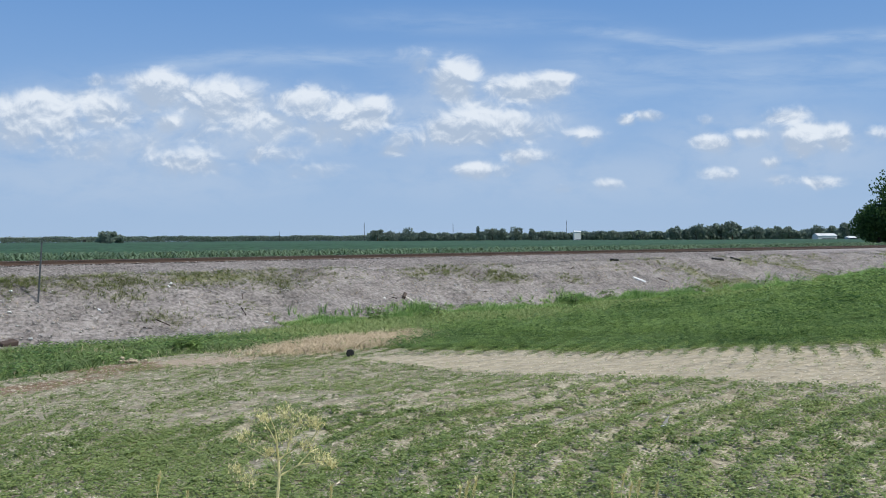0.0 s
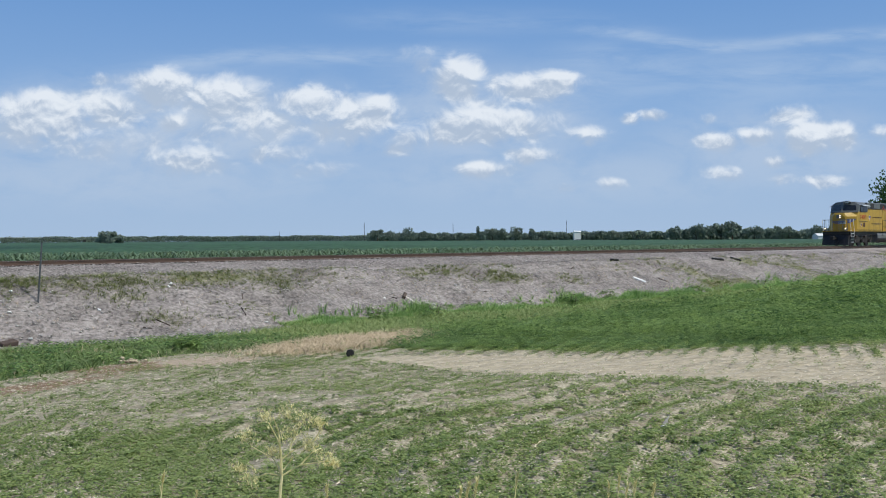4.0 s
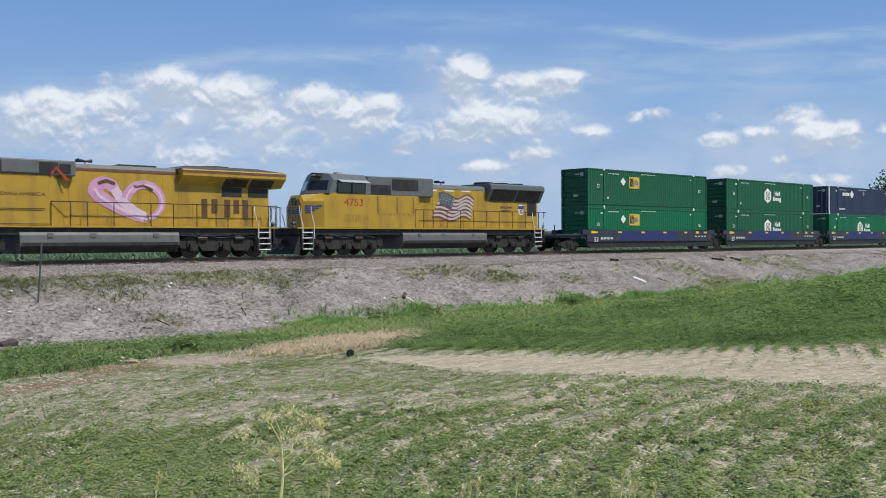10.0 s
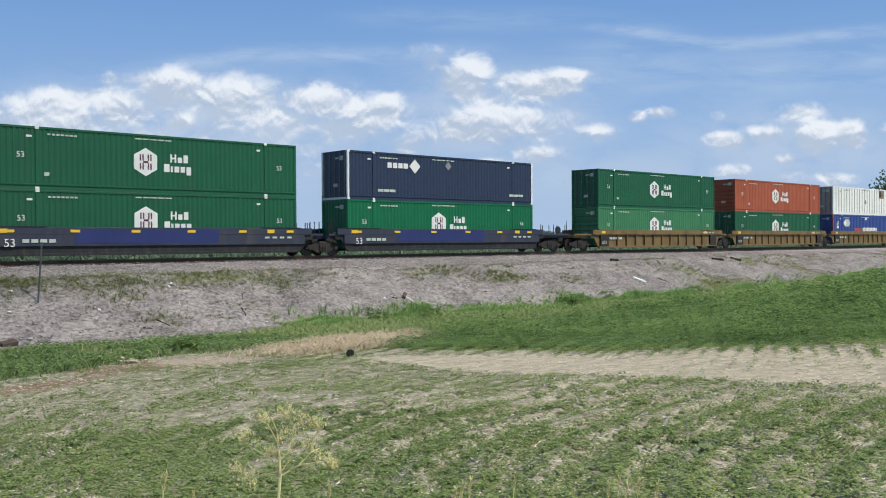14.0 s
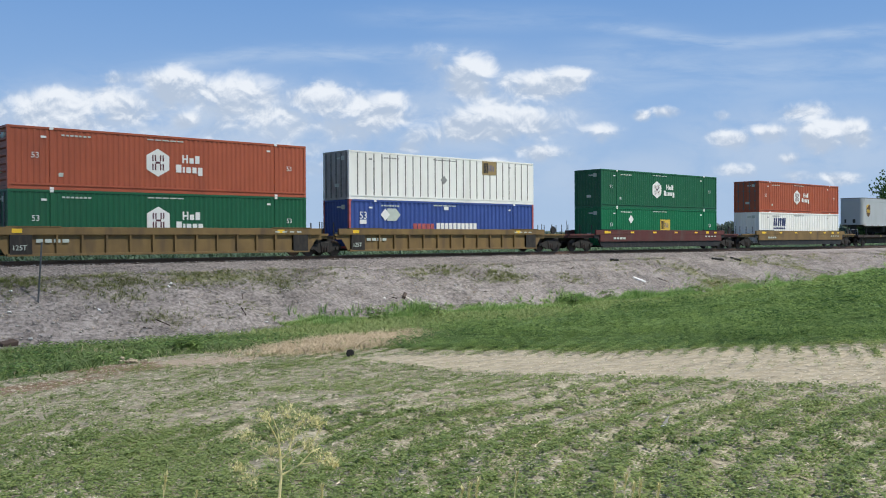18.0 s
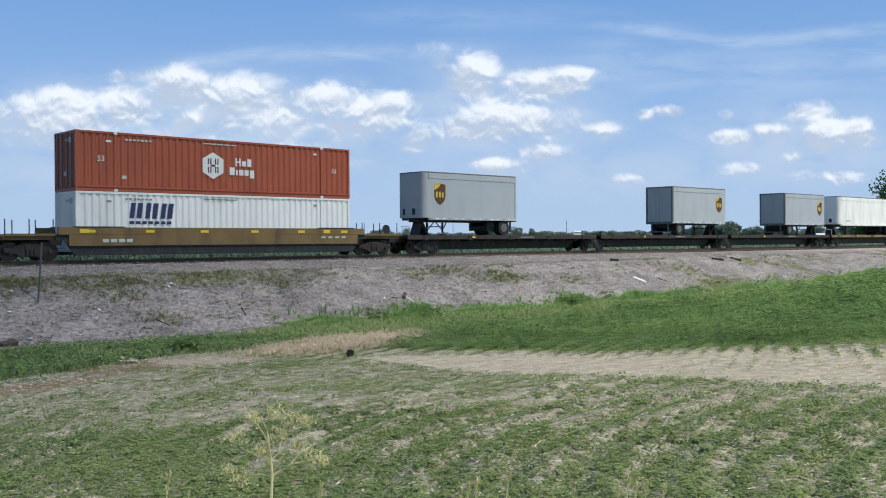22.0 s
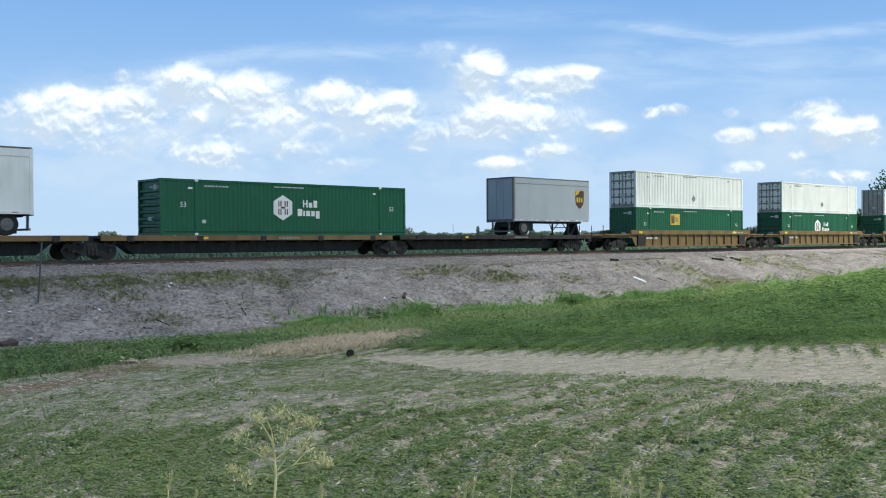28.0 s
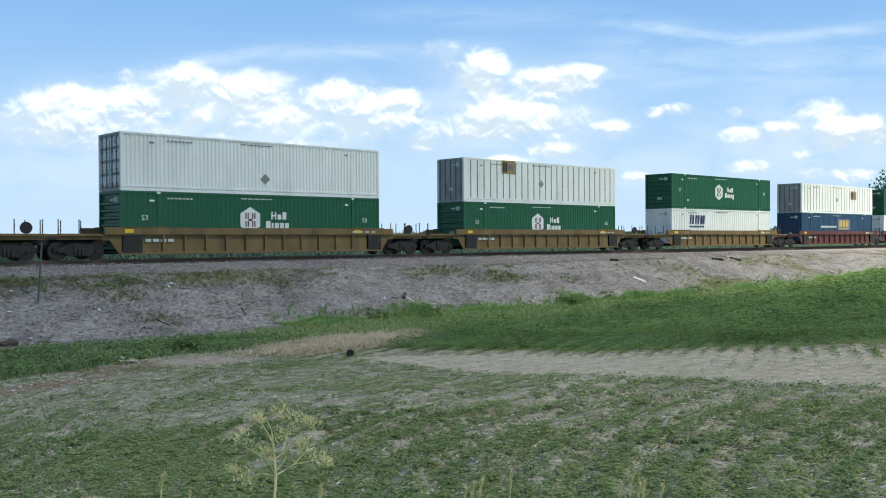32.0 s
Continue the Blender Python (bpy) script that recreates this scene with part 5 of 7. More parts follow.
def horn(lo, x, z):
    bm = rod((x, 0, z), (x, 0, z + 0.18), 0.03, 6)
    for k in (-0.14, 0, 0.14):
        rod((x, k, z + 0.2), (x - 0.4, k, z + 0.24), 0.03, 8, bm, 0.09)
    rod((x, 0.07, z + 0.2), (x + 0.36, 0.07, z + 0.24), 0.03, 8, bm, 0.09)
    part("horn", bm, M["black"], lo)


M["rust_stripe"] = shade("dull_red_stripe", (0.17, 0.075, 0.05), 0.6, var=0.3, scale=3, bump=0)
M["grimy_yellow"] = shade("grimy_yellow", (0.34, 0.22, 0.035), 0.6, var=0.3, scale=3, bump=0)
# lead locomotive
U_A = -89.95
A = rolling("locomotive", "yellow and grey diesel locomotive with a pink ribbon mural", "locomotive", U_A, 0.0, "locomotives")
loco_common(A, 22.2, (8.1, 15.9), 4.9, 18.75)
nose_and_cab(A, 1.95, 2.45, 5.6, 4.78)
part("equipment_cabinet", box(5.6, 9.4, -1.48, 1.48, 1.64, 3.98, 0.015), M["yellow"], A)
part("cabinet_top", box(5.6, 10.7, -1.42, 1.42, 3.98, 4.70, 0.06), M["loco_grey"], A, "grey upper cabinet")
for x in (6.5, 9.0):
    part("air_grille", box(x, x + 0.85, -1.44, -1.42, 4.08, 4.58), M["black"], A)
part("air_grille", box(9.9, 10.45, -1.44, -1.42, 4.08, 4.52), M["black"], A)
part("pipe_run", rod((5.7, -1.52, 4.04), (9.5, -1.52, 4.04), 0.035, 6), M["black"], A)
part("engine_hood", box(9.4, 16.1, -1.02, 1.02, 1.64, 4.42, 0.02), M["yellow"], A)
part("hood_shoulder", extrude_profile([(9.4, -1.48), (10.3, -1.02), (9.4, -1.02)], 1.64, 3.98, "z"), M["yellow"], A)
part("hood_roof", extrude_profile([(-1.04, 4.42), (-0.9, 4.62), (0.9, 4.62), (1.04, 4.42)], 10.7, 16.1, "x"), M["loco_grey"], A)
part("roof_stripe", box(10.7, 16.1, -1.05, -1.02, 4.30, 4.43), M["rust_stripe"], A)
for k in range(8):
    x = 10.5 + k * 0.68
    part("hood_door", box(x, x + 0.62, -1.035, -1.02, 1.72, 4.25, 0.004), M["yellow"], A)
# radiator section with flared wings
part("radiator_hood", box(16.1, 21.5, -1.02, 1.02, 1.64, 4.2, 0.02), M["yellow"], A)
part("radiator_wing", extrude_profile([(-1.02, 3.78), (-1.5, 4.22), (-1.56, 4.26), (-1.56, 4.52), (-1.5, 4.6), (1.5, 4.6), (1.56, 4.52), (1.56, 4.26), (1.5, 4.22), (1.02, 3.78)], 16.1, 22.3, "x"), M["yellow"], A, "flared yellow radiator wings")
part("wing_stripe", box(16.1, 22.3, -1.575, -1.56, 4.41, 4.54), M["rust_stripe"], A)
part("radiator_roof", extrude_profile([(16.0, 4.6), (16.3, 4.76), (20.5, 4.76), (22.3, 4.6)], -1.5, 1.5, "y"), M["loco_grey"], A)
part("radiator_fan", rod((18.4, 0, 4.7), (18.4, 0, 4.84), 1.1, 24), M["black"], A)
part("radiator_fan", rod((20.2, 0, 4.66), (20.2, 0, 4.80), 0.9, 24), M["black"], A)
for x in (18.6, 20.2):
    part("radiator_screen", extrude_profile([(-1.06, 3.80), (-1.46, 4.17), (-1.48, 4.16), (-1.08, 3.77)], x, x + 1.4, "x"), M["black"], A)
    part("intake_screen", box(x, x + 1.2, -1.045, -1.02, 3.25, 3.75), M["black"], A)
for k, x in enumerate((17.4, 18.0, 18.75, 19.3, 19.85)):
    part("louvre", box(x, x + 0.34, -1.04, -1.02, 2.15 if k % 2 == 0 else 2.35, 3.1), M["brown_box"], A)
for x in (16.3, 16.9, 20.4, 20.95):
    part("hood_door", box(x, x + 0.5, -1.035, -1.02, 1.75, 3.0, 0.004), M["yellow"], A)
for sg in (-1, 1):
    handrail(A, [9.5, 10.4, 11.2, 12.5, 14.4, 15.6, 16.9, 18.0, 18.7, 20.2, 21.2], 1.64, 2.78, sg)
horn(A, 11.7, 4.62)
part("exhaust_stack", box(13.2, 15.2, -0.5, 0.5, 4.6, 4.74, 0.04), M["black"], A)
part("bell_housing", box(5.0, 5.4, -0.4, 0.4, 4.7, 4.82, 0.03), M["loco_grey"], A)
words("7400", 0.66, 3.62, -1.5, 2.86, A, M["red"], "road_number", 1.22)
words("BUILDING AMERICA", 0.21, 6.7, -1.48, 3.02, A, M["brown_box"], "slogan", 1.35)
shield_emblem(A, 6.1, 3.03, -1.48, 0.8)
shield_emblem(A, 4.0, 2.25, -1.5, 0.5)
part("cab_vent", box(4.4, 4.95, -1.51, -1.5, 2.05, 2.5), M["brown_box"], A)
for x0, x1, z in ((3.5, 5.5, 2.62), (6.4, 9.2, 2.42), (2.6, 9.4, 1.72)):
    part("grab_bar", rod((x0, -1.53, z), (x1, -1.53, z), 0.018, 6), M["black"], A)
part("marker_chevron", band([(9.45, 3.9), (9.75, 4.35), (10.3, 3.75)], 0.14, -1.44), M["red"], A)
# pink ribbon mural: two loops and a tail
YA = -1.037
loop_l = [(12.2 - 0.5 * math.cos(t), 3.34 + 0.42 * math.sin(t)) for t in np.linspace(-0.3, math.pi * 0.95, 14)]
tail = [(11.72, 3.45), (11.95, 3.1), (12.45, 2.8), (13.1, 2.45), (13.75, 2.15), (14.4, 1.98)]
cross = [(12.7, 3.5), (12.95, 3.1), (13.3, 2.72), (13.75, 2.38), (14.3, 2.1)]
loop_r = [(14.25 + 0.95 * math.cos(t), 2.88 + 0.85 * math.sin(t)) for t in np.linspace(math.pi * 0.95, -math.pi * 0.42, 18)]
part("ribbon_mural", band(loop_l, 0.60, YA), M["pink"], A, "pink and white ribbon painted on the hood")
part("ribbon_mural", band(tail, lambda t: 0.75 - 0.4 * t, YA - 0.004), M["pink"], A)
part("ribbon_mural", band(cross, 0.46, YA - 0.008), M["pale_pink"], A)
part("ribbon_mural", band(loop_r, lambda t: 0.50 - 0.22 * t, YA - 0.012), M["pink"], A)
part("ribbon_highlight", band(loop_r, 0.10, YA - 0.02), M["pale_pink"], A)
part("ribbon_highlight", band(tail, 0.16, YA - 0.02), M["pale_pink"], A)
part("ribbon_shadow", band([(11.9, 3.72), (12.3, 3.86), (12.75, 3.72)], 0.16, YA - 0.02), M["brown_box"], A)
part("ribbon_shadow", band([(13.7, 3.60), (14.2, 3.68), (14.7, 3.45)], 0.14, YA - 0.02), M["brown_box"], A)

# second locomotive
U_B = -68.05
B = rolling("locomotive", "yellow and grey diesel locomotive with a flag mural", "locomotive", U_B, 0.0, "locomotives")
loco_common(B, 22.6, (8.9, 16.2), 4.9, 19.0, False)
nose_and_cab(B, 1.95, 2.6, 6.2, 4.85, lit=False)
part("equipment_cabinet", box(6.2, 10.2, -1.48, 1.48, 1.64, 3.60, 0.015), M["yellow"], B)
part("cabinet_top", box(6.2, 8.0, -1.42, 1.42, 3.60, 4.72, 0.05), M["loco_grey"], B, "grey upper cabinet")
part("air_grille", box(6.45, 8.0, -1.445, -1.42, 3.62, 4.22), M["black"], B)
part("blower_housing", box(8.0, 11.6, -1.30, 1.30, 3.60, 4.76, 0.06), M["loco_grey"], B)
part("air_grille", box(8.2, 10.3, -1.325, -1.30, 3.95, 4.62), M["black"], B)
part("engine_hood", box(10.2, 17.0, -1.02, 1.02, 1.64, 4.18, 0.02), M["yellow"], B)
part("hood_roof", extrude_profile([(-1.04, 4.18), (-0.9, 4.45), (0.9, 4.45), (1.04, 4.18)], 11.6, 17.0, "x"), M["loco_grey"], B)
for k in range(9):
    x = 10.4 + k * 0.68
    part("hood_door", box(x, x + 0.62, -1.035, -1.02, 1.72, 4.05, 0.004), M["yellow"], B)
for x in (11.3, 12.8, 14.3):
    part("hood_vent", box(x, x + 0.8, -1.06, -1.02, 4.02, 4.1), M["white"], B)
part("radiator_hood", box(17.0, 21.8, -1.02, 1.02, 1.64, 3.6, 0.02), M["yellow"], B)
part("radiator_wing", extrude_profile([(-1.02, 3.45), (-1.50, 4.30), (-1.50, 4.55), (-1.3, 4.66), (1.3, 4.66), (1.50, 4.55), (1.50, 4.30), (1.02, 3.45)], 16.6, 22.0, "x"), M["loco_grey"], B, "dark grey flared radiator")
for x in (16.9, 19.4):
    part("radiator_screen", extrude_profile([(-1.08, 3.52), (-1.49, 4.24), (-1.51, 4.24), (-1.10, 3.51)], x, x + 2.3, "x"), M["black"], B)
for x in (17.4, 18.9, 20.4):
    part("radiator_fan", rod((x, 0, 4.66), (x, 0, 4.80), 0.68, 20), M["black"], B)
part("rear_screen", box(20.7, 21.6, -1.045, -1.02, 2.55, 3.5), M["black"], B)
for sg in (-1, 1):
    handrail(B, [9.9, 10.6, 11.4, 12.6, 13.8, 15.0, 16.2, 17.4, 18.7, 20.0, 21.4], 1.64, 2.78, sg)
horn(B, 13.4, 4.45)
words("4753", 0.60, 4.40, -1.5, 2.92, B, M["red"], "road_number", 1.2)
words("BUILDING", 0.22, 18.0, -1.02, 3.02, B, M["brown_box"], "slogan", 1.2)
words("AMERICA", 0.22, 18.0, -1.02, 2.76, B, M["brown_box"], "slogan", 1.2)
shield_emblem(B, 20.05, 2.95, -1.02, 1.15)
part("side_writing", bars(bmesh.new(), 7.0, 10.0, -1.48, 2.38, 2.54, 8, 0.35), M["grimy_yellow"], B)
for x0, x1 in ((4.4, 5.1), (5.2, 5.6), (5.9, 6.2)):
    part("cab_vent", box(x0, x1, -1.51, -1.5, 1.95, 2.4), M["grimy_yellow"], B)
for x in (6.9, 8.4, 9.7):
    part("door_gap", box(x, x + 0.06, -1.49, -1.48, 2.5, 3.5), M["brown_box"], B)
# waving flag mural
YB = -1.037
def flag_pt(s, t):
    return (11.65 + 0.85 * t * (1 - 0.6 * s) + 3.45 * s, 2.22 + 1.65 * t * (1 - 0.18 * s) + 0.23 * math.sin(9.0 * s + 0.6) * (0.35 + 0.65 * s) - 0.1 * s * (1 - t) + 0.05 * s)
for k in range(13):
    pts = [flag_pt(s, (k + 0.5) / 13) for s in np.linspace(0, 1, 22)]
    part("flag_stripe", band(pts, 0.135, YB - 0.002 * (k % 2)), M["flag_red" if k % 2 == 0 else "flag_white"], B, "waving flag painted on the hood" if k == 0 else "")
part("flag_canton", band([flag_pt(s, 0.77) for s in np.linspace(0.0, 0.40, 12)], 0.80, YB - 0.014), M["flag_blue"], B)
for i in range(5):
    for j in range(4):
        x, z = flag_pt(0.05 + 0.08 * i, 0.62 + 0.10 * j)
        part("flag_star", box(x - 0.026, x + 0.026, YB - 0.034, YB - 0.026, z - 0.024, z + 0.024), M["white"], B)


# ---- plants and stones of the field and the bank ----
def fan_points(n, r0, r1, spread=30, seed=0, thin=False):
    """Points spread evenly over the stretch of ground in front of the camera between two distances."""
    g = np.random.default_rng(seed)
    u = g.random(n)
    r = r0 * (r1 / r0) ** u if thin else np.sqrt(r0 ** 2 + (r1 ** 2 - r0 ** 2) * u)
    a = PAN + np.radians(spread) * (2 * g.random(n) - 1)
    return r * np.sin(a), r * np.cos(a), g


def on_ground(x, y, dz=0.0):
    return np.stack([x, y, relief(x, y) + dz], -1)


def leaf_fan(n, reach, rise, width, seed):
    """Template: n rhombic leaves on short stalks round a point."""
    g = np.random.default_rng(seed)
    tv, tf = [], []
    for k in range(n):
        a = 2 * math.pi * k / n + g.uniform(-0.4, 0.4)
        h = rise * g.uniform(0.5, 1.0)
        s, e = 0.25 * reach, reach * g.uniform(0.8, 1.15)
        dz = g.uniform(-0.25, 0.15) * reach
        c, sn = math.cos(a), math.sin(a)
        i = len(tv)
        tv += [(s * c, s * sn, h), ((s + e) / 2 * c - width * sn, (s + e) / 2 * sn + width * c, h + 0.1 * reach), (e * c, e * sn, h + dz), ((s + e) / 2 * c + width * sn, (s + e) / 2 * sn - width * c, h + 0.1 * reach)]
        tf.append((i, i + 1, i + 2, i + 3))
    return tv, tf


def tuft(n, h, spread, w, seed):
    """Template: n bent grass blades, each two quads."""
    g = np.random.default_rng(seed)
    tv, tf = [], []
    for k in range(n):
        a = g.uniform(0, 2 * math.pi)
        c, s = math.cos(a), math.sin(a)
        r0, hh, out = g.uniform(0, 0.35) * spread, h * g.uniform(0.5, 1.0), spread * g.uniform(0.5, 1.2)
        i = len(tv)
        for f, ww in ((0, 1.0), (0.55, 0.8), (1.0, 0.15)):
            x, y, z = c * (r0 + out * f * f), s * (r0 + out * f * f), hh * f
            tv += [(x - s * w * ww, y + c * w * ww, z), (x + s * w * ww, y - c * w * ww, z)]
        tf += [(i, i + 1, i + 3, i + 2), (i + 2, i + 3, i + 5, i + 4)]
    return tv, tf


def crop_cover(x, y):
    """How thickly the young crop stands: streaks along the rows and bare patches."""
    row = vnoise(x * 1.1, row_across(x, y) * 1.5, 0.8, 31, 5)
    patch = vnoise(x, y, 3.0, 32, 4)
    near = 1.6 * step(8.5, 5.5, np.hypot(x, y)) + 0.8 * step(9.5, 5.0, x) * step(6, 10, y) * step(17, 12, y) + 0.8 * step(10.5, 12.2, x)
    left = step(10.5, 8, x) * step(6, 8.5, y)
    patch = patch + 1.3 * left * (vnoise(x * 0.55, row_across(x, y) * 1.5, 1.4, 35, 3) - 0.52)
    return 0.31 + 0.12 * left + (0.42 + 0.12 * left) * step(0.44, 0.63, 0.6 * row + 0.4 * patch + 0.045 * near - 0.02 * left) - 0.28 * left * step(3.5, 6.0, x) + 0.04 * step(5.0, 3.0, x)


for k, (n, r0, r1, sz) in enumerate(((46000, 4.2, 12, 0.031), (70000, 12, 25, 0.034), (88000, 25, 125, 0.0))):
    x, y, g = fan_points(n, r0, r1, seed=40 + k, thin=r0 >= 25)
    if r1 <= 25:
        across, f = row_across(x, y), furrow(x, y) / 2
        drill = (x > 12.5) & (x < 19) & (g.random(n) < 0.7)
        y = y + np.where(drill, (np.round(f) - f + g.normal(0, 0.10, n)) * 2 * ROW_GAP / math.cos(radians(27)), np.where(g.random(n) < 0.3, np.round(across / 0.40) * 0.40 + g.normal(0, 0.06, n) - across, 0))
    z_ = zones(x, y)
    keep = (1 - z_["rubble"]) * (1 - (0.97 - 0.42 * step(14.5, 18.0, x)) * z_["bare"]) ** 2 * (1 - z_["straw"]) ** 2 * (1 - 0.85 * z_["dirt"]) * (1 - 0.93 * z_["pale"]) * (1 - 0.7 * z_["grass"] * (1 - z_["lush"])) * np.maximum(np.where((x > 13) & (x < 24), 0.55, 1.0) * crop_cover(x, y), 0.12 + 0.88 * z_["lush"]) * (1 - 0.93 * z_["meadow"])
    m = (g.random(n) < keep) & (y < 37.5)
    lush = z_["lush"][m]
    pos = on_ground(x[m], y[m], -0.01)
    far = np.hypot(x[m], y[m])
    size = (np.maximum(0.05, 0.0020 * far) if r0 >= 25 else sz) * (g.uniform(0.55, 1.15, m.sum()) + 1.0 * g.random(m.sum()) ** 5) * (1 + 0.5 * lush)
    for name, sel, mt, tmpl in (("young_crop", lush < 0.5, M["soy"], leaf_fan(7, 1.0, 1.2, 0.32, 5)), ("lush_crop", lush >= 0.5, M["lush"], leaf_fan(8, 0.8, 1.6, 0.30, 6))):
        if sel.sum():
            ob = strew(name, *tmpl, pos[sel], g.uniform(0, 6.28, sel.sum()), size[sel], mt, tall=size[sel] * (1 + lush[sel] * (0.1 + 1.0 * step(0.45, 0.7, vnoise(pos[sel][:, 0], pos[sel][:, 1], 1.6, 36)))))
            tagged(ob, "low young green crop plants in rows" if name == "young_crop" else "dense dark green crop plants", "crop", kind="stuff")

# thin rows of seedlings on the bare strip, thicker towards its far edge
g = np.random.default_rng(64)
n = 26000
x, y = g.uniform(12.4, 23, n), g.uniform(1.5, 17, n)
f = furrow(x, y)
y = y + (np.round(f) - f + g.normal(0, 0.10, n)) * ROW_GAP / math.cos(radians(27))
hi = np.interp(y, [3, 8.4, 10.5, 11.8, 14.9, 16.7], [17.2, 16.9, 16.4, 15.7, 15.2, 14.3])
z_ = zones(x, y)
m = g.random(n) < (0.015 + 0.55 * step(hi - 1.3, hi + 0.5, x) + 0.10 * step(10.5, 8, y)) * (1 - step(hi + 2.5, hi + 5, x)) * (1 - z_["straw"]) * step(0.30, 0.62, vnoise(x, y, 0.9, 65)) * (y < 17)
size = 0.036 * g.uniform(0.6, 1.4, m.sum())
tagged(strew("seedlings", *leaf_fan(6, 1.0, 1.9, 0.34, 15), on_ground(x[m], y[m], -0.01), g.uniform(0, 6.28, m.sum()), size, M["soy"]), "small green seedlings in slanting rows on bare soil", "crop", kind="stuff")

# pale crop residue on the soil
M["residue"] = shade("crop_residue", (0.52, 0.465, 0.36), 0.9, var=0.2, island=0.4)
x, y, g = fan_points(110000, 4.2, 30, seed=60)
z_ = zones(x, y)
m = g.random(len(x)) < (1 - z_["rubble"]) * (1 - z_["lush"]) * (1 - z_["grass"]) * (0.15 + 0.85 * vnoise(x, y, 2.0, 61))
flake = [(-1, -0.16, 0.05), (1, -0.2, 0.2), (1, 0.2, 0.3), (-1, 0.16, 0.12)]
ob = strew("crop_residue", flake, [(0, 1, 2, 3)], on_ground(x[m], y[m], 0.004), g.uniform(0, 6.28, m.sum()), 0.025 * g.uniform(0.4, 1.8, m.sum()), M["residue"])
tagged(ob, "scattered pale straw residue on the soil", "residue", kind="stuff")

# grass of the swale, the foot of the bank and green patches on the bank
def grass_stand(name, label, n, r0, r1, weight, size, material, tmpl, seed, spread=30):
    x, y, g = fan_points(n, r0, r1, spread, seed, r1 > 60)
    m = g.random(n) < weight(x, y, zones(x, y))
    pos = on_ground(x[m], y[m], -0.02)
    ob = strew(name, *tmpl, pos, g.uniform(0, 6.28, m.sum()), size * g.uniform(0.5, 1.5, m.sum()), material)
    return tagged(ob, label, "grass", kind="stuff")




grass_stand("swale_grass", "short green grass in the swale", 20000, 20, 60, lambda x, y, z: z["grass"] * (1 - 0.7 * z["lush"]) * (y < 38), 0.13, M["grass"], tuft(8, 1.0, 1.0, 0.05, 1), 70)
g = np.random.default_rng(72)
n = 15000
x = 24 + 90 * g.random(n) ** 1.35
edge = 36.9 - 4.5 * np.exp(-((x - 17) / 5.5) ** 2)
y = edge - 0.5 + g.normal(0, 0.75, n) - 1.6 * g.random(n) ** 2
clump = vnoise(x, y * 2.0, 3.2, 71, 4)
m = g.random(n) < step(0.36, 0.58, clump)
h = (0.20 + 0.55 * step(0.45, 0.75, clump[m])) * g.uniform(0.6, 1.3, m.sum())
ob = strew("tall_grass", *tuft(7, 1.0, 1.25, 0.07, 8), on_ground(x[m], y[m], -0.02), g.uniform(0, 6.28, m.sum()), 0.26 * g.uniform(0.7, 1.3, m.sum()), M["fringe"], tall=h)
tagged(ob, "taller bright green grass and weeds at the foot of the bank", "grass", kind="stuff")
def bank_stand(name, label, n, weight, size, material, tmpl, seed):
    g = np.random.default_rng(seed)
    x, y = 6 + 108 * g.random(n) ** 1.7, g.uniform(36.4, 42.7, n)
    m = g.random(n) < weight(x, y, zones(x, y))
    ob = strew(name, *tmpl, on_ground(x[m], y[m], -0.015), g.uniform(0, 6.28, m.sum()), size * g.uniform(0.5, 1.5, m.sum()), material)
    return tagged(ob, label, "grass", kind="stuff")


grass_stand("meadow_grass", "bright green grass strip along the foot of the bank", 60000, 30, 115, lambda x, y, z: z["meadow"] * (0.3 + 0.7 * step(0.35, 0.6, vnoise(x, y, 3.0, 87))), 0.24, M["meadow"], tuft(7, 1.0, 0.9, 0.06, 7), 86)
bank_stand("bank_weeds", "thin olive weeds on the stony bank", 60000, lambda x, y, z: z["bank_green"], 0.13, M["bank_grass"], tuft(8, 1.0, 1.7, 0.06, 2), 73)
M["dead_stalk"] = leafy("dead_stalks", (0.28, 0.25, 0.23), (0.56, 0.51, 0.475), trans=0.1)
bank_stand("dead_stalks", "grey dead stalks lying over the stony bank", 34000, lambda x, y, z: z["rubble"] * (0.15 + 0.85 * step(0.42, 0.62, vnoise(x, y, 2.2, 88))), 0.15, M["dead_stalk"], tuft(6, 0.45, 1.7, 0.035, 6), 89)
bank_stand("bank_sprigs", "scattered dry sprigs on the stony bank", 9000, lambda x, y, z: (0.25 + 0.75 * z["bank_green"]) * step(0.4, 0.65, vnoise(x, y, 3.0, 79)), 0.12, M["straw"], tuft(5, 1.0, 1.2, 0.05, 3), 74)
grass_stand("dry_grass", "dry straw-coloured grass patch", 80000, 18, 36, lambda x, y, z: z["straw"], 0.14, M["straw"], tuft(9, 1.0, 1.3, 0.04, 4), 75, 24)
grass_stand("left_weeds", "ragged green weeds beside the swale", 17000, 18, 40, lambda x, y, z: z["grass"] * (x < 15) * step(0.36, 0.56, vnoise(x, y, 1.5, 76)), 0.19, M["grass"], tuft(7, 1.0, 1.5, 0.05, 5), 77)
grass_stand("swale_clover", "broad-leaved green weeds among the swale grass", 9000, 18, 40, lambda x, y, z: z["grass"] * (x < 16) * step(0.42, 0.6, vnoise(x, y, 1.1, 78)), 0.12, M["lush"], leaf_fan(8, 1.0, 1.5, 0.32, 12), 79)
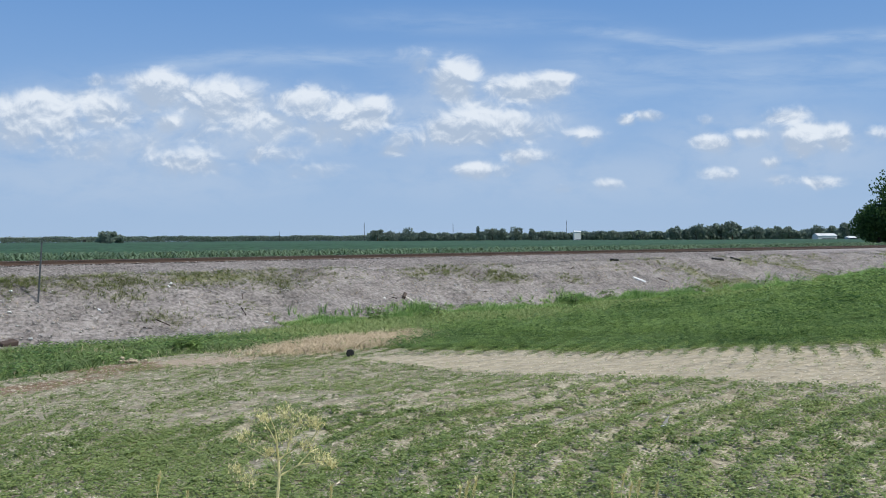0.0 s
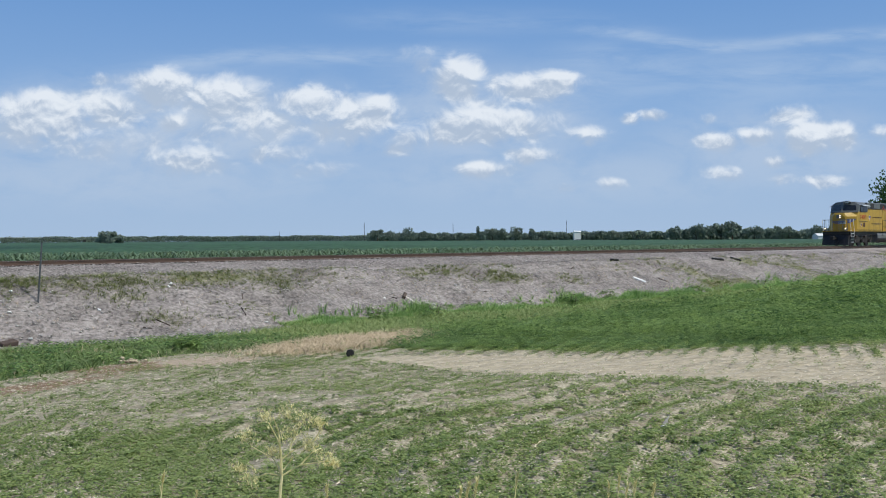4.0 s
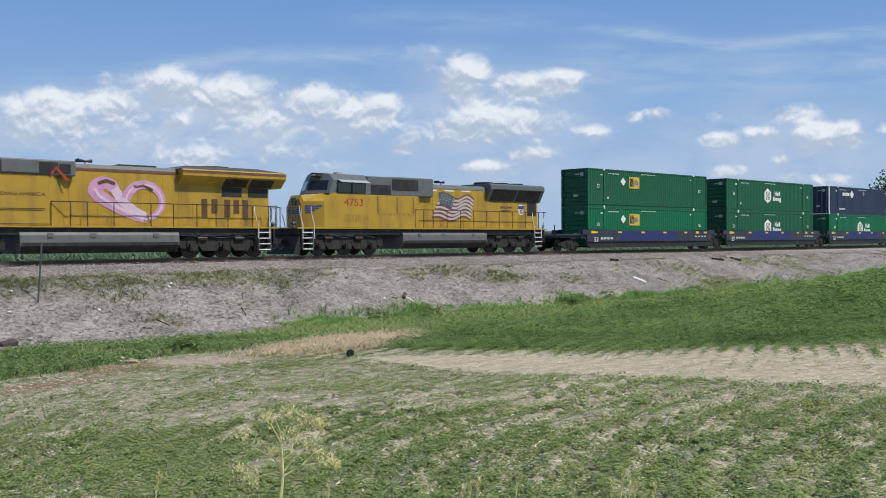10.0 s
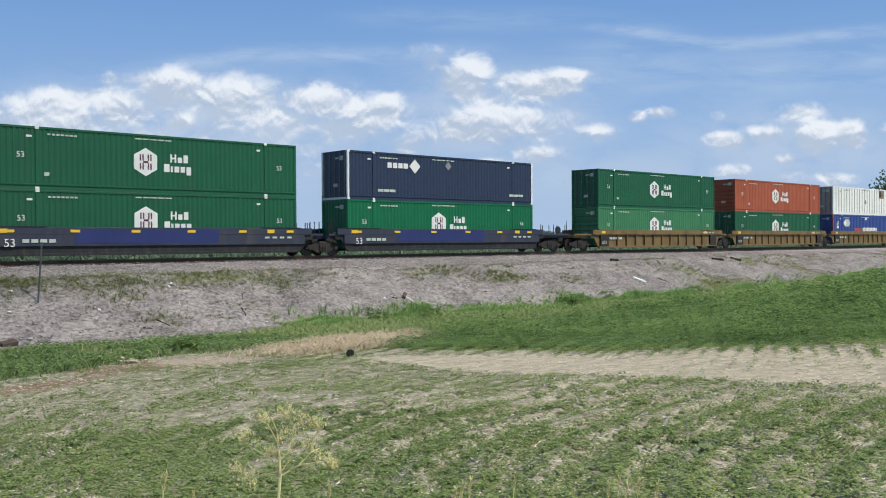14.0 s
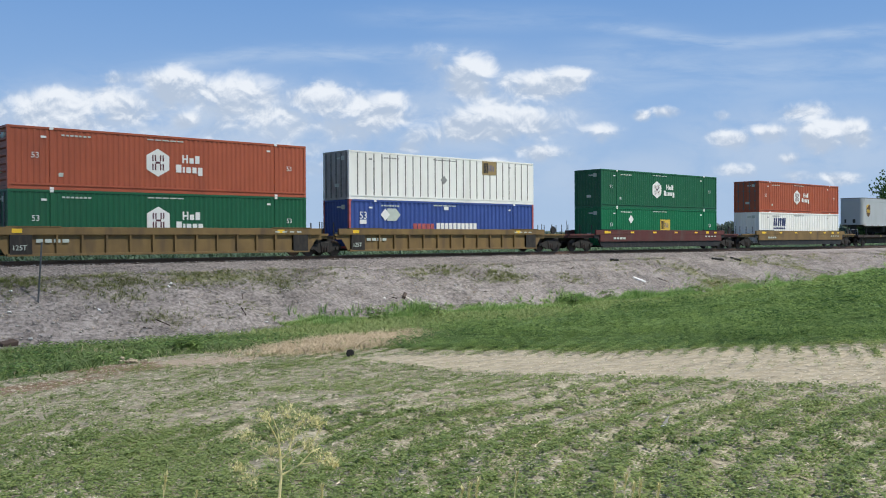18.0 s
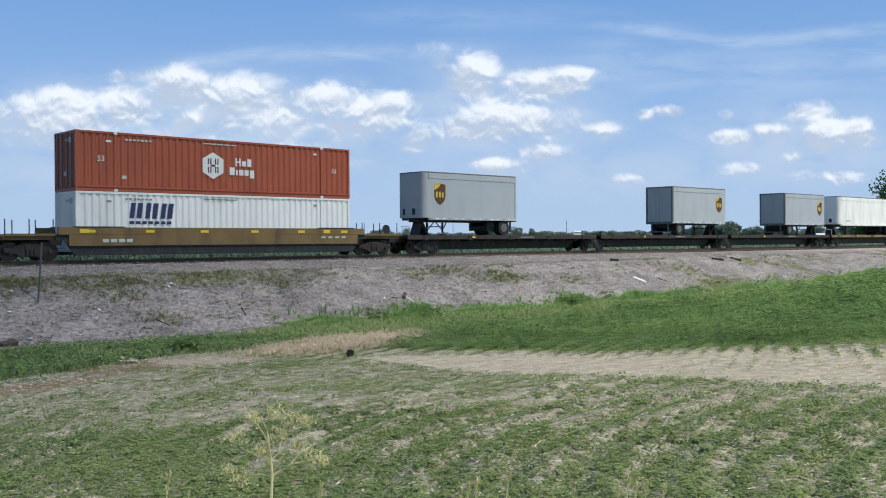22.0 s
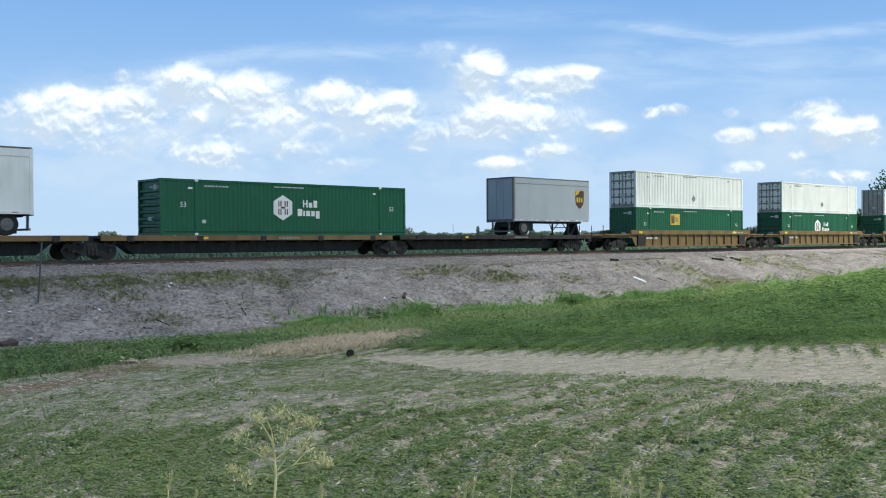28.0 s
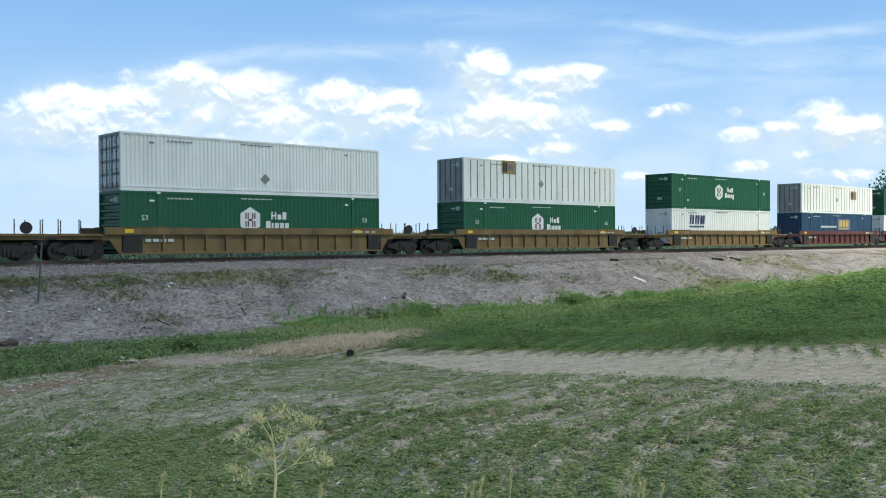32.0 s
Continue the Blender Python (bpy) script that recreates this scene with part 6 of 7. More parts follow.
grass_stand("swale_straw", "dry blades among the swale grass", 5000, 18, 40, lambda x, y, z: z["grass"] * (x < 17) * step(0.45, 0.65, vnoise(x, y, 1.3, 83)), 0.15, M["straw"], tuft(5, 1.0, 1.6, 0.04, 13), 84)

# stones of the bank and the ballast
gem = [(1, 0, 0.3), (0.25, 0.9, 0.35), (-0.9, 0.35, 0.25), (-0.5, -0.8, 0.35), (0.5, -0.85, 0.2), (0.1, 0.1, 0.95)]
gem_f = [(0, 1, 5), (1, 2, 5), (2, 3, 5), (3, 4, 5), (4, 0, 5), (0, 4, 3), (0, 3, 2), (0, 2, 1)]
g = np.random.default_rng(80)
x, y = 6 + 112 * g.random(56000) ** 1.6, g.uniform(30.0, 42.3, 56000)
m = g.random(len(x)) < zones(x, y)["rubble"] * (0.3 + 0.7 * step(0.35, 0.65, vnoise(x, y, 2.5, 81)))
s = 0.022 + 0.07 * g.random(m.sum()) ** 5
tagged(strew("bank_stones", gem, gem_f, on_ground(x[m], y[m], -0.01), g.uniform(0, 6.28, m.sum()), s, M["stone_bank"]), "grey broken stones lying on the bank", "stones", kind="stuff")
m2 = m & (g.random(len(x)) < 0.14)
tagged(strew("pale_stones", gem, gem_f, on_ground(x[m2], y[m2], 0.0), g.uniform(0, 6.28, m2.sum()), 0.03 + 0.06 * g.random(m2.sum()) ** 2, M["stone_w"]), "pale stones and litter on the bank", "stones", kind="stuff")
n = 34000
x, y = 5 + 118 * rng.random(n) ** 1.3, 42.0 + 6.3 * rng.random(n)
zb = np.where((y > 44.7) & (y < 47.5), -0.265, relief(x, y) + 0.005)
tagged(strew("ballast", gem, gem_f, np.stack([x, y, zb], -1), rng.uniform(0, 6.28, n), rng.uniform(0.03, 0.065, n), M["stone"]), "grey crushed-stone ballast beside and between the ties", "ballast", kind="stuff")
M["bed"] = shade("ballast_bed", (0.31, 0.275, 0.26), 0.95, var=0.35, scale=7, fine=30, bump=0.9)
bed = new("ballast_bed", bpy.data.meshes.new("ballast_bed"))
bm = extrude_profile([(41.9, -1.0), (42.2, -0.74), (44.4, -0.27), (47.8, -0.27), (52.0, -2.4), (50, -2.6)], -150, 900, "x")
bm.to_mesh(bed.data)
bm.free()
bed.data.materials.append(M["bed"])
tagged(bed, "crushed-stone track bed with sloping shoulders", "ballast", kind="structure")


# dark green bushes along the foot of the bank
def bush(x, y, r, h, seed, label="small dark green bush at the foot of the bank", mt="lush"):
    g = np.random.default_rng(seed)
    n = 70
    b = thing("bush", label, "bush", "bushes along the bank", at=(x, y, float(relief(x, y))))
    a, q = g.uniform(0, 6.28, n), np.sqrt(g.random(n))
    pos = np.stack([r * q * np.cos(a), r * q * np.sin(a), h * (0.15 + 0.75 * g.random(n)) * (1 - 0.45 * q)], -1)
    strew("leaves", *leaf_fan(6, 1.0, 0.5, 0.3, seed), pos, g.uniform(0, 6.28, n), 0.16 * g.uniform(0.6, 1.3, n), M[mt], parent=b)
    for k in range(3):
        part("stem", rod((0, 0, -0.05), (r * 0.4 * math.cos(k * 2.1), r * 0.4 * math.sin(k * 2.1), h * 0.7), 0.015, 5), M["bark"], b)


for i, (x, y, r, h) in enumerate(((27.7, 34.6, 0.7, 0.95), (31.2, 34.4, 0.9, 0.9), (35.5, 36.3, 0.6, 0.6), (44.0, 36.6, 0.9, 0.8), (47.5, 36.4, 0.6, 0.9), (40.8, 33.6, 0.5, 0.8), (58.0, 36.8, 0.9, 0.6), (66.0, 36.2, 1.1, 0.7), (72.0, 36.8, 1.4, 0.9), (79.0, 36.6, 1.6, 0.9), (12.8, 24.6, 0.45, 0.4), (6.5, 23.0, 0.6, 0.6))):
    bush(x, y, r, h, 200 + i)
for i, (x, y) in enumerate(((37.6, 41.4), (38.8, 41.2), (42.0, 40.5), (43.4, 40.4), (47.9, 39.8), (13.8, 41.6), (18.5, 41.4), (26.4, 40.6), (19.2, 38.4), (18.0, 40.2))):
    g = np.random.default_rng(230 + i)
    n = 80
    b = thing("grass_clump", "low olive-green grass clump on the stony bank", "grass", "grass clumps on the bank", at=(x, y, float(relief(x, y))))
    px_, py_ = g.normal(0, 0.75, n), g.normal(0, 0.32, n)
    pz_ = relief(x + px_, y + py_) - float(relief(x, y))
    tagged(strew("grass_tuft", *tuft(8, 1.0, 1.5, 0.05, 40 + i), np.stack([px_, py_, pz_ - 0.02], -1), g.uniform(0, 6.28, n), 0.17 * g.uniform(0.6, 1.4, n), M["bank_grass"], parent=b), kind="stuff")

# ---- things lying about ----
fp = thing("fence_post", "thin leaning grey steel fence post on the bank", "post", at=(14.2, 40.0, -1.66))
part("post", extrude_profile([(-0.035, -0.02), (0.035, -0.02), (0.035, -0.008), (0.008, -0.008), (0.008, 0.03), (-0.008, 0.03), (-0.008, -0.008), (-0.035, -0.008)], -0.3, 2.55, "z"), M["post"], fp)
for k in range(9):
    part("stud", box(-0.014, 0.014, -0.034, -0.02, 0.3 + 0.25 * k, 0.33 + 0.25 * k), M["post"], fp)
fp.rotation_euler = (0, radians(4.0), radians(-40))

dp = thing("drain_pipe", "short black corrugated drain pipe end in the field edge", "pipe", at=(13.35, 17.7, float(relief(13.35, 17.7)) + 0.09))
bm = bmesh.new()
for k in range(9):
    rod((0, 0.06 * k, 0), (0, 0.06 * k + 0.045, 0), 0.09 if k % 2 == 0 else 0.082, 18, bm)
part("pipe_wall", bm, M["black"], dp)
part("opening", rod((0, -0.012, 0), (0, -0.002, 0), 0.068, 18), M["rubber"], dp)
dp.rotation_euler = (radians(-6), 0, radians(-38))


def plank(name, label, x, y, l, w, h, rz, material, tilt=0, category="timber"):
    ob = thing(name, label, category, at=(x, y, float(relief(x, y)) + h * 0.35))
    part("board", box(-l / 2, l / 2, -w / 2, w / 2, -h / 2, h / 2, min(w, h) * 0.15), M[material], ob)
    bm = box(l * 0.1, l * 0.42, w * 0.1, w * 0.46, h / 2, h / 2 + 0.012)
    part("splinter", bm, M[material], ob)
    sx = float(relief(x + 0.4, y) - relief(x - 0.4, y)) / 0.8
    sy = float(relief(x, y + 0.4) - relief(x, y - 0.4)) / 0.8
    c, s = math.cos(radians(rz)), math.sin(radians(rz))
    ob.rotation_euler = (math.atan(sy * c - sx * s), -math.atan(sx * c + sy * s) + radians(tilt) * 0.3, radians(rz))


plank("scrap_tie", "broken dark railway tie lying on the bank", 68.8, 41.7, 1.0, 0.22, 0.2, -38, "black")
plank("scrap_tie", "broken dark railway tie lying on the bank", 71.2, 41.5, 0.95, 0.22, 0.2, -55, "black", 8)
plank("scrap_tie", "short dark piece of railway tie on the bank", 55.5, 42.0, 0.6, 0.2, 0.16, -30, "black")
plank("white_board", "bleached white board lying on the bank", 54.6, 39.2, 0.95, 0.28, 0.12, -72, "white", 10)
plank("broken_board", "bleached broken board lying on the bank", 33.3, 38.6, 0.9, 0.12, 0.06, -60, "pale_wood", 12)
plank("broken_board", "bleached broken board lying on the bank", 34.3, 38.2, 0.8, 0.10, 0.05, -25, "pale_wood", 5)
plank("wood_stump", "dark splintered wood chunk on the bank", 33.0, 38.9, 0.45, 0.18, 0.22, 40, "tie", -35)
plank("pale_stick", "long pale stick lying at the foot of the bank", 20.2, 33.6, 2.2, 0.05, 0.05, 42, "pale_wood", 2, "stick")
plank("dark_lump", "dark chunk of wood at the foot of the bank", 12.1, 37.2, 0.7, 0.3, 0.24, 20, "tie")
M["earth"] = shade("dry_earth", (0.50, 0.41, 0.29), 0.95, var=0.2, island=0.25)
cz = float(relief(10.1, 22.3))
clod = thing("dirt_clod", "pale crumbling clod of earth on reddish dirt", "clod", at=(10.1, 22.3, cz))
gc = np.random.default_rng(91)
pc = np.stack([gc.normal(0, 0.16, 30), gc.normal(0, 0.13, 30), np.abs(gc.normal(0.02, 0.05, 30))], -1)
tagged(strew("crumb", gem, gem_f, pc, gc.uniform(0, 6.28, 30), gc.uniform(0.03, 0.09, 30), M["earth"], parent=clod), kind="stuff")
for i in range(26):
    xx, yy = random.uniform(11, 60), random.uniform(37.6, 41.8)
    plank("stick", "thin dead stick on the stony bank", xx, yy, random.uniform(0.3, 1.0), 0.035, 0.035, random.uniform(0, 180), random.choice(("wood", "pale_wood", "tie")), random.uniform(-8, 8), "stick")
for i in range(14):
    xx, yy = random.uniform(12, 45), random.uniform(37.4, 41.2)
    ob = thing("litter_scrap", "small white scrap of litter on the bank", "litter", "litter on the bank", at=(xx, yy, float(relief(xx, yy)) + 0.03))
    part("scrap", extrude_profile([(-0.07, -0.04), (0.06, -0.06), (0.09, 0.03), (0.0, 0.07), (-0.08, 0.04)], 0, 0.05, "z"), M["white"], ob)
    ob.rotation_euler = (random.uniform(0.2, 0.8), random.uniform(-0.4, 0.4), random.uniform(0, 6))


husk = thing("dry_husk", "pale dry husk standing up among the crop", "husk", at=(8.50, 5.80, float(relief(8.50, 5.80)) - 0.01))
part("husk_leaf", extrude_profile([(-0.02, 0.0), (0.03, 0.0), (0.035, 0.05), (0.06, 0.15), (0.01, 0.09), (-0.01, 0.06)], -0.006, 0.006, "y"), M["pale_wood"], husk)
part("husk_base", extrude_profile([(-0.035, 0.0), (0.045, 0.0), (0.035, 0.045), (-0.02, 0.05)], -0.02, 0.02, "y"), M["white"], husk)
husk.rotation_euler = (0, 0, -PAN)


# ---- plants close to the camera that sway in the wind ----
SWAY = []
WD = 3.6


def at_eye(px, py, d):
    """A point d metres in front of the camera, from offsets across (px) and down (py) in units of d/1681."""
    f = (AIM - EYE).normalized()
    r = f.cross(Vector((0, 0, 1))).normalized()
    return EYE + f * d + r * (px * d / 1681) - Vector((0, 0, 1)) * (py * d / 1681)


def weed_plant():
    base = at_eye(-300, 430, WD)
    g0 = float(relief(base.x, base.y))
    w = thing("weed", "dry yellow-green branching weed with feathery seed heads", "weed", at=(base.x, base.y, g0))
    o = Vector((base.x, base.y, g0))
    P = lambda px, py, dd=0.0: at_eye(px - 784, py - 441, WD + dd) - o
    def limb(pts, r0, r1, name="branch"):
        bm = bmesh.new()
        for i in range(len(pts) - 1):
            k = len(pts) - 1
            rod(pts[i], pts[i + 1], r0 + (r1 - r0) * i / k, 6, bm, r0 + (r1 - r0) * (i + 1) / k)
        return part(name, bm, M["weed"], w)
    limb([Vector((0, 0, -0.03)), P(484, 882), P(487, 842), P(485, 808), P(482, 786)], 0.0065, 0.004, "stem")
    g = np.random.default_rng(5)
    for pts in ([(487, 842), (472, 812), (432, 790)], [(487, 842), (462, 838), (436, 846)], [(487, 842), (520, 822), (568, 814)], [(487, 812), (508, 796), (545, 778)], [(484, 788), (474, 768), (462, 748)], [(484, 788), (480, 762), (470, 738)], [(500, 798), (508, 768), (526, 742)], [(490, 832), (500, 818), (506, 808)], [(545, 778), (552, 764), (556, 752)], [(520, 822), (540, 800), (556, 792)]):
        limb([P(*pts[0]), P(*pts[1], 0.02), P(*pts[2], float(g.uniform(-0.08, 0.08)))], 0.0034, 0.0018)
    for cx, cy, r in ((425, 776, 17), (432, 848, 22), (456, 738, 15), (494, 730, 17), (524, 742, 20), (505, 772, 18), (550, 748, 13), (562, 806, 20), (535, 790, 14), (470, 800, 12), (410, 830, 11), (580, 820, 9)):
        n = 80
        pos = np.array([P(cx + r * g.normal(0, 0.55), cy + r * g.normal(0, 0.45), g.normal(0, 0.02)) for _ in range(n)])
        strew("seed_head", *tuft(4, 1.0, 0.8, 0.10, 9), pos, g.uniform(0, 6.28, n), 0.0105 * g.uniform(0.5, 1.4, n), M["weed"], parent=w)
    SWAY.append((w, 1.0, 0.0))


weed_plant()


def grass_stalk(px, py, d, n, seed, h=0.25):
    """A bunch of pale arching stalks whose tips reach the given place."""
    b = at_eye(px - 784, 441, d)
    g0 = float(relief(b.x, b.y))
    s = thing("grass_stalk", "bunch of pale dry grass stalks with arching tips", "grass", "dry grass stalks", at=(b.x, b.y, g0))
    g = np.random.default_rng(seed)
    o = Vector((b.x, b.y, g0))
    for k in range(n):
        tip = at_eye(px - 784 + g.uniform(-22, 30), py - 441 - 14 + g.uniform(-8, 22), d + g.uniform(-0.08, 0.08)) - o
        root = Vector((g.uniform(-0.05, 0.05), g.uniform(-0.05, 0.05), -0.02))
        mid = root.lerp(tip, 0.8) + Vector((-0.03, 0.02, 0.05))
        bm = bmesh.new()
        prev = root
        for i in range(1, 9):
            t = i / 8
            q = root * (1 - t) ** 2 + mid * 2 * t * (1 - t) + tip * t * t
            rod(prev, q, 0.003 - 0.0014 * t, 5, bm)
            prev = q
        part("stalk", bm, M["weed"], s)
        tv, tf = tuft(5, 1.0, 0.5, 0.12, seed)
        m_ = 8
        pos = np.array([root * (1 - t) ** 2 + mid * 2 * t * (1 - t) + tip * t * t for t in np.linspace(0.86, 1.0, m_)])
        strew("ear", tv, tf, pos, g.uniform(0, 6.28, m_), np.full(m_, 0.019), M["weed"], parent=s)
    SWAY.append((s, 0.8, seed * 0.7))


for i, (px, py, n) in enumerate(((815, 862, 3), (1105, 860, 3), (1148, 864, 2), (298, 850, 1), (330, 866, 1), (892, 842, 1), (590, 872, 1))):
    grass_stalk(px, py, 3.1 + 0.12 * (i % 3), n, 300 + i)


# ---- the plain behind the track ----
def corn_template(seed):
    g = np.random.default_rng(seed)
    tv, tf = [], []
    for k in range(7):
        a = k * 2.6 + g.uniform(-0.4, 0.4)
        c, s = math.cos(a), math.sin(a)
        z0 = 0.95 + 0.2 * k
        i = len(tv)
        for r, dz, w in ((0.0, 0.0, 0.05), (0.28, 0.28, 0.06), (0.58, 0.12, 0.03)):
            tv += [(c * r - s * w, s * r + c * w, z0 + dz), (c * r + s * w, s * r - c * w, z0 + dz)]
        tf += [(i, i + 1, i + 3, i + 2), (i + 2, i + 3, i + 5, i + 4)]
    i = len(tv)
    tv += [(-0.02, 0, 0), (0.02, 0, 0), (0.012, 0, 2.45), (-0.012, 0, 2.45)]
    tf += [(i, i + 1, i + 2, i + 3)]
    return tv, tf


CORN_Z = -2.45
for k in range(3):
    n = 3000
    x = 18 + 330 * rng.random(n) ** 1.25
    y = 57.5 + 0.76 * np.floor(rng.random(n) * 13) + rng.normal(0, 0.06, n)
    ob = strew("corn_rows", *corn_template(k), np.stack([x, y, np.full(n, CORN_Z)], -1), rng.uniform(0, 6.28, n), rng.uniform(0.95, 1.1, n), M["corn"])
    tagged(ob, "tall green corn plants in rows along the track", "corn", kind="stuff")
M["canopy"] = shade("corn_canopy", (0.035, 0.085, 0.035), 0.8, var=0.55, scale=0.5, fine=3.0, bump=0.8)
cx_, cy_ = graded((-60, 120, 1.2), (120, 500, 6), (500, 3000, 50)), graded((64, 110, 1.2), (110, 400, 8), (400, 1500, 60))
CX, CY_ = np.meshgrid(cx_, cy_, indexing="ij")
CZ = -0.12 + 0.45 * (rng.random(CX.shape) - 0.5) * (CY_ < 300) + 0.3 * (vnoise(CX, CY_, 60, 90) - 0.5)
CZ[:, 0] = -2.4
ci = np.arange(CX.size).reshape(CX.shape)
canopy = mesh_np("corn_field", np.stack([CX, CY_, CZ], -1).reshape(-1, 3), np.stack([ci[:-1, :-1], ci[1:, :-1], ci[1:, 1:], ci[:-1, 1:]], -1).reshape(-1, 4), M["canopy"])
tagged(canopy, "wide field of dark green corn reaching the horizon", "corn field", kind="stuff")


def spot(px, depth):
    """Plan position at a bearing given as an offset across the view, at that depth."""
    a = (px - 784) / 1681
    return (depth * (math.sin(PAN) + a * math.cos(PAN)), depth * (math.cos(PAN) - a * math.sin(PAN)))


def crown_points(n, rx, ry, rz, seed, lobes=7):
    """Leaf places in several overlapping lobes, thick at their skins: an uneven crown."""
    g = np.random.default_rng(seed)
    c = np.stack([g.uniform(-0.55, 0.55, lobes) * rx, g.uniform(-0.55, 0.55, lobes) * ry, g.uniform(-0.45, 0.6, lobes) * rz], -1)
    s = g.uniform(0.32, 0.58, lobes)
    k = g.integers(0, lobes, n)
    d = g.normal(size=(n, 3))
    d /= np.linalg.norm(d, axis=1)[:, None]
    r = (0.55 + 0.5 * g.random(n))[:, None]
    return c[k] + d * r * s[k][:, None] * np.array([rx, ry, rz]), g


LEAF = [(-0.5, 0, -0.2), (0, -0.45, 0.05), (0.55, 0, 0.25), (0, 0.45, 0.0), (-0.1, 0.1, 0.6), (0.1, -0.15, -0.55)]
LEAF_F = [(0, 1, 2, 3), (0, 4, 2, 5)]


def tree(px, depth, top_px, width_px, seed, name="tree", label="distant round-crowned green tree", n=700, leaf=1.0, mt="hazed_tree", group="trees on the horizon", ground=-2.4, category="tree", low=0.56):
    x, y = spot(px, depth)
    h = 0.895 + (430 - top_px) * depth / 1681 - ground
    rw = width_px * depth / 1681 / 2
    t = thing(name, label, category, group, at=(x, y, ground))
    pts, g = crown_points(n, rw, rw, h * 0.42, seed)
    pts[:, 2] += h * low
    pts = pts[(pts[:, 2] > 0.05 * h)]
    m = len(pts)
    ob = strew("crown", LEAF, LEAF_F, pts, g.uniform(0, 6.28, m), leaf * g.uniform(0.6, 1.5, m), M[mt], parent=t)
    bm = rod((0, 0, 0), (0.2, 0.1, h * 0.55), h * 0.03, 8, None, h * 0.015)
    part("trunk", bm, M["bark"], t)
    for k in range(4):
        a = k * 1.6 + seed
        part("limb", rod((0.1, 0.05, h * (0.3 + 0.05 * k)), (rw * 0.4 * math.cos(a), rw * 0.4 * math.sin(a), h * (0.5 + 0.05 * k)), h * 0.012, 6, None, h * 0.004), M["bark"], t)
    return t


# single trees that stand out on the horizon
for i, (px, dep, top, wd) in enumerate(((188, 520, 411, 46), (210, 530, 416, 26), (668, 900, 409, 30), (686, 880, 412, 36), (712, 900, 411, 26), (722, 880, 408, 36), (741, 910, 413, 30), (850, 900, 407, 12), (872, 880, 410, 28), (893, 870, 407, 34), (912, 880, 406, 26), (940, 860, 408, 24), (1090, 800, 413, 26), (1197, 720, 405, 24), (1212, 730, 408, 20), (1232, 700, 403, 38), (1258, 690, 401, 34), (1276, 700, 404, 28), (1296, 690, 400, 32), (1335, 760, 407, 40), (1384, 740, 408, 34), (1448, 700, 406, 44), (1475, 720, 409, 32), (1497, 650, 404, 30))):
    tree(px, dep, top, wd, 400 + i)


def woods(name, runs, seed, leaf=1.6):
    """A far belt of woods, thousands of leaf clumps joined."""
    g = np.random.default_rng(seed)
    P_ = []
    for x0, x1, top, dep in runs:
        n = int((x1 - x0) * 16)
        px = g.uniform(x0, x1, n)
        hmax = (0.895 + (430 - top) * dep / 1681 + 2.4) * (0.72 + 0.4 * vnoise(px, px * 0 + dep, 14.0, seed, 3))
        z = hmax * g.random(n) ** 0.6 - 2.4
        for a, zz in zip(px, z):
            sx, sy = spot(a, dep + g.uniform(-15, 15))
            P_.append((sx, sy, zz))
    P_ = np.array(P_)
    # the belt shares the horizon trees' leaf colour, haze included
    ob = strew(name, LEAF, LEAF_F, P_, g.uniform(0, 6.28, len(P_)), leaf * g.uniform(0.7, 1.5, len(P_)), M["hazed_tree"])
    return tagged(ob, "low belt of woods along the horizon", "woods", kind="stuff")


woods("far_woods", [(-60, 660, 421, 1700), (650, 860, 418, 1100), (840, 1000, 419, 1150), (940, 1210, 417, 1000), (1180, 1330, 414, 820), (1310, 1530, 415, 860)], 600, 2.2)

# the big tree beside the track
bt = tree(1600, 150, 300, 225, 500, "tree", "large leafy green tree beyond the track", 17000, 0.26, "tree", "", -2.4, low=0.48)
bt3 = tree(1690, 165, 235, 240, 507, "tree", "tall leafy green tree behind another tree", 9000, 0.30, "tree", "", -2.4)
bt2 = tree(1556, 152, 352, 96, 501, "tree", "young light green tree beside a large one", 5000, 0.25, "tree", "", -2.4, low=0.46)


def mast(px, depth, top_px):
    x, y = spot(px, depth)
    h = 0.895 + (430 - top_px) * depth / 1681 + 2.4
    m = thing("radio_mast", "thin grey lattice mast far off", "mast", "far masts", at=(x, y, -2.4))
    for k in range(3):
        a = k * 2.094
        part("leg", rod((0.3 * math.cos(a), 0.3 * math.sin(a), 0), (0.15 * math.cos(a), 0.15 * math.sin(a), h), 0.12, 5), M["post"], m)
    for k in range(6):
        part("ring_brace", rod((0.3, 0, h * k / 6 + 1), (-0.15, 0.26, h * (k + 0.5) / 6 + 1), 0.06, 5), M["post"], m)


for a in ((645, 1000, 399), (802, 1100, 402), (1003, 1000, 397), (495, 1400, 414)):
    mast(*a)


def shed(px, depth, w, h, d, label, mt="white"):
    x, y = spot(px, depth)
    s = thing("farm_building", label, "building", "far farm buildings", at=(x, y, -2.4))
    part("wall", box(-w / 2, w / 2, -d / 2, d / 2, 0, h), M[mt], s)
    part("roof", extrude_profile([(-d / 2 - 0.4, h), (d / 2 + 0.4, h), (0, h + d * 0.16)], -w / 2 - 0.3, w / 2 + 0.3, "x"), M["white"], s, "pale metal roof")
    for k in range(3):
        part("door", box(-w * 0.3 + k * w * 0.25, -w * 0.3 + k * w * 0.25 + 2.6, -d / 2 - 0.08, -d / 2, 0, 3.0), M["loco_grey"], s)
    s.rotation_euler = (0, 0, -PAN)


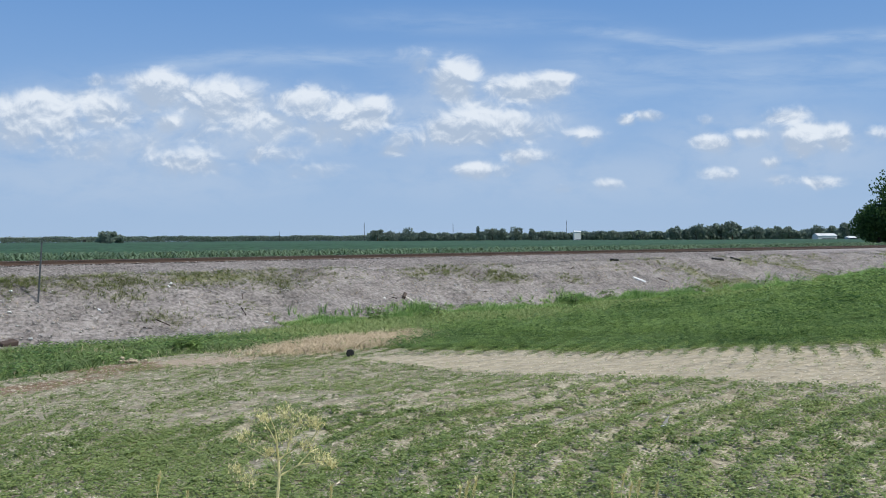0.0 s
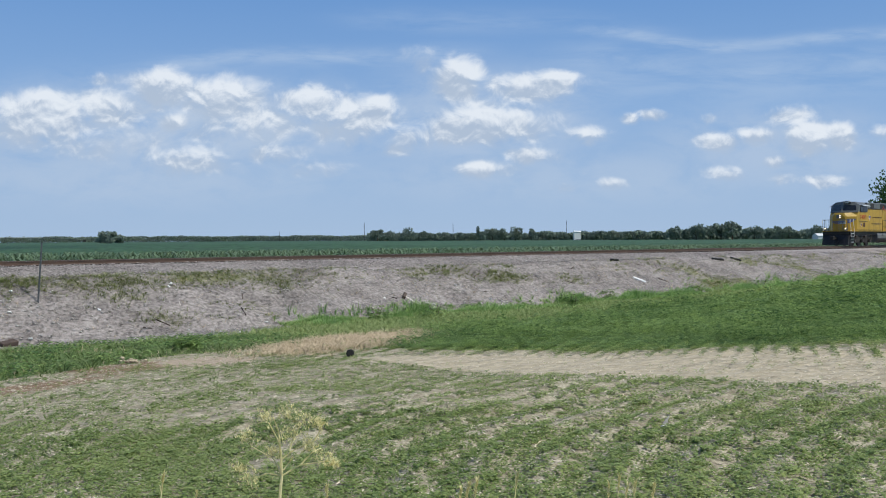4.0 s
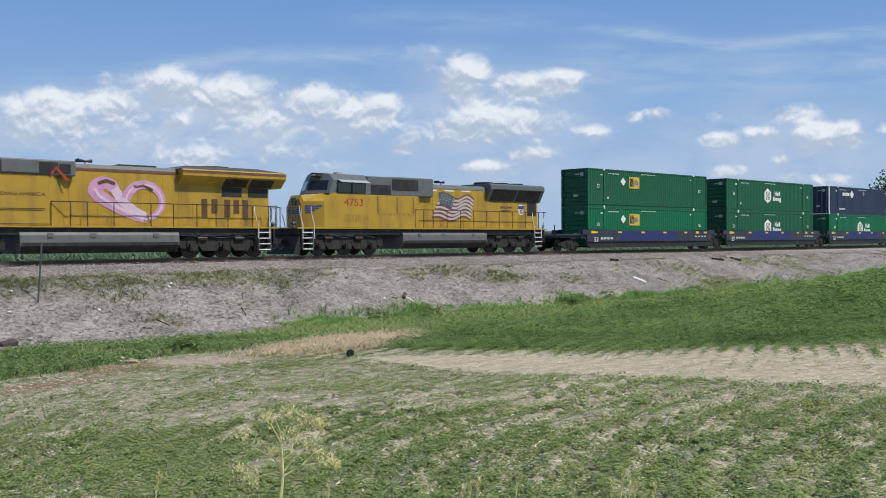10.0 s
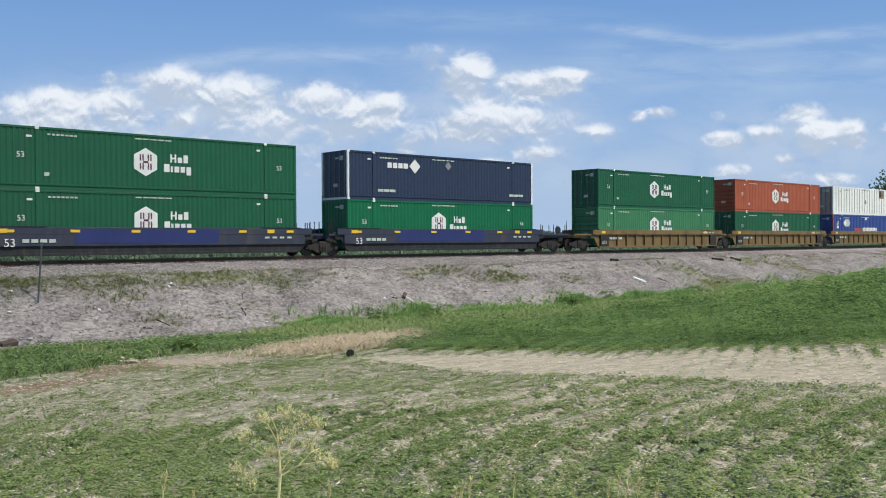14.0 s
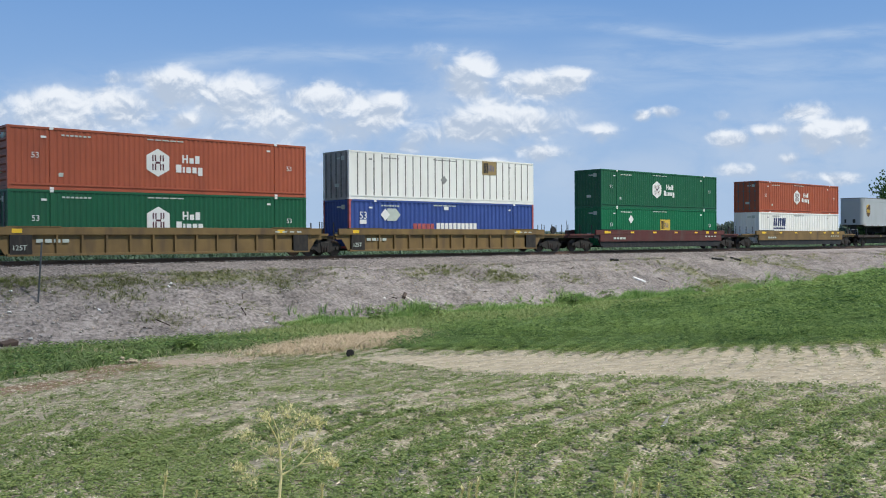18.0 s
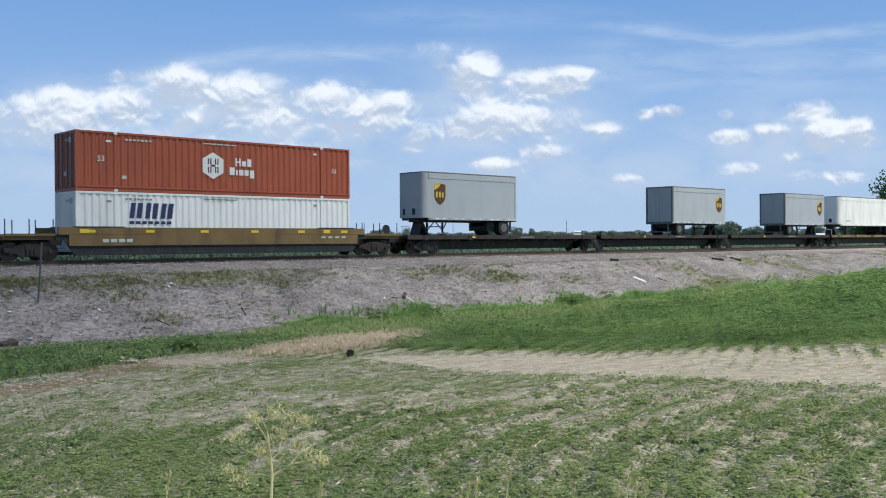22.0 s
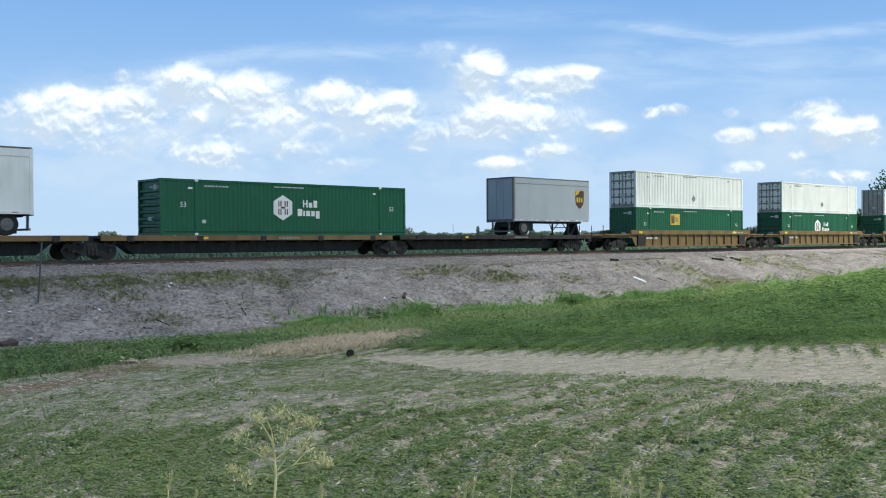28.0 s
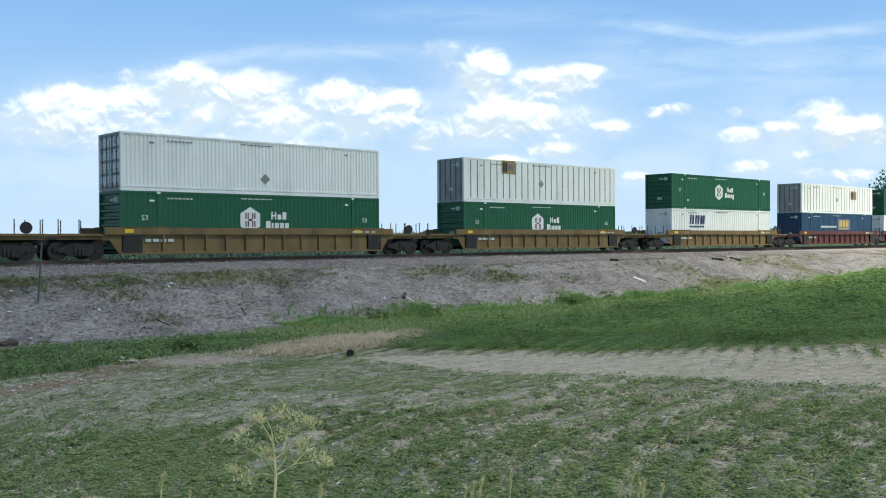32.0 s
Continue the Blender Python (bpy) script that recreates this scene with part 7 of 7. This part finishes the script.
shed(1459, 620, 12.0, 4.6, 10, "long low white farm shed among trees")
shed(1021, 900, 6.0, 10.0, 8, "white grain elevator behind trees")
shed(1505, 600, 5.0, 3.2, 6, "small pale farm shed beside the big tree", "trailer")

# centre-pivot irrigation arm over the corn
pv = thing("irrigation_pivot", "long thin irrigation pipe on wheeled towers over corn", "irrigator", at=(0, 0, 0))
ends = [(-60, 424.5), (10, 423.0), (76, 423.5), (150, 428.5)]
pp = [Vector((*spot(px, 330), 0.895 + (431 - py) * 330 / 1681)) for px, py in ends]
for i in range(3):
    part("pipe", rod(pp[i], pp[i + 1], 0.09, 6), M["loco_light"] if i < 2 else M["post"], pv)
    n = 6
    for k in range(n):
        a, b = pp[i].lerp(pp[i + 1], k / n), pp[i].lerp(pp[i + 1], (k + 1) / n)
        if i < 2:
            part("truss_rod", rod(a, (a + b) / 2 - Vector((0, 0, 0.7)), 0.03, 5), M["post"], pv)
            part("truss_rod", rod(b, (a + b) / 2 - Vector((0, 0, 0.7)), 0.03, 5), M["post"], pv)
for p in (pp[1], pp[2]):
    for dx in (-1.2, 1.2):
        part("tower_leg", rod(p, (p.x + dx, p.y - dx, -2.3), 0.07, 5), M["post"], pv)
        part("tower_wheel", rod((p.x + dx, p.y - dx - 0.15, -1.9), (p.x + dx, p.y - dx + 0.15, -1.9), 0.55, 12), M["rubber"], pv)
part("end_gun", box(pp[3].x - 0.35, pp[3].x + 0.35, pp[3].y - 0.3, pp[3].y + 0.3, pp[3].z - 0.5, pp[3].z + 0.25, 0.05), M["black"], pv)


# ---- sky backdrop: haze, high streaks and drifting fair-weather clouds ----
# Heaps of cumulus over the view: across, down, half width, half height, strength.
HEAPS_LEFT = [(62, 205, 80, 40, 1.0), (72, 178, 36, 20, 1.0), (185, 190, 50, 30, .85), (185, 141, 32, 11, .5), (285, 150, 42, 27, 1.25), (385, 170, 62, 32, 1.0), (305, 217, 20, 15, .95), (440, 216, 95, 34, .62), (545, 180, 62, 28, .85), (620, 205, 66, 34, .9), (662, 188, 22, 18, 1.1), (330, 282, 62, 22, .75), (485, 270, 44, 17, .6), (560, 298, 46, 16, .5), (150, 252, 130, 26, .5)]
HEAPS_MID = [(740, 102, 28, 20, .5), (806, 136, 33, 33, 1.1), (935, 154, 74, 22, .85), (978, 143, 36, 16, 1.05), (860, 218, 86, 28, 1.05), (800, 228, 40, 22, 1.0), (852, 192, 60, 20, .6), (725, 242, 40, 20, .75), (698, 263, 26, 13, .6), (850, 300, 44, 13, .85), (936, 275, 38, 13, .8), (1036, 239, 34, 14, .75), (1110, 211, 14, 9, .7), (1152, 203, 23, 10, .75), (1076, 325, 24, 10, .6)]
HEAPS_RIGHT = [(1247, 211, 14, 9, .5), (1268, 251, 36, 15, .8), (1326, 240, 32, 13, .85), (1402, 206, 44, 18, .6), (1425, 242, 34, 26, 1.2), (1478, 237, 23, 21, 1.15), (1365, 287, 20, 9, .6), (1275, 308, 30, 12, .75), (1392, 318, 30, 9, .5), (1452, 322, 36, 11, .6), (1562, 236, 26, 14, .7), (992, 331, 22, 9, .5)]


def cloud_mass(px, py):
    """How much cloud stands at each place: heaps with round tops and ragged, fading feet."""
    d = np.zeros_like(px)
    for cx, cy, rx, ry, k in HEAPS_LEFT + HEAPS_MID + HEAPS_RIGHT:
        up = np.where(py < cy, (py - cy) / (1.05 * ry), (py - cy) / (1.5 * ry))
        q = ((px - cx) / (1.35 * rx)) ** 2 + up ** 2
        d = np.maximum(d, k * np.exp(-q ** 1.25)) + 0.10 * k * np.exp(-q)
    out = ((px < -60) | (px > 1640) | (py < -40)) * step(0.55, 0.85, vnoise(px, py * 2.0, 160.0, 9, 6))
    return np.maximum(d, out)


az = np.radians(graded((-50, 14, 2.0), (14, 71, 0.11), (71, 140, 2.0)))
el = np.radians(graded((-2.5, 0, 0.5), (0, 17, 0.11), (17, 45, 2.0)))
AZ, EL = np.meshgrid(az, el, indexing="ij")
R_SKY = 4300.0
SX, SY, SZ = R_SKY * np.sin(AZ) * np.cos(EL), R_SKY * np.cos(AZ) * np.cos(EL), R_SKY * np.sin(EL) + 0.9
fwd = np.cos(AZ - PAN) * np.cos(EL)
PX = 784 + 1681 * np.sin(AZ - PAN) * np.cos(EL) / fwd
PY = 425 - 1681 * np.sin(EL) / fwd + 0.0053 * (784 - PX)
mass = cloud_mass(PX, PY)
lit = cloud_mass(PX - 5, PY + 14) - cloud_mass(PX + 5, PY - 14)
# thin grey sheets round the heaps, and high streaks
sheet = np.zeros_like(PX)
for cx, cy, rx, ry, k in ((300, 222, 430, 80, .95), (850, 215, 220, 95, .72), (1380, 265, 240, 75, .66), (250, 310, 420, 60, .62), (1000, 315, 420, 50, .52)):
    sheet = np.maximum(sheet, k * np.exp(-(((PX - cx) / rx) ** 2 + ((PY - cy) / ry) ** 2) ** 1.5))
high = np.zeros_like(PX)
for x0, y0, x1, y1, w, k in ((330, 118, 740, 92, 16, .42), (1080, 62, 1250, 80, 11, .5), (1230, 79, 1560, 72, 12, .46), (1060, 118, 1600, 128, 34, .34), (900, 158, 1600, 150, 30, .26), (700, 30, 1100, 62, 20, .22)):
    t = np.clip((PX - x0) / (x1 - x0), 0, 1)
    off = np.maximum(np.maximum(x0 - PX, PX - x1), 0) / 90
    high = np.maximum(high, k * np.exp(-((PY - y0 - (y1 - y0) * t - 8 * np.sin(PX / 90)) / w) ** 2 - off ** 2))
si = np.arange(SX.size).reshape(SX.shape)


def sky_material():
    m = bpy.data.materials.new("hazy_sky")
    m.use_nodes = True
    N, Lk = m.node_tree.nodes, m.node_tree.links
    N.remove(N["Principled BSDF"])
    def attr(n_, out="Fac"):
        a = N.new("ShaderNodeAttribute")
        a.attribute_name = n_
        return a.outputs[out]
    def calc(op, a, b, c=None):
        x = N.new("ShaderNodeMath")
        x.operation = op
        for k, v in enumerate((a, b, c)):
            if v is None:
                continue
            if isinstance(v, (int, float)):
                x.inputs[k].default_value = v
            else:
                Lk.new(v, x.inputs[k])
        return x.outputs[0]
    def smooth(v, a, b, lo=0.0, hi=1.0):
        r = N.new("ShaderNodeMapRange")
        r.interpolation_type = "SMOOTHSTEP"
        for key, k in (("From Min", a), ("From Max", b), ("To Min", lo), ("To Max", hi)):
            r.inputs[key].default_value = k
        Lk.new(v, r.inputs["Value"])
        return r.outputs[0]
    def fbm(scale, detail, shift=(0, 0, 0), stretch=(1, 1, 1), rough=0.55):
        mp, n = N.new("ShaderNodeMapping"), N.new("ShaderNodeTexNoise")
        mp.inputs["Location"].default_value, mp.inputs["Scale"].default_value = shift, stretch
        Lk.new(attr("place", "Vector"), mp.inputs["Vector"])
        n.inputs["Scale"].default_value, n.inputs["Detail"].default_value, n.inputs["Roughness"].default_value = scale, detail, rough
        n.inputs["Distortion"].default_value = 0.35
        Lk.new(mp.outputs[0], n.inputs["Vector"])
        return n.outputs["Fac"]
    def mix(f, a, c):
        x = N.new("ShaderNodeMix")
        x.data_type = "RGBA"
        Lk.new(f, x.inputs["Factor"])
        for key, v in (("A", a), ("B", c)):
            if isinstance(v, tuple):
                x.inputs[key].default_value = (*v, 1)
            else:
                Lk.new(v, x.inputs[key])
        return x.outputs["Result"]
    big, big_above = fbm(2.1, 9, stretch=(1, 1.25, 1)), fbm(2.1, 9, (-0.02, 0.10, 0), (1, 1.25, 1))
    thick = calc("MULTIPLY_ADD", calc("SUBTRACT", big, 0.5), 1.45, attr("mass"))
    puff = calc("MULTIPLY", smooth(thick, 0.12, 0.95), smooth(attr("mass"), 0.02, 0.34))
    gr = N.new("ShaderNodeValToRGB")
    gr.color_ramp.elements[0].color, gr.color_ramp.elements[1].color = (0.435, 0.565, 0.745, 1), (0.165, 0.335, 0.655, 1)
    for at_, c in ((0.22, (0.38, 0.53, 0.745)), (0.5, (0.28, 0.455, 0.735))):
        e = gr.color_ramp.elements.new(at_)
        e.color = (*c, 1)
    Lk.new(attr("height"), gr.inputs["Fac"])
    col = mix(calc("MULTIPLY", attr("high"), smooth(fbm(1.2, 8, (3, 1, 0), (0.5, 2.6, 1), 0.6), 0.25, 0.7)), gr.outputs["Color"], (0.62, 0.72, 0.84))
    col = mix(calc("MULTIPLY", attr("sheet"), smooth(fbm(1.1, 10, (7, 2, 0), (0.8, 1.7, 1), 0.62), 0.22, 0.62)), col, (0.53, 0.63, 0.775))
    shine = calc("MULTIPLY_ADD", calc("SUBTRACT", big, big_above), 2.6, calc("MULTIPLY_ADD", attr("lit"), 0.62, 0.40))
    shine = calc("MULTIPLY_ADD", puff, 0.22, shine)
    col = mix(calc("MULTIPLY", puff, 0.93), col, mix(smooth(shine, 0.18, 1.05), (0.49, 0.575, 0.70), (0.90, 0.93, 0.965)))
    em = N.new("ShaderNodeEmission")
    Lk.new(col, em.inputs["Color"])
    Lk.new(em.outputs[0], N["Material Output"].inputs["Surface"])
    return m


sky_dome = mesh_np("backdrop", np.stack([SX, SY, SZ], -1).reshape(-1, 3), np.stack([si[:-1, :-1], si[:-1, 1:], si[1:, 1:], si[1:, :-1]], -1).reshape(-1, 4), sky_material())
for key, val in (("mass", np.clip(mass, 0, 1.4)), ("lit", np.clip(lit, -1, 1)), ("sheet", sheet), ("high", high), ("height", np.clip(np.degrees(EL) / 15.0, 0, 1))):
    at = sky_dome.data.attributes.new(key, "FLOAT", "POINT")
    at.data.foreach_set("value", val.astype(np.float32).ravel())
at = sky_dome.data.attributes.new("place", "FLOAT_VECTOR", "POINT")
at.data.foreach_set("vector", np.stack([PX / 100, PY / 100, 0 * PX], -1).astype(np.float32).ravel())
tagged(sky_dome, "hazy summer sky with drifting white cumulus clouds", "sky", kind="structure")


# ---- the cloud that drifts in front of the sun: its thin rim and thick body shade the field from about two thirds of the time on ----
CLOUD_Z, RIGHT, AHEAD = 1000.0, Vector((math.cos(PAN), -math.sin(PAN), 0)), Vector((math.sin(PAN), math.cos(PAN), 0))


def passing_cloud():
    n = 60
    a, b = np.meshgrid(np.linspace(-300, 0, n), np.linspace(-170, 170, n), indexing="ij")
    rag = 14 * (vnoise(a, b, 40.0, 51, 4) - 0.5)
    depth = step(0, 1, np.clip(-(a + rag) / 62, 0, 1)) * step(300, 250, -a) * step(170, 140, np.abs(b + rag))
    puffs = 0.55 + 0.45 * vnoise(a, b, 28.0, 52, 4)
    x, y = a * RIGHT.x + b * AHEAD.x, a * RIGHT.y + b * AHEAD.y
    idx_ = np.arange(n * n).reshape(n, n)
    q = np.stack([idx_[:-1, :-1], idx_[1:, :-1], idx_[1:, 1:], idx_[:-1, 1:]], -1).reshape(-1, 4)
    v = np.concatenate([np.stack([x, y, 45 * depth * puffs], -1).reshape(-1, 3), np.stack([x, y, -8 * depth * puffs - 0.5], -1).reshape(-1, 3)])
    m = bpy.data.materials.new("thin_cloud")
    m.use_nodes = True
    N, Lk = m.node_tree.nodes, m.node_tree.links
    N.remove(N["Principled BSDF"])
    at_, clear, white, mx, sc = N.new("ShaderNodeAttribute"), N.new("ShaderNodeBsdfTransparent"), N.new("ShaderNodeBsdfTranslucent"), N.new("ShaderNodeMixShader"), N.new("ShaderNodeMath")
    at_.attribute_name, sc.operation = "depth", "MULTIPLY"
    sc.inputs[1].default_value = 0.57
    white.inputs["Color"].default_value = (0.9, 0.9, 0.9, 1)
    Lk.new(at_.outputs["Fac"], sc.inputs[0])
    Lk.new(sc.outputs[0], mx.inputs[0])
    Lk.new(clear.outputs[0], mx.inputs[1])
    Lk.new(white.outputs[0], mx.inputs[2])
    Lk.new(mx.outputs[0], N["Material Output"].inputs["Surface"])
    c = mesh_np("cloud", v, np.concatenate([q, q[:, ::-1] + n * n]), m)
    at_ = c.data.attributes.new("depth", "FLOAT", "POINT")
    at_.data.foreach_set("value", np.tile(depth.ravel(), 2).astype(np.float32))
    return tagged(c, "white fair-weather cloud drifting slowly in front of the sun", "cloud")


cloud = passing_cloud()


def motions():
    for ob, u, z in ROLLING:
        walk(ob, [(t, pose(u - run, TRACK_Y, z)) for t, run in RUN])
    for ob, amp, ph in SWAY:
        home = ob.location.copy()
        rows = []
        for i in range(41):
            t = i * 0.8
            a = amp * (0.9 * math.sin(1.9 * t + ph) + 0.6 * math.sin(0.83 * t + 2 * ph) + 0.3)
            b = amp * 0.6 * math.sin(1.3 * t + 1.0 + ph)
            rows.append((t, pose(*home, a * 0.6 + b, a, 0)))
        walk(ob, rows)
    right = Vector((math.cos(PAN), -math.sin(PAN), 0))
    over = sun_dir * (CLOUD_Z / sun_dir.z)
    walk(cloud, [(t, Matrix.Translation(over + RIGHT * (12 + 3.2 * (t - 19.5)) + AHEAD * 25)) for t in (0, 16, 32)])
    walk(sky_dome, [(t, Matrix.Rotation(radians(0.36) * t / 32, 4, right) @ Matrix.Rotation(radians(-1.65) * t / 32, 4, "Z")) for t in (0, 16, 32)])


motions()
